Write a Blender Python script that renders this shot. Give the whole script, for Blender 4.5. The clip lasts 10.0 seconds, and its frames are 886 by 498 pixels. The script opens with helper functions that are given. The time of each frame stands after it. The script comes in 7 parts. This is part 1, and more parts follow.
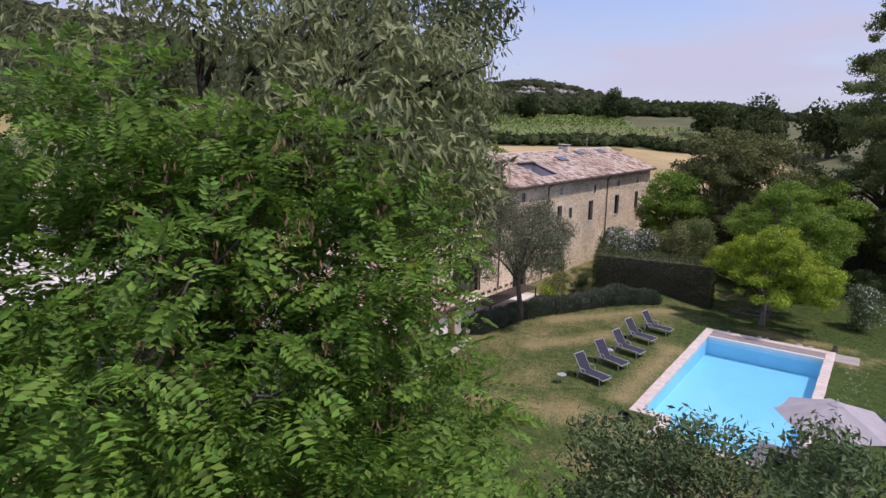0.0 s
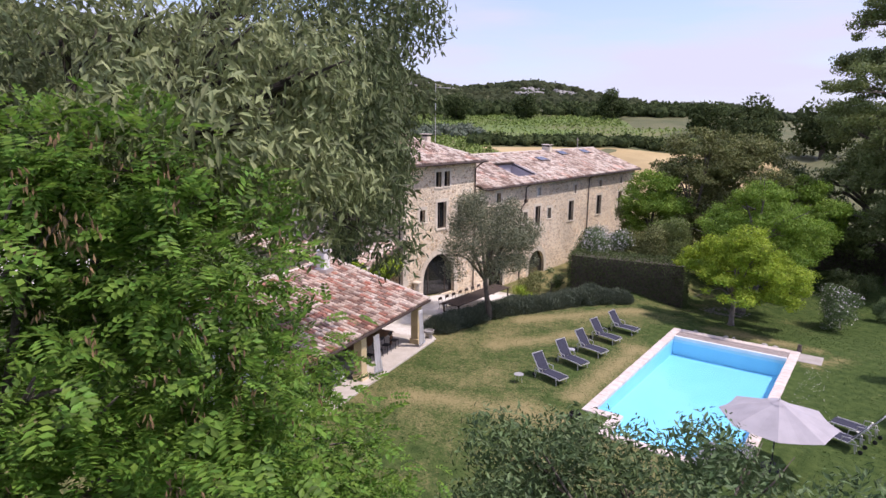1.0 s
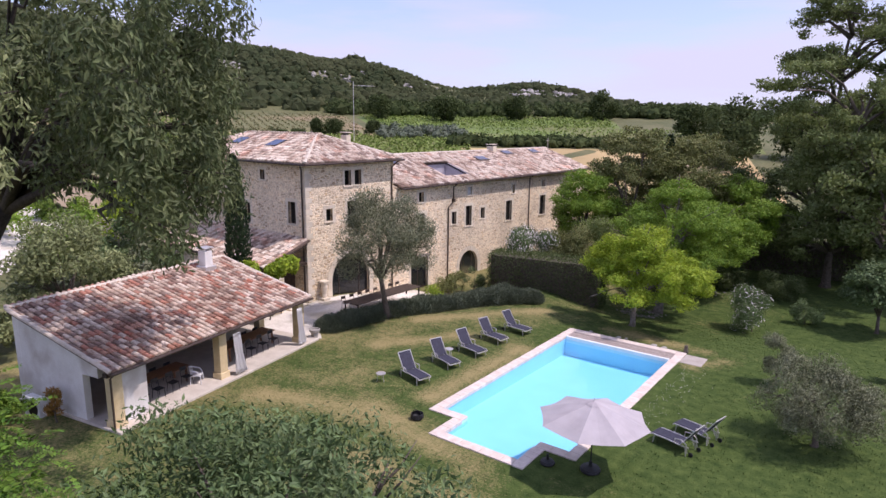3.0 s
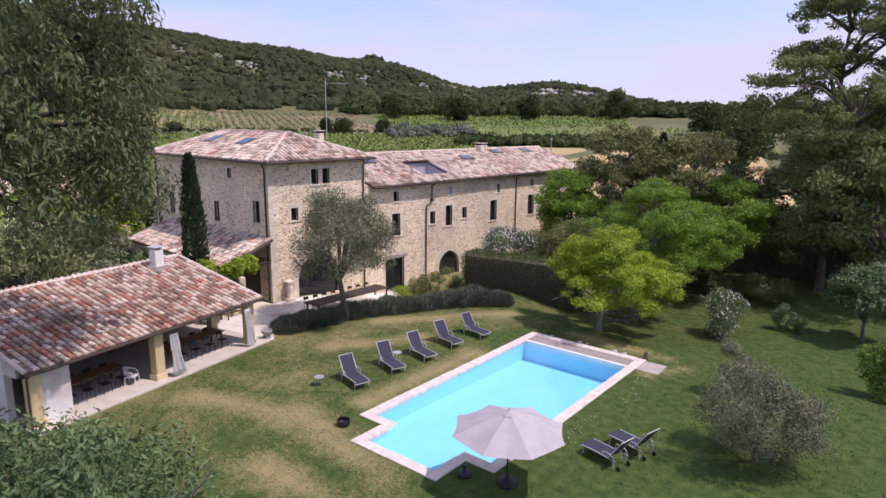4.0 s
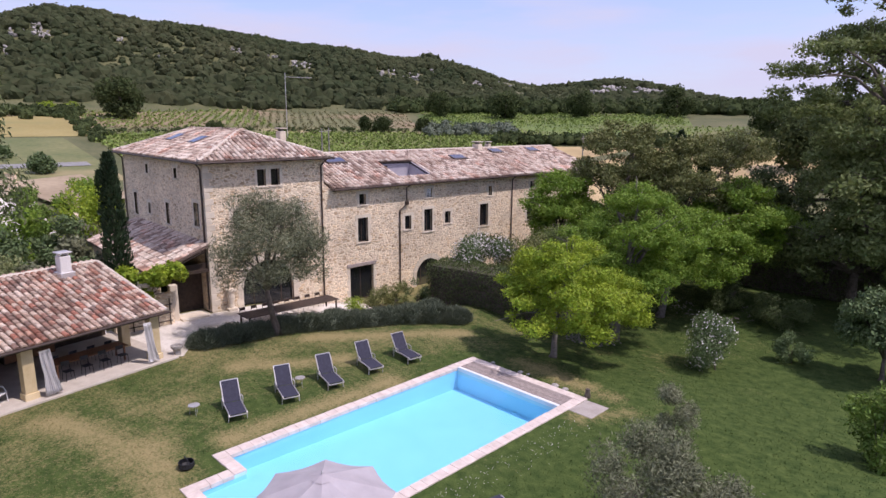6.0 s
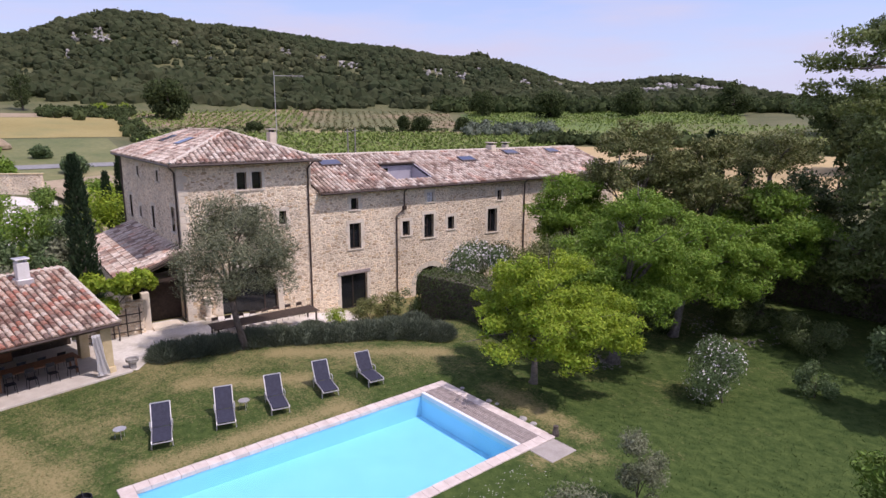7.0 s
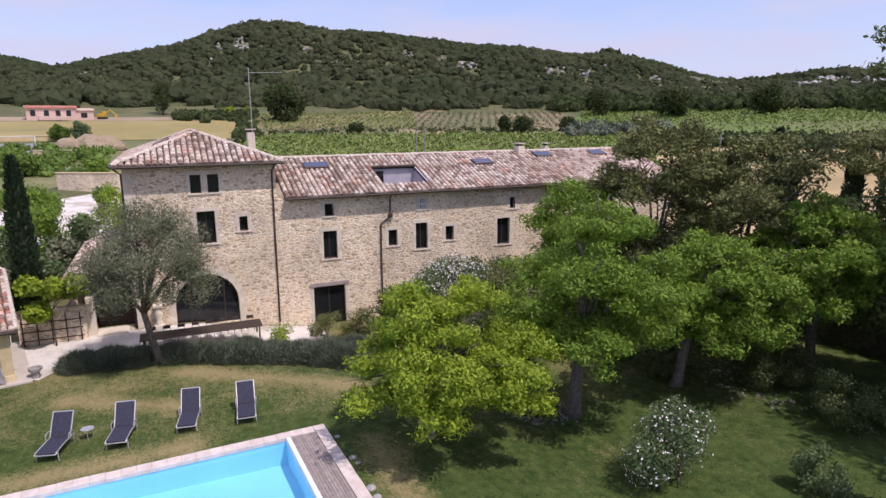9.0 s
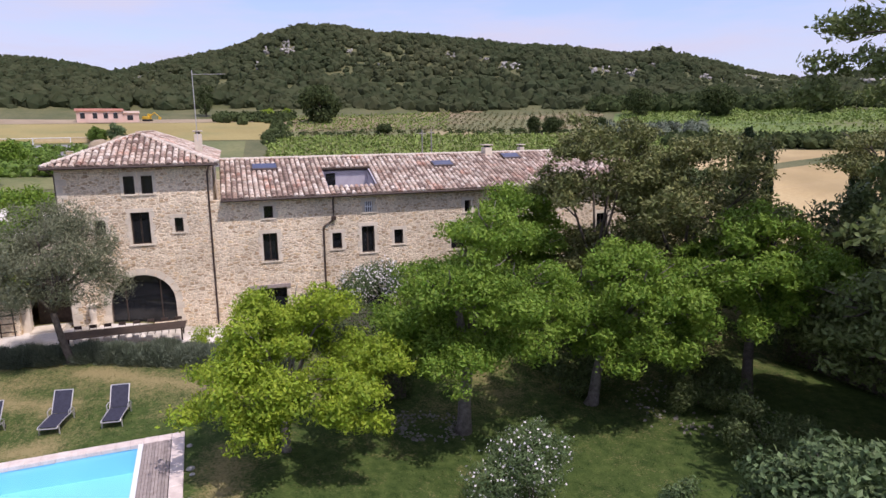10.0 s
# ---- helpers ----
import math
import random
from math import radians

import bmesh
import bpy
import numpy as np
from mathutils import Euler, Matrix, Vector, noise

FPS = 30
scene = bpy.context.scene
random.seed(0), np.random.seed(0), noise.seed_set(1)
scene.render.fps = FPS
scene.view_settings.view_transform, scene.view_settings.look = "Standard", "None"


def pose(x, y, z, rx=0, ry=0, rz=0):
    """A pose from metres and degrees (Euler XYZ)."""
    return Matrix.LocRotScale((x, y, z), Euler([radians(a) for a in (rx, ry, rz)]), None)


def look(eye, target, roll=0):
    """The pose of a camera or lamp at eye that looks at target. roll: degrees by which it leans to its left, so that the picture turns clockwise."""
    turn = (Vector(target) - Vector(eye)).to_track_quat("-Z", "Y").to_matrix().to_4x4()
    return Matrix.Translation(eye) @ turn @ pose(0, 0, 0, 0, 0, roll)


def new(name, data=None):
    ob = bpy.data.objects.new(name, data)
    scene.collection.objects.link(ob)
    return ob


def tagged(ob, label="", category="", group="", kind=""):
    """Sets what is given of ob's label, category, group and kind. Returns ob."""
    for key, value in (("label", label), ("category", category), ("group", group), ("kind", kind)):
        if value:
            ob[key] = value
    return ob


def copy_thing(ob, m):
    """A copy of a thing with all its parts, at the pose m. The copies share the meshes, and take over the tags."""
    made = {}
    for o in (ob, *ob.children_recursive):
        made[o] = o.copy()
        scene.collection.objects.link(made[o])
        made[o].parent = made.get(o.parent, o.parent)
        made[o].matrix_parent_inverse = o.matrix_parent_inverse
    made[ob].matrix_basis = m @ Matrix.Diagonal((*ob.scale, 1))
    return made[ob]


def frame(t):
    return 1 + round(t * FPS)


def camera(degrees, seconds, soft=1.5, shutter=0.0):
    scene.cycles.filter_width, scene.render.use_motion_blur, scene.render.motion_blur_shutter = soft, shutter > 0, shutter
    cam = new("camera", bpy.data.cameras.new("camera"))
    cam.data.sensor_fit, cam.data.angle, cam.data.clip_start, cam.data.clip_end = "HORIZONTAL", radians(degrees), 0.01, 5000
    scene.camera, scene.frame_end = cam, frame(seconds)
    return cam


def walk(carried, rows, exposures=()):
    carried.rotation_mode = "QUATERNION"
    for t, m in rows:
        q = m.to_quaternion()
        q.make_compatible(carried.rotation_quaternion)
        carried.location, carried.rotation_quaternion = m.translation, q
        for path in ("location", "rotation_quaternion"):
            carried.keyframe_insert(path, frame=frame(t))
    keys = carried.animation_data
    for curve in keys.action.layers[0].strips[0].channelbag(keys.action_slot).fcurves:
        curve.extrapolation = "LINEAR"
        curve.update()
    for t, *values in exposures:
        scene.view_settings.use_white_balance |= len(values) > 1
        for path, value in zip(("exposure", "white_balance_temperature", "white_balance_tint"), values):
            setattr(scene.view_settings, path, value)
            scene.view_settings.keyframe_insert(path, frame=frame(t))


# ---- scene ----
cam = camera(70.9, 10.0)
PATH = [
    (0, (1.873, -0.748, 12.774), (0.665, 0.793, 12.366), 0.8),
    (0.5, (2.621, -0.133, 12.729), (1.41, 1.406, 12.323), 0.7),
    (1, (3.718, 0.71, 12.723), (2.5, 2.244, 12.319), 0.6),
    (1.5, (4.928, 1.652, 12.754), (3.703, 3.181, 12.35), 0.5),
    (2, (6.173, 2.841, 12.609), (4.943, 4.366, 12.21), 0.5),
    (2.5, (7.553, 4.021, 12.533), (6.316, 5.542, 12.136), 0.5),
    (3, (9.166, 5.566, 12.477), (7.922, 7.081, 12.08), 0.6),
    (4.5, (12.327, 10.684, 12.31), (10.999, 12.126, 11.911), 0.4),
    (5, (12.906, 12.639, 12.263), (11.56, 14.064, 11.863), 0.4),
    (5.5, (13.4, 14.824, 12.219), (12.005, 16.2, 11.818), 0.4),
    (7, (14.21, 22.417, 12.291), (12.648, 23.598, 11.886), 0.1),
    (7.5, (14.206, 25.068, 12.287), (12.59, 26.175, 11.882), -0.0),
    (8, (14.29, 27.82, 12.242), (12.619, 28.841, 11.838), -0.2),
    (8.5, (14.646, 30.832, 12.19), (12.917, 31.752, 11.786), -0.2),
    (9, (15.244, 34.21, 12.076), (13.456, 35.011, 11.675), -0.4),
    (9.5, (16.112, 37.946, 12.03), (14.287, 38.662, 11.631), -0.4),
    (10, (16.909, 41.751, 11.999), (15.054, 42.382, 11.603), -0.6),
]
EXPOSURES = [(0.0, -0.3, 6560, 22), (0.25, -0.1, 6560, 22), (0.5, 0.14, 6560, 22), (2.0, 0.12, 6580, 24), (4.5, 0.0, 6590, 25), (7.5, -0.12, 6560, 25), (8.5, -0.14, 6560, 24), (10.0, -0.05, 6560, 22)]
walk(cam, [(t, look(eye, target, roll)) for t, eye, target, roll in PATH], EXPOSURES)
exposure_stops = 0.0
scene.view_settings.exposure = 0.0

# ---- world and sun ----
SUN_EL, SUN_AZ = 61.0, 28.0          # degrees above the horizon; from +x towards +y
sun_dir = Vector((math.cos(radians(SUN_EL)) * math.cos(radians(SUN_AZ)), math.cos(radians(SUN_EL)) * math.sin(radians(SUN_AZ)), math.sin(radians(SUN_EL))))
world = bpy.data.worlds.new("world")
scene.world = world
world.use_nodes = True
wn, wl = world.node_tree.nodes, world.node_tree.links
wn.clear()
w_out, w_bg = wn.new("ShaderNodeOutputWorld"), wn.new("ShaderNodeBackground")
w_sky = wn.new("ShaderNodeTexSky")
w_sky.sky_type, w_sky.sun_disc = "NISHITA", False
w_sky.sun_elevation, w_sky.sun_rotation = radians(SUN_EL), radians(90 - SUN_AZ)
w_sky.dust_density, w_sky.air_density = 1.0, 1.0
w_co, w_map, w_n, w_r, w_mix = wn.new("ShaderNodeTexCoord"), wn.new("ShaderNodeMapping"), wn.new("ShaderNodeTexNoise"), wn.new("ShaderNodeValToRGB"), wn.new("ShaderNodeMix")
w_map.inputs["Scale"].default_value = (1.3, 1.3, 7.5)
w_n.inputs["Scale"].default_value, w_n.inputs["Detail"].default_value, w_n.inputs["Roughness"].default_value = 1.5, 6.0, 0.55
w_r.color_ramp.elements[0].position, w_r.color_ramp.elements[1].position = 0.40, 0.62
w_r.color_ramp.elements[0].color, w_r.color_ramp.elements[1].color = (0.0, 0.0, 0.0, 1), (1, 1, 1, 1)
w_mix.data_type = "RGBA"
w_mix.inputs["B"].default_value = (6.45, 6.85, 8.7, 1)
wl.new(w_co.outputs["Generated"], w_map.inputs["Vector"])
wl.new(w_map.outputs["Vector"], w_n.inputs["Vector"])
wl.new(w_n.outputs["Fac"], w_r.inputs["Fac"])
wl.new(w_r.outputs["Color"], w_mix.inputs["Factor"])
w_haze = wn.new("ShaderNodeMix")
w_haze.data_type, w_haze.blend_type = "RGBA", "ADD"
w_haze.inputs["Factor"].default_value = 1.0
w_haze.inputs["B"].default_value = (2.0, 2.55, 4.7, 1)
wl.new(w_sky.outputs["Color"], w_haze.inputs["A"])
wl.new(w_haze.outputs["Result"], w_mix.inputs["A"])
wl.new(w_mix.outputs["Result"], w_bg.inputs["Color"])
w_bg.inputs["Strength"].default_value = 0.105
wl.new(w_bg.outputs["Background"], w_out.inputs["Surface"])
sun = new("sun", bpy.data.lights.new("sun", "SUN"))
sun.data.energy, sun.data.angle, sun.data.color = 3.6, radians(0.6), (1.0, 0.965, 0.92)
sun.matrix_world = look(sun_dir * 100, (0, 0, 0))

# ---- materials ----


def material(name, a, b, scale=3.0, fine=40.0, rough=0.85, bump=0.3, bump_dist=0.02, island=0.0, objects=0.0, metal=0.0, spec=0.3, stain=None, stain_scale=0.4, translucent=0.0, hue=0.0):
    """Two-scale mottled surface between colours a and b; island / objects: brightness spread from piece to piece."""
    m = bpy.data.materials.new(name)
    m.use_nodes = True
    n, l = m.node_tree.nodes, m.node_tree.links
    p = n["Principled BSDF"]
    co = n.new("ShaderNodeNewGeometry")
    n1, n2 = n.new("ShaderNodeTexNoise"), n.new("ShaderNodeTexNoise")
    n1.inputs["Scale"].default_value, n1.inputs["Detail"].default_value = scale, 6
    n2.inputs["Scale"].default_value, n2.inputs["Detail"].default_value = fine, 4
    l.new(co.outputs["Position"], n1.inputs["Vector"])
    l.new(co.outputs["Position"], n2.inputs["Vector"])
    add = n.new("ShaderNodeMath")
    add.operation = "MULTIPLY_ADD"
    add.inputs[1].default_value, add.inputs[2].default_value = 0.45, 0.0
    l.new(n2.outputs["Fac"], add.inputs[0])
    add2 = n.new("ShaderNodeMath")
    add2.operation = "MULTIPLY_ADD"
    add2.inputs[1].default_value = 0.65
    l.new(n1.outputs["Fac"], add2.inputs[0])
    l.new(add.outputs[0], add2.inputs[2])
    ramp = n.new("ShaderNodeValToRGB")
    ramp.color_ramp.elements[0].position, ramp.color_ramp.elements[1].position = 0.38, 0.72
    ramp.color_ramp.elements[0].color, ramp.color_ramp.elements[1].color = (*a, 1), (*b, 1)
    l.new(add2.outputs[0], ramp.inputs["Fac"])
    colour = ramp.outputs["Color"]
    if stain:
        n3, r3, mx = n.new("ShaderNodeTexNoise"), n.new("ShaderNodeValToRGB"), n.new("ShaderNodeMix")
        n3.inputs["Scale"].default_value, n3.inputs["Detail"].default_value = stain_scale, 5
        l.new(co.outputs["Position"], n3.inputs["Vector"])
        r3.color_ramp.elements[0].position, r3.color_ramp.elements[1].position = 0.48, 0.64
        l.new(n3.outputs["Fac"], r3.inputs["Fac"])
        mx.data_type = "RGBA"
        mx.inputs["B"].default_value = (*stain, 1)
        l.new(r3.outputs["Color"], mx.inputs["Factor"])
        l.new(colour, mx.inputs["A"])
        colour = mx.outputs["Result"]
    for spread, node, socket in ((island, "ShaderNodeNewGeometry", "Random Per Island"), (objects, "ShaderNodeObjectInfo", "Random")):
        if spread:
            src, hsv, mr = n.new(node), n.new("ShaderNodeHueSaturation"), n.new("ShaderNodeMapRange")
            mr.inputs["To Min"].default_value, mr.inputs["To Max"].default_value = 1 - spread, 1 + spread
            l.new(src.outputs[socket], mr.inputs["Value"])
            l.new(mr.outputs["Result"], hsv.inputs["Value"])
            if hue:
                mul, fr, mr2 = n.new("ShaderNodeMath"), n.new("ShaderNodeMath"), n.new("ShaderNodeMapRange")
                mul.operation, fr.operation = "MULTIPLY", "FRACT"
                mul.inputs[1].default_value = 7.31
                l.new(src.outputs[socket], mul.inputs[0])
                l.new(mul.outputs[0], fr.inputs[0])
                mr2.inputs["To Min"].default_value, mr2.inputs["To Max"].default_value = 0.5 - hue, 0.5 + hue
                l.new(fr.outputs[0], mr2.inputs["Value"])
                l.new(mr2.outputs["Result"], hsv.inputs["Hue"])
            l.new(colour, hsv.inputs["Color"])
            colour = hsv.outputs["Color"]
    l.new(colour, p.inputs["Base Color"])
    p.inputs["Roughness"].default_value, p.inputs["Metallic"].default_value = rough, metal
    p.inputs["Specular IOR Level"].default_value = spec
    if bump:
        bp = n.new("ShaderNodeBump")
        bp.inputs["Strength"].default_value, bp.inputs["Distance"].default_value = bump, bump_dist
        l.new(add2.outputs[0], bp.inputs["Height"])
        l.new(bp.outputs["Normal"], p.inputs["Normal"])
    if translucent:
        tr, ms = n.new("ShaderNodeBsdfTranslucent"), n.new("ShaderNodeMixShader")
        ms.inputs[0].default_value = translucent
        l.new(colour, tr.inputs["Color"])
        l.new(p.outputs["BSDF"], ms.inputs[1])
        l.new(tr.outputs["BSDF"], ms.inputs[2])
        l.new(ms.outputs[0], n["Material Output"].inputs["Surface"])
    return m


def stone_wall_material(name, stones, mortar, size):
    """Rubble masonry: irregular flat-laid stones in pale mortar, with relief."""
    m = bpy.data.materials.new(name)
    m.use_nodes = True
    n, l = m.node_tree.nodes, m.node_tree.links
    p = n["Principled BSDF"]
    co, mp = n.new("ShaderNodeNewGeometry"), n.new("ShaderNodeMapping")
    mp.inputs["Scale"].default_value = (1 / size, 1 / size, 1.9 / size)
    l.new(co.outputs["Position"], mp.inputs["Vector"])
    warp, wadd = n.new("ShaderNodeTexNoise"), n.new("ShaderNodeVectorMath")
    warp.inputs["Scale"].default_value = 1.3
    l.new(mp.outputs["Vector"], warp.inputs["Vector"])
    sc = n.new("ShaderNodeVectorMath")
    sc.operation = "SCALE"
    sc.inputs["Scale"].default_value = 0.9
    l.new(warp.outputs["Color"], sc.inputs[0])
    l.new(mp.outputs["Vector"], wadd.inputs[0])
    l.new(sc.outputs["Vector"], wadd.inputs[1])
    v1, v2 = n.new("ShaderNodeTexVoronoi"), n.new("ShaderNodeTexVoronoi")
    v2.feature = "DISTANCE_TO_EDGE"
    for v in (v1, v2):
        v.inputs["Scale"].default_value = 1.0
        l.new(wadd.outputs["Vector"], v.inputs["Vector"])
    sep = n.new("ShaderNodeSeparateColor")
    l.new(v1.outputs["Color"], sep.inputs["Color"])
    ramp = n.new("ShaderNodeValToRGB")
    e = ramp.color_ramp.elements
    e[0].position, e[0].color = 0.0, (*stones[0], 1)
    e[1].position, e[1].color = 1.0, (*stones[-1], 1)
    for i, c in enumerate(stones[1:-1], 1):
        k = e.new(i / (len(stones) - 1))
        k.color = (*c, 1)
    l.new(sep.outputs["Red"], ramp.inputs["Fac"])
    joint = n.new("ShaderNodeValToRGB")
    joint.color_ramp.elements[0].position, joint.color_ramp.elements[1].position = 0.05, 0.17
    l.new(v2.outputs["Distance"], joint.inputs["Fac"])
    mix = n.new("ShaderNodeMix")
    mix.data_type = "RGBA"
    mix.inputs["A"].default_value = (*mortar, 1)
    l.new(joint.outputs["Color"], mix.inputs["Factor"])
    l.new(ramp.outputs["Color"], mix.inputs["B"])
    big, fine = n.new("ShaderNodeTexNoise"), n.new("ShaderNodeTexNoise")
    big.inputs["Scale"].default_value, big.inputs["Detail"].default_value = 0.35, 6
    fine.inputs["Scale"].default_value, fine.inputs["Detail"].default_value = 14, 5
    for t in (big, fine):
        l.new(co.outputs["Position"], t.inputs["Vector"])
    hs, mr = n.new("ShaderNodeHueSaturation"), n.new("ShaderNodeMapRange")
    mr.inputs["From Min"].default_value, mr.inputs["From Max"].default_value = 0.3, 0.7
    mr.inputs["To Min"].default_value, mr.inputs["To Max"].default_value = 0.86, 1.24
    l.new(big.outputs["Fac"], mr.inputs["Value"])
    l.new(mr.outputs["Result"], hs.inputs["Value"])
    l.new(mix.outputs["Result"], hs.inputs["Color"])
    hs2, mr2 = n.new("ShaderNodeHueSaturation"), n.new("ShaderNodeMapRange")
    mr2.inputs["From Min"].default_value, mr2.inputs["From Max"].default_value = 0.3, 0.7
    mr2.inputs["To Min"].default_value, mr2.inputs["To Max"].default_value = 0.72, 1.22
    l.new(fine.outputs["Fac"], mr2.inputs["Value"])
    l.new(mr2.outputs["Result"], hs2.inputs["Value"])
    l.new(hs.outputs["Color"], hs2.inputs["Color"])
    l.new(hs2.outputs["Color"], p.inputs["Base Color"])
    p.inputs["Roughness"].default_value, p.inputs["Specular IOR Level"].default_value = 0.92, 0.2
    hadd = n.new("ShaderNodeMath")
    hadd.operation = "MULTIPLY_ADD"
    hadd.inputs[1].default_value = 0.4
    l.new(fine.outputs["Fac"], hadd.inputs[0])
    l.new(joint.outputs["Color"], hadd.inputs[2])
    bp = n.new("ShaderNodeBump")
    bp.inputs["Strength"].default_value, bp.inputs["Distance"].default_value = 0.8, 0.04
    l.new(hadd.outputs[0], bp.inputs["Height"])
    l.new(bp.outputs["Normal"], p.inputs["Normal"])
    return m


def foliage(name, a, b, spread=0.35, hue=0.015, translucent=0.3):
    return material(name, a, b, scale=1.1, fine=9.0, rough=0.55, bump=0.0, island=spread, hue=hue, spec=0.25, translucent=translucent)


def glass_material(name, tint=(0.02, 0.022, 0.025)):
    m = bpy.data.materials.new(name)
    m.use_nodes = True
    p = m.node_tree.nodes["Principled BSDF"]
    p.inputs["Base Color"].default_value = (*tint, 1)
    p.inputs["Roughness"].default_value, p.inputs["Specular IOR Level"].default_value = 0.04, 0.4
    p.inputs["Transmission Weight"].default_value = 0.25
    return m


def water_material():
    m = bpy.data.materials.new("pool_water")
    m.use_nodes = True
    n, l = m.node_tree.nodes, m.node_tree.links
    n.remove(n["Principled BSDF"])
    tr, gl, fr, mx = n.new("ShaderNodeBsdfTransparent"), n.new("ShaderNodeBsdfGlossy"), n.new("ShaderNodeFresnel"), n.new("ShaderNodeMixShader")
    tr.inputs["Color"].default_value = (0.62, 0.90, 1.0, 1)
    gl.inputs["Roughness"].default_value = 0.03
    fr.inputs["IOR"].default_value = 1.33
    co, nz, bp = n.new("ShaderNodeNewGeometry"), n.new("ShaderNodeTexNoise"), n.new("ShaderNodeBump")
    nz.inputs["Scale"].default_value, nz.inputs["Detail"].default_value = 3.0, 3
    bp.inputs["Strength"].default_value, bp.inputs["Distance"].default_value = 0.25, 0.03
    l.new(co.outputs["Position"], nz.inputs["Vector"])
    l.new(nz.outputs["Fac"], bp.inputs["Height"])
    l.new(bp.outputs["Normal"], gl.inputs["Normal"])
    l.new(bp.outputs["Normal"], fr.inputs["Normal"])
    l.new(fr.outputs["Fac"], mx.inputs["Fac"])
    l.new(tr.outputs[0], mx.inputs[1])
    l.new(gl.outputs[0], mx.inputs[2])
    l.new(mx.outputs[0], n["Material Output"].inputs["Surface"])
    return m


def lawn_material():
    """Mown grass, greener and drier by patches, with a trodden dry path and worn edges round the pool."""
    m = material("lawn_grass", (0.027, 0.052, 0.013), (0.086, 0.120, 0.033), scale=2.4, fine=16.0, rough=0.95, bump=0.9, bump_dist=0.05, spec=0.1)
    n, l = m.node_tree.nodes, m.node_tree.links
    p = n["Principled BSDF"]
    old = p.inputs["Base Color"].links[0].from_socket
    geo, sep = n.new("ShaderNodeNewGeometry"), n.new("ShaderNodeSeparateXYZ")
    l.new(geo.outputs["Position"], sep.inputs[0])

    def math_node(op, x, y=None, z=None, clamp=False):
        q = n.new("ShaderNodeMath")
        q.operation, q.use_clamp = op, clamp
        for i, v in enumerate((x, y, z)):
            if v is None:
                continue
            if isinstance(v, (int, float)):
                q.inputs[i].default_value = v
            else:
                l.new(v, q.inputs[i])
        return q.outputs[0]

    def strip(x0, y0, x1, y1, width):
        """1 on the strip between two points, 0 past its width."""
        dx, dy = x1 - x0, y1 - y0
        ll = dx * dx + dy * dy
        px, py = math_node("SUBTRACT", sep.outputs["X"], x0), math_node("SUBTRACT", sep.outputs["Y"], y0)
        t = math_node("ADD", math_node("MULTIPLY", px, dx / ll), math_node("MULTIPLY", py, dy / ll), clamp=True)
        ex = math_node("SUBTRACT", px, math_node("MULTIPLY", t, dx))
        ey = math_node("SUBTRACT", py, math_node("MULTIPLY", t, dy))
        d = math_node("SQRT", math_node("ADD", math_node("MULTIPLY", ex, ex), math_node("MULTIPLY", ey, ey)))
        return math_node("SUBTRACT", 1.0, math_node("DIVIDE", d, width), clamp=True)

    strips = [strip(-14.4, 21.2, -10.2, 23.2, 1.3), strip(-10.2, 23.2, -7.6, 23.6, 1.7), strip(-7.3, 23.0, -3.0, 22.4, 1.6), strip(-8.3, 26.0, -8.6, 34.0, 1.2),
              strip(-6.0, 40.8, -0.5, 40.6, 1.2), strip(-0.3, 38.0, 0.9, 40.0, 1.0), strip(-16.5, 34.6, -11.4, 41.6, 1.1), strip(-15.0, 29.5, -12.5, 34.0, 1.2),
              strip(-7.0, 20.0, -2.0, 20.5, 1.5)]
    total = strips[0]
    for s in strips[1:]:
        total = math_node("MAXIMUM", total, s)
    n3, n4 = n.new("ShaderNodeTexNoise"), n.new("ShaderNodeTexNoise")
    n3.inputs["Scale"].default_value, n3.inputs["Detail"].default_value, n3.inputs["Roughness"].default_value = 0.33, 7, 0.62
    n4.inputs["Scale"].default_value, n4.inputs["Detail"].default_value, n4.inputs["Roughness"].default_value = 2.6, 9, 0.8
    l.new(geo.outputs["Position"], n3.inputs["Vector"])
    l.new(geo.outputs["Position"], n4.inputs["Vector"])
    dry = math_node("MULTIPLY_ADD", total, 0.27, math_node("MULTIPLY", n3.outputs["Fac"], 0.62))
    dry = math_node("ADD", dry, math_node("MULTIPLY", n4.outputs["Fac"], 0.62))
    n5 = n.new("ShaderNodeTexNoise")
    n5.inputs["Scale"].default_value, n5.inputs["Detail"].default_value, n5.inputs["Roughness"].default_value = 9.0, 6, 0.75
    l.new(geo.outputs["Position"], n5.inputs["Vector"])
    dry = math_node("ADD", dry, math_node("MULTIPLY_ADD", n5.outputs["Fac"], 0.9, -0.45))
    # the far side of the garden, under and past the trees, stays green
    green = math_node("MULTIPLY", math_node("ADD", sep.outputs["X"], 0.0), 0.011)
    dry = math_node("SUBTRACT", dry, green)
    r = n.new("ShaderNodeValToRGB")
    r.color_ramp.elements[0].position, r.color_ramp.elements[1].position = 0.72, 1.16
    l.new(dry, r.inputs["Fac"])
    mx = n.new("ShaderNodeMix")
    mx.data_type = "RGBA"
    mx.inputs["B"].default_value = (0.275, 0.225, 0.105, 1)
    l.new(r.outputs["Color"], mx.inputs["Factor"])
    l.new(old, mx.inputs["A"])
    l.new(mx.outputs["Result"], p.inputs["Base Color"])
    return m


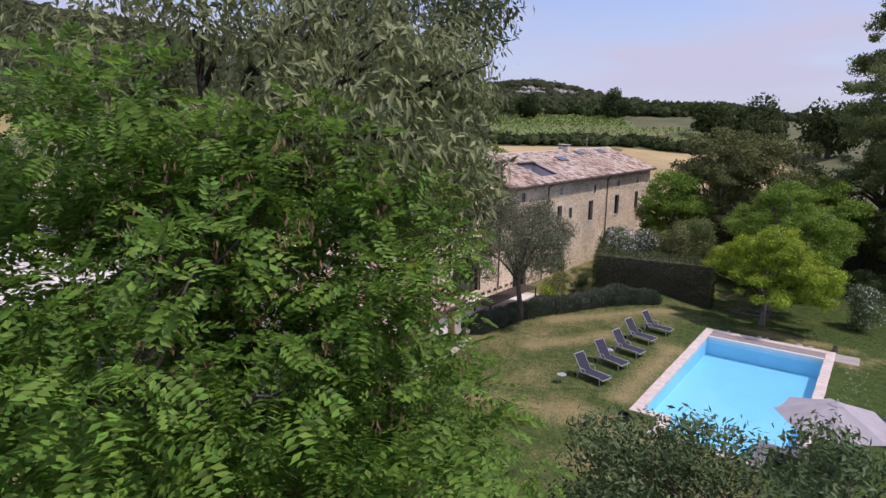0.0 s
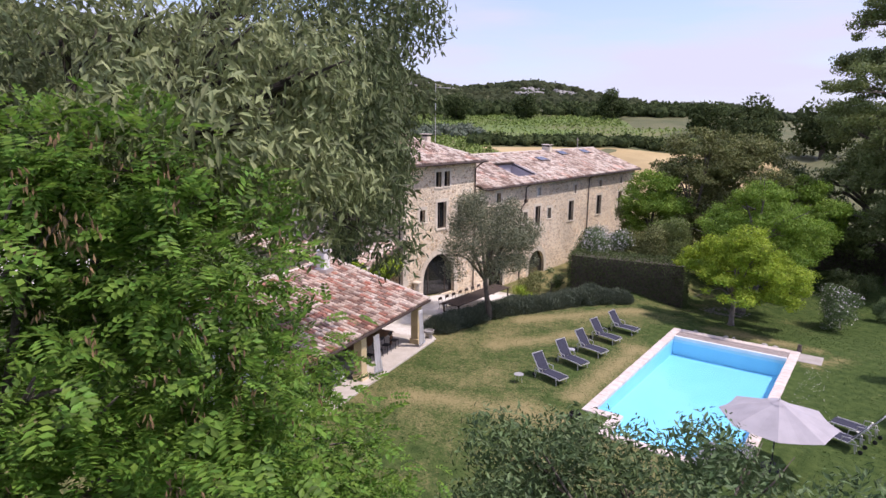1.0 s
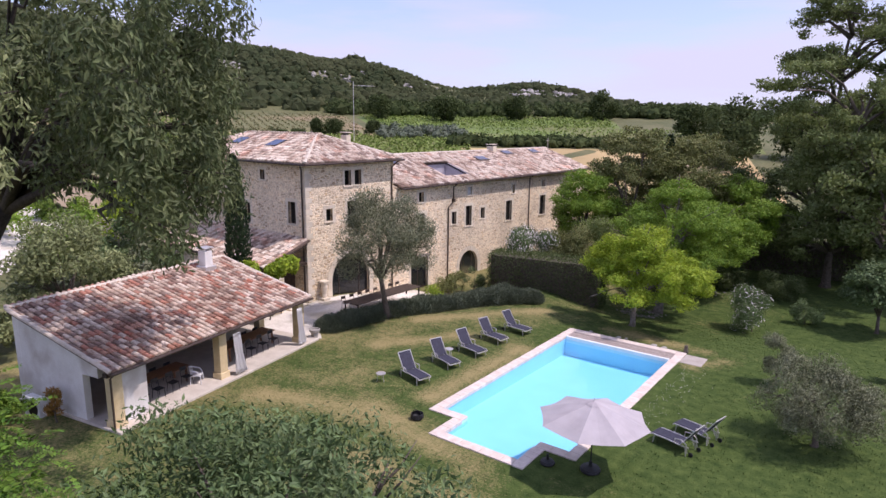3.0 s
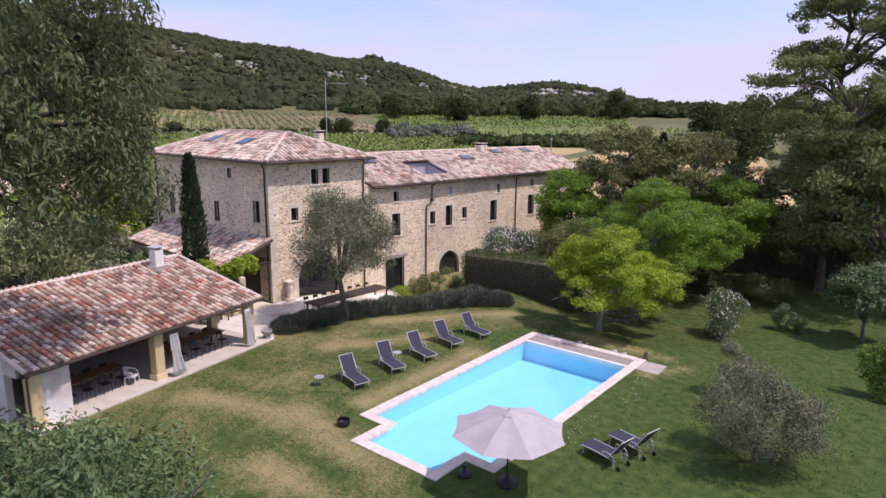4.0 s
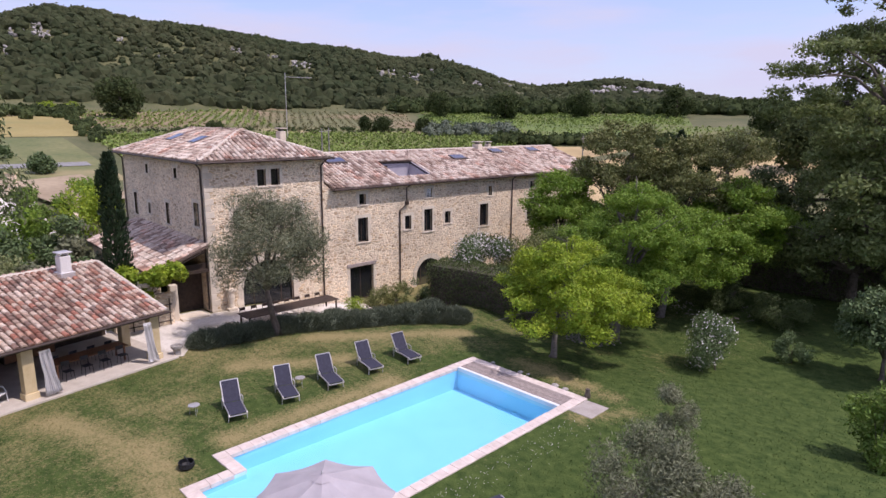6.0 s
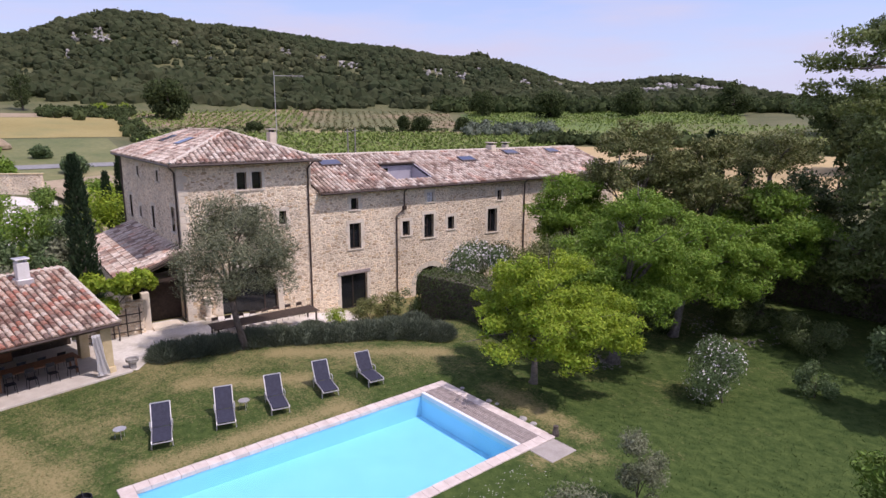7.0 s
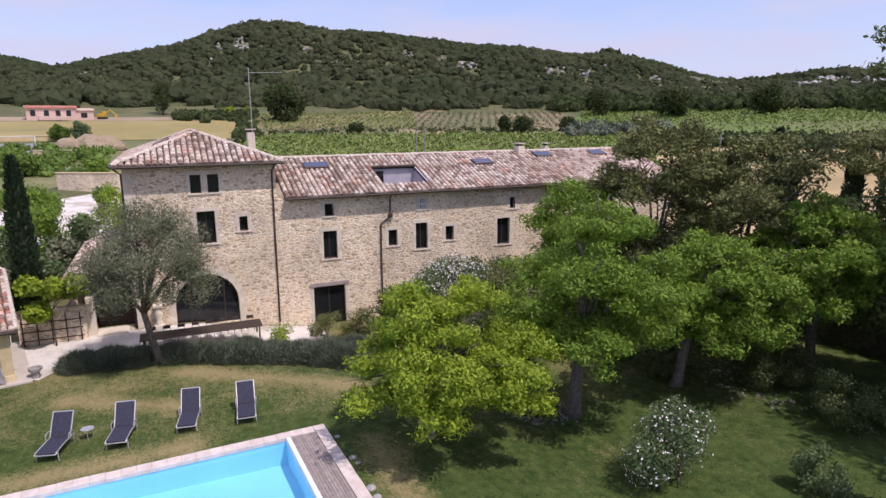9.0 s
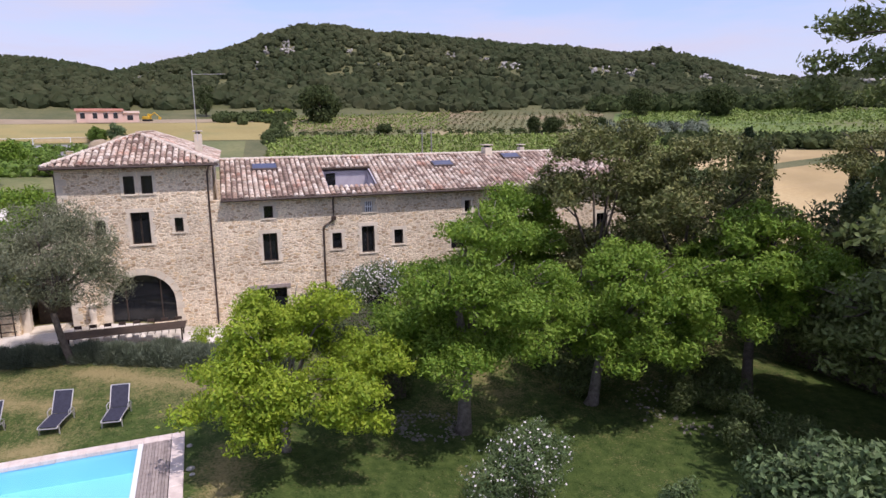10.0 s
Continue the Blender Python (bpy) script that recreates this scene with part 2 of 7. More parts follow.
M_LAWN = lawn_material()
M_SCRUB = material("scrub_ground", (0.07, 0.085, 0.03), (0.16, 0.15, 0.07), scale=0.12, fine=1.5, bump=0.6, bump_dist=0.2)
M_STONE = stone_wall_material("rubble_stone", [(0.40, 0.275, 0.17), (0.77, 0.62, 0.44), (0.60, 0.455, 0.315), (0.82, 0.69, 0.51), (0.47, 0.33, 0.205), (0.77, 0.58, 0.36)], (0.83, 0.70, 0.53), 0.34)
M_DRESSED = material("dressed_limestone", (0.60, 0.51, 0.40), (0.76, 0.67, 0.54), scale=2.0, fine=30, bump=0.25, island=0.08, objects=0.08)
M_GOLD = material("golden_limestone", (0.52, 0.40, 0.22), (0.68, 0.55, 0.34), scale=2.0, fine=30, bump=0.25, objects=0.08)
M_RENDER = material("white_render", (0.66, 0.63, 0.60), (0.80, 0.78, 0.76), scale=1.3, fine=18, bump=0.15, stain=(0.55, 0.5, 0.46), stain_scale=0.7)


def tile_material(name, colours):
    m = material(name, (0.3, 0.2, 0.15), (0.5, 0.4, 0.3), scale=5.0, fine=40, bump=0.3)
    n, l = m.node_tree.nodes, m.node_tree.links
    p = n["Principled BSDF"]
    mott = n["Color Ramp"]
    mott.color_ramp.elements[0].color, mott.color_ramp.elements[1].color = (0.55, 0.53, 0.52, 1), (1.15, 1.15, 1.15, 1)
    g, ob, add, fr, ramp, mx = n.new("ShaderNodeNewGeometry"), n.new("ShaderNodeObjectInfo"), n.new("ShaderNodeMath"), n.new("ShaderNodeMath"), n.new("ShaderNodeValToRGB"), n.new("ShaderNodeMix")
    fr.operation = "FRACT"
    l.new(g.outputs["Random Per Island"], add.inputs[0])
    l.new(ob.outputs["Random"], add.inputs[1])
    l.new(add.outputs[0], fr.inputs[0])
    l.new(fr.outputs[0], ramp.inputs["Fac"])
    e = ramp.color_ramp.elements
    ramp.color_ramp.interpolation = "CONSTANT"
    e[0].color, e[0].position = (*colours[0], 1), 0
    e[1].color, e[1].position = (*colours[-1], 1), 1 - 1 / len(colours)
    for i, c in enumerate(colours[1:-1], 1):
        e.new(i / len(colours)).color = (*c, 1)
    mx.data_type, mx.blend_type = "RGBA", "MULTIPLY"
    mx.inputs["Factor"].default_value = 1.0
    l.new(ramp.outputs["Color"], mx.inputs["A"])
    l.new(mott.outputs["Color"], mx.inputs["B"])
    # broad weathering: dark lichen patches and redder, fresher patches
    colour = mx.outputs["Result"]
    for size, seed, tone, lo, hi, amount in ((0.55, 3.0, (0.72, 0.66, 0.63), 0.50, 0.66, 0.9), (0.7, 41.0, (1.06, 0.72, 0.62), 0.56, 0.68, 0.75)):
        mp, nz, rr, mul, md = n.new("ShaderNodeMapping"), n.new("ShaderNodeTexNoise"), n.new("ShaderNodeMapRange"), n.new("ShaderNodeMix"), n.new("ShaderNodeNewGeometry")
        mp.inputs["Location"].default_value = (seed, seed, 0)
        l.new(md.outputs["Position"], mp.inputs["Vector"])
        nz.inputs["Scale"].default_value, nz.inputs["Detail"].default_value = size, 5
        l.new(mp.outputs["Vector"], nz.inputs["Vector"])
        rr.inputs["From Min"].default_value, rr.inputs["From Max"].default_value, rr.inputs["To Max"].default_value = lo, hi, amount
        l.new(nz.outputs["Fac"], rr.inputs["Value"])
        mul.data_type, mul.blend_type = "RGBA", "MULTIPLY"
        mul.inputs["B"].default_value = (*tone, 1)
        l.new(rr.outputs["Result"], mul.inputs["Factor"])
        l.new(colour, mul.inputs["A"])
        colour = mul.outputs["Result"]
    l.new(colour, p.inputs["Base Color"])
    return m


M_TILE = tile_material("pale_clay_tile", [(0.66, 0.53, 0.43), (0.36, 0.26, 0.205), (0.72, 0.61, 0.51), (0.50, 0.37, 0.29), (0.78, 0.68, 0.58), (0.32, 0.235, 0.19), (0.66, 0.52, 0.42), (0.58, 0.48, 0.39)])
M_TILE_RED = tile_material("red_clay_tile", [(0.45, 0.245, 0.175), (0.29, 0.19, 0.15), (0.64, 0.50, 0.40), (0.48, 0.22, 0.155), (0.70, 0.58, 0.48), (0.36, 0.21, 0.16), (0.58, 0.43, 0.335), (0.27, 0.185, 0.15), (0.63, 0.49, 0.39), (0.43, 0.32, 0.25), (0.68, 0.55, 0.45)])
# roof slab under the cover tiles: gap shade painted in as dark brown
M_CHANNEL_SHADE = material("shaded_channel_tile", (0.085, 0.06, 0.048), (0.16, 0.115, 0.09), scale=5, fine=30, bump=0.3)
M_RIDGE = material("pale_mortar", (0.50, 0.42, 0.34), (0.66, 0.58, 0.50), scale=4, fine=30, bump=0.4)
M_PIPE = material("brown_painted_metal", (0.045, 0.028, 0.022), (0.075, 0.048, 0.036), scale=8, rough=0.45, bump=0.05, spec=0.5)
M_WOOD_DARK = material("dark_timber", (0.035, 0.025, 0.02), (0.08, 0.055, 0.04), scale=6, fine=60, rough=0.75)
M_WOOD = material("brown_wood", (0.19, 0.085, 0.042), (0.31, 0.15, 0.075), scale=7, fine=70, rough=0.55)
M_DECK = material("weathered_deck_wood", (0.25, 0.20, 0.18), (0.40, 0.34, 0.31), scale=5, fine=60, rough=0.85, objects=0.16)
M_COPING = material("pale_pink_stone", (0.55, 0.45, 0.40), (0.74, 0.64, 0.58), scale=3, fine=35, bump=0.2, objects=0.05)
M_DECKSTONE = material("worn_grey_stone", (0.33, 0.29, 0.26), (0.46, 0.41, 0.37), scale=2, fine=25, bump=0.3)
M_GRAVEL = material("pale_gravel", (0.60, 0.54, 0.48), (0.78, 0.73, 0.66), scale=5, fine=70, bump=0.7, bump_dist=0.02, stain=(0.45, 0.40, 0.32), stain_scale=0.5)
M_RUBBLE = material("dusty_rubble", (0.13, 0.12, 0.10), (0.24, 0.22, 0.19), scale=4, fine=30, bump=0.4, island=0.25)
M_LILAC = material("grey_lilac_render", (0.36, 0.33, 0.37), (0.46, 0.43, 0.46), scale=1.3, fine=18, bump=0.1)
M_FLOOR = material("stone_floor", (0.46, 0.40, 0.34), (0.60, 0.54, 0.47), scale=2, fine=30, bump=0.15)
M_LINER = material("pool_liner", (0.50, 0.74, 0.88), (0.56, 0.80, 0.92), scale=1.0, fine=20, rough=0.5, bump=0.0)
M_WHITE = material("white_plastic", (0.72, 0.72, 0.72), (0.82, 0.82, 0.82), scale=5, rough=0.4, bump=0.05, spec=0.5)
M_WATER = water_material()
M_GLASS = glass_material("window_glass")
# the blue of the reflected sky is painted into the pane colour
M_SKYLIGHT = glass_material("skylight_glass_sky_tint", (0.10, 0.115, 0.19))
M_BARK = material("grey_bark", (0.07, 0.055, 0.045), (0.17, 0.14, 0.115), scale=6, fine=30, bump=0.9, bump_dist=0.05)
M_BARK_PALE = material("pale_grey_bark", (0.10, 0.085, 0.075), (0.25, 0.215, 0.19), scale=6, fine=30, bump=0.9, bump_dist=0.04)
M_BARK_DARK = material("dark_brown_bark", (0.028, 0.022, 0.018), (0.075, 0.06, 0.048), scale=6, fine=30, bump=0.9, bump_dist=0.05)
M_TEXTILE = material("navy_mesh_fabric", (0.030, 0.030, 0.048), (0.050, 0.050, 0.075), scale=8, fine=120, rough=0.8, bump=0.2)
M_ALU = material("champagne_aluminium", (0.56, 0.53, 0.52), (0.66, 0.63, 0.62), scale=10, rough=0.4, bump=0.0, metal=0.6, spec=0.5)
M_PARASOL = material("mauve_grey_canvas", (0.42, 0.38, 0.40), (0.52, 0.475, 0.495), scale=2, fine=90, rough=0.9, bump=0.1, translucent=0.15)
M_BLACK = material("black_plastic", (0.012, 0.012, 0.014), (0.03, 0.03, 0.034), scale=8, rough=0.5, bump=0.1)
M_CURTAIN = material("white_linen", (0.80, 0.79, 0.81), (0.90, 0.89, 0.90), scale=3, fine=60, rough=0.95, bump=0.2, translucent=0.4)
M_ROCK = material("grey_limestone_rock", (0.17, 0.155, 0.14), (0.36, 0.335, 0.31), scale=2, fine=15, bump=0.7, bump_dist=0.05, island=0.25)
M_LEDGE = material("pale_limestone_ledge", (0.24, 0.225, 0.205), (0.46, 0.43, 0.40), scale=0.6, fine=6, bump=0.6, bump_dist=0.1, island=0.2)
M_ASPHALT = material("pale_road", (0.20, 0.195, 0.19), (0.30, 0.29, 0.28), scale=1, fine=20, bump=0.2)

L_LOCUST = foliage("locust_leaf", (0.096, 0.184, 0.027), (0.196, 0.328, 0.056), 0.45, 0.016, 0.45)
L_POD = material("brown_seed_pod", (0.15, 0.095, 0.045), (0.25, 0.16, 0.08), island=0.3, bump=0)
L_GREY = foliage("grey_green_leaf", (0.15, 0.178, 0.072), (0.29, 0.32, 0.145), 0.4, 0.012, 0.25)
L_ALMOND = foliage("almond_leaf", (0.075, 0.10, 0.04), (0.16, 0.188, 0.078), 0.4, 0.014, 0.3)
L_DARK = foliage("dark_green_leaf", (0.066, 0.094, 0.032), (0.135, 0.172, 0.062), 0.4, 0.012, 0.25)
L_MID = foliage("mid_green_leaf", (0.13, 0.172, 0.058), (0.235, 0.28, 0.10), 0.28, 0.014, 0.4)
L_BUSH = foliage("blue_green_leaf", (0.072, 0.115, 0.044), (0.15, 0.21, 0.085), 0.35, 0.012, 0.2)
L_OLIVE = foliage("olive_leaf", (0.125, 0.138, 0.075), (0.23, 0.24, 0.145), 0.4, 0.01, 0.15)
L_YELLOW = foliage("yellow_green_leaf", (0.165, 0.255, 0.024), (0.41, 0.51, 0.05), 0.22, 0.014, 0.38)
L_GREEN = foliage("fresh_green_leaf", (0.11, 0.20, 0.024), (0.245, 0.365, 0.05), 0.22, 0.014, 0.35)
L_BROWN = foliage("bronze_green_leaf", (0.115, 0.138, 0.044), (0.22, 0.225, 0.08), 0.4, 0.02, 0.2)
L_CYPRESS = foliage("cypress_leaf", (0.022, 0.042, 0.020), (0.045, 0.075, 0.032), 0.35, 0.01, 0.1)
L_LAVENDER = foliage("lavender_leaf", (0.085, 0.108, 0.068), (0.16, 0.185, 0.125), 0.35, 0.012, 0.1)
L_FLOWER = material("white_flower", (0.72, 0.66, 0.64), (0.86, 0.82, 0.80), island=0.1, bump=0, translucent=0.2)
L_VINE = foliage("vine_leaf", (0.10, 0.17, 0.03), (0.18, 0.27, 0.05), 0.3, 0.012, 0.3)
L_FOREST = material("oak_scrub_canopy", (0.062, 0.088, 0.042), (0.130, 0.138, 0.072), scale=0.016, fine=0.5, rough=0.95, bump=0.0, island=0.16, hue=0.014, spec=0.05, translucent=0.5)
L_FAR = material("far_bush_canopy", (0.045, 0.065, 0.024), (0.09, 0.115, 0.045), scale=0.2, fine=3, rough=0.9, bump=0.0, island=0.3, hue=0.012, spec=0.1, translucent=0.3)
L_VINEYARD = material("vineyard_leaf", (0.135, 0.20, 0.042), (0.235, 0.30, 0.075), scale=0.5, fine=6, rough=0.8, bump=0.5, bump_dist=0.1, island=0.3, hue=0.012)
L_VINEDRY = material("dry_vineyard_leaf", (0.115, 0.125, 0.05), (0.20, 0.175, 0.085), scale=0.5, fine=6, rough=0.8, bump=0.5, bump_dist=0.1, island=0.25, hue=0.01)

# ---- mesh helpers ----


def smooth01(v):
    v = min(1.0, max(0.0, v))
    return v * v * (3 - 2 * v)


def part(name, bm, mat, parent=None, label="", smooth=False):
    """Links a bmesh as one mesh object, under parent if given."""
    me = bpy.data.meshes.new(name)
    bmesh.ops.recalc_face_normals(bm, faces=bm.faces)
    bm.to_mesh(me)
    bm.free()
    return mesh_part(name, me, mat, parent, label, smooth)


def mesh_part(name, me, mat, parent=None, label="", smooth=False):
    if mat:
        me.materials.append(mat)
    if smooth:
        me.polygons.foreach_set("use_smooth", [True] * len(me.polygons))
    ob = new(name, me)
    if parent:
        ob.parent = parent
    if label:
        tagged(ob, label)
    return ob


def arrays(name, verts, faces, mat, parent=None, label="", smooth=False):
    me = bpy.data.meshes.new(name)
    me.from_pydata(np.asarray(verts).tolist(), [], np.asarray(faces).tolist() if isinstance(faces, np.ndarray) else faces)
    me.update()
    return mesh_part(name, me, mat, parent, label, smooth)


def thing(name, m, label, category, group="", kind=""):
    ob = new(name)
    ob.matrix_world = m
    ob.empty_display_size = 0.2
    return tagged(ob, label, category, group, kind)


def add_box(bm, x0, x1, y0, y1, z0, z1, m=None, bevel=0.0):
    r = bmesh.ops.create_cube(bm, size=1)
    t = Matrix.Translation(((x0 + x1) / 2, (y0 + y1) / 2, (z0 + z1) / 2)) @ Matrix.Diagonal((abs(x1 - x0), abs(y1 - y0), abs(z1 - z0), 1))
    bmesh.ops.transform(bm, matrix=t, verts=r["verts"])
    if bevel:
        es = list({e for v in r["verts"] for e in v.link_edges})
        r2 = bmesh.ops.bevel(bm, geom=es, offset=bevel, segments=1, affect="EDGES")
        vs = list({v for f in r2["faces"] for v in f.verts} | {v for v in r["verts"] if v.is_valid})
    else:
        vs = r["verts"]
    if m is not None:
        bmesh.ops.transform(bm, matrix=m, verts=vs)
    return vs


def box(x0, x1, y0, y1, z0, z1, bevel=0.0, m=None):
    bm = bmesh.new()
    add_box(bm, x0, x1, y0, y1, z0, z1, m, bevel)
    return bm


def add_tube(bm, pts, radii, seg=8, cap=True):
    """A round tube along points, with a radius at each."""
    rings = []
    pts = [Vector(p) for p in pts]
    if isinstance(radii, (int, float)):
        radii = [radii] * len(pts)
    for i, p in enumerate(pts):
        d = (pts[min(i + 1, len(pts) - 1)] - pts[max(i - 1, 0)]).normalized()
        a = d.orthogonal().normalized() if i == 0 else (rings[-1][1] - d * rings[-1][1].dot(d)).normalized()
        b = d.cross(a)
        vs = [bm.verts.new(p + (a * math.cos(k * 2 * math.pi / seg) + b * math.sin(k * 2 * math.pi / seg)) * radii[i]) for k in range(seg)]
        rings.append((vs, a))
    for (r0, _), (r1, _) in zip(rings, rings[1:]):
        for k in range(seg):
            bm.faces.new((r0[k], r0[(k + 1) % seg], r1[(k + 1) % seg], r1[k]))
    if cap:
        bm.faces.new(rings[0][0][::-1])
        bm.faces.new(rings[-1][0])


def tube(pts, radii, seg=8):
    bm = bmesh.new()
    add_tube(bm, pts, radii, seg)
    return bm


def lathe(profile, seg=20):
    bm = bmesh.new()
    rings = [[bm.verts.new((r * math.cos(k * 2 * math.pi / seg), r * math.sin(k * 2 * math.pi / seg), z)) for k in range(seg)] for r, z in profile]
    for r0, r1 in zip(rings, rings[1:]):
        for k in range(seg):
            bm.faces.new((r0[k], r0[(k + 1) % seg], r1[(k + 1) % seg], r1[k]))
    bm.faces.new(rings[0][::-1])
    bm.faces.new(rings[-1])
    return bm


# ---- ground ----
HUB = Vector((16.0, 38.0))
CREST = [(0, 0.4), (14.6, 0.5), (21, 1.25), (24, 1.3), (27, 2.1), (31, 2.8), (34.5, 3.25), (37, 3.25), (40.6, 2.95), (43, 3.0), (45.5, 3.65), (48, 4.5), (50, 5.2), (52, 5.55), (55.5, 5.65), (59.6, 6.45), (64.6, 6.85), (69.5, 7.4), (74, 7.75), (77, 7.8), (80, 8.05), (82.5, 8.0), (86.4, 7.2), (90, 6.1), (93.3, 5.4), (97.5, 4.35), (101.3, 5.0), (105, 5.2), (115, 5.3), (130, 4.0), (150, 1.5), (180, 1.0)]


def crest_at(az):
    for (a0, e0), (a1, e1) in zip(CREST, CREST[1:]):
        if a0 <= az <= a1:
            return e0 + (e1 - e0) * (az - a0) / (a1 - a0)
    return 1.0


def ground_z(x, y):
    dx, dy = x - HUB.x, y - HUB.y
    r = math.hypot(dx, dy)
    az = math.degrees(math.atan2(-dx, dy))
    side = smooth01((az + 5) / 25) * (1 - smooth01((az - 125) / 40))
    z = side * 16.0 * min(1.0, max(0.0, (r - 52) / 180)) if az > -5 else 0.0
    # the ground falls away a little along the long wing and towards the far trees
    z -= 1.25 * smooth01((y - 34) / 9) * smooth01((-x - 15) / 4) * (1 - smooth01((-x - 44) / 15))
    z -= 1.45 * smooth01((y + 0.25 * max(0.0, x) - 40) / 12) * smooth01((x + 15) / 5) * (1 - smooth01((r - 60) / 30))
    if az > -5 and r > 225:
        rc = 350.0 - 30 * smooth01((az - 75) / 20) + 260 * (1 - smooth01((az - 34) / 16))
        zc = 12 + rc * math.tan(radians(crest_at(az))) - 2.6
        t = (r - 228) / (rc - 228)
        base = 16.0 * side
        if t <= 1:
            z = base + (zc - base) * max(0.0, math.sin(t * math.pi / 2)) ** 1.15 * side
        else:
            z = base + (zc - base) * side * (1 - 0.35 * smooth01((t - 1) / 1.2))
        z += side * 3.0 * noise.noise(Vector((x * 0.016, y * 0.016, 0.3))) * min(1, max(0, t * 3)) * (1 if t < 1.0 else 0.4)
    return z


TURN = radians(2.5)
PU, PV = Vector((math.cos(TURN), math.sin(TURN), 0)), Vector((-math.sin(TURN), math.cos(TURN), 0))
POOL = Matrix(((PU.x, PV.x, 0, 0), (PU.y, PV.y, 0, 0), (0, 0, 1, 0), (0, 0, 0, 1)))   # pool's own axes, u across and v along


def lines(lo, hi, fine0, fine1, step, must):
    out, v = [], fine0
    while v <= fine1:
        out.append(v)
        v += step
    for sgn, start, end in ((-1, fine0, lo), (1, fine1, hi)):
        v, s = start, step
        while abs(v) < abs(end):
            s = min(s * 1.18, 26)
            v += sgn * s
            out.append(v)
    out = [o for o in out if all(abs(o - q) > 0.3 for q in must)] + list(must)
    return sorted(out)


def build_ground():
    us = lines(-760, 420, -44, 26, 1.0, (-6.3, -4.9, -0.9, 0.45))
    vs = lines(-260, 760, -8, 82, 1.0, (23.75, 25.5, 39.4))
    verts = []
    for v in vs:
        for u in us:
            p = POOL @ Vector((u, v, 0))
            verts.append((p.x, p.y, ground_z(p.x, p.y)))
    faces, far = [], []
    for j in range(len(vs) - 1):
        for i in range(len(us) - 1):
            cu, cv = (us[i] + us[i + 1]) / 2, (vs[j] + vs[j + 1]) / 2
            if (-6.3 < cu < 0.45 and 25.5 < cv < 39.4) or (-4.9 < cu < -0.9 and 23.75 < cv <= 25.5):
                continue
            k = j * len(us) + i
            faces.append((k, k + 1, k + len(us) + 1, k + len(us)))
            far.append(1 if (cu < -27 or cv > 90 or cv < -40 or cu > 60) else 0)
    ob = arrays("ground", verts, faces, M_LAWN, smooth=True)
    ob.data.materials.append(M_SCRUB)
    ob.data.polygons.foreach_set("material_index", far)
    tagged(ob, "mown lawn, patchy green and straw-dry, running out to scrub and hill", "ground", kind="structure")


build_ground()


def draped(name, outline, mat, label, lift=0.03, step=2.0, kind="structure", category="field"):
    """A sheet laid on the ground inside a polygon."""
    xs, ys = [p[0] for p in outline], [p[1] for p in outline]

    def inside(x, y):
        c = False
        for (x0, y0), (x1, y1) in zip(outline, outline[1:] + outline[:1]):
            if (y0 > y) != (y1 > y) and x < (x1 - x0) * (y - y0) / (y1 - y0) + x0:
                c = not c
        return c
    bm = bmesh.new()
    bm.faces.new([bm.verts.new((x, y, 0)) for x, y in outline])
    for axis, lo, hi in ((0, min(xs), max(xs)), (1, min(ys), max(ys))):
        v = math.floor(lo / step) * step + step
        while v < hi:
            no = Vector((1, 0, 0)) if axis == 0 else Vector((0, 1, 0))
            bmesh.ops.bisect_plane(bm, geom=bm.verts[:] + bm.edges[:] + bm.faces[:], plane_co=no * v, plane_no=no)
            v += step
    for v in bm.verts:
        v.co.z = ground_z(v.co.x, v.co.y) + lift
    return tagged(part(name, bm, mat), label, category, kind=kind)


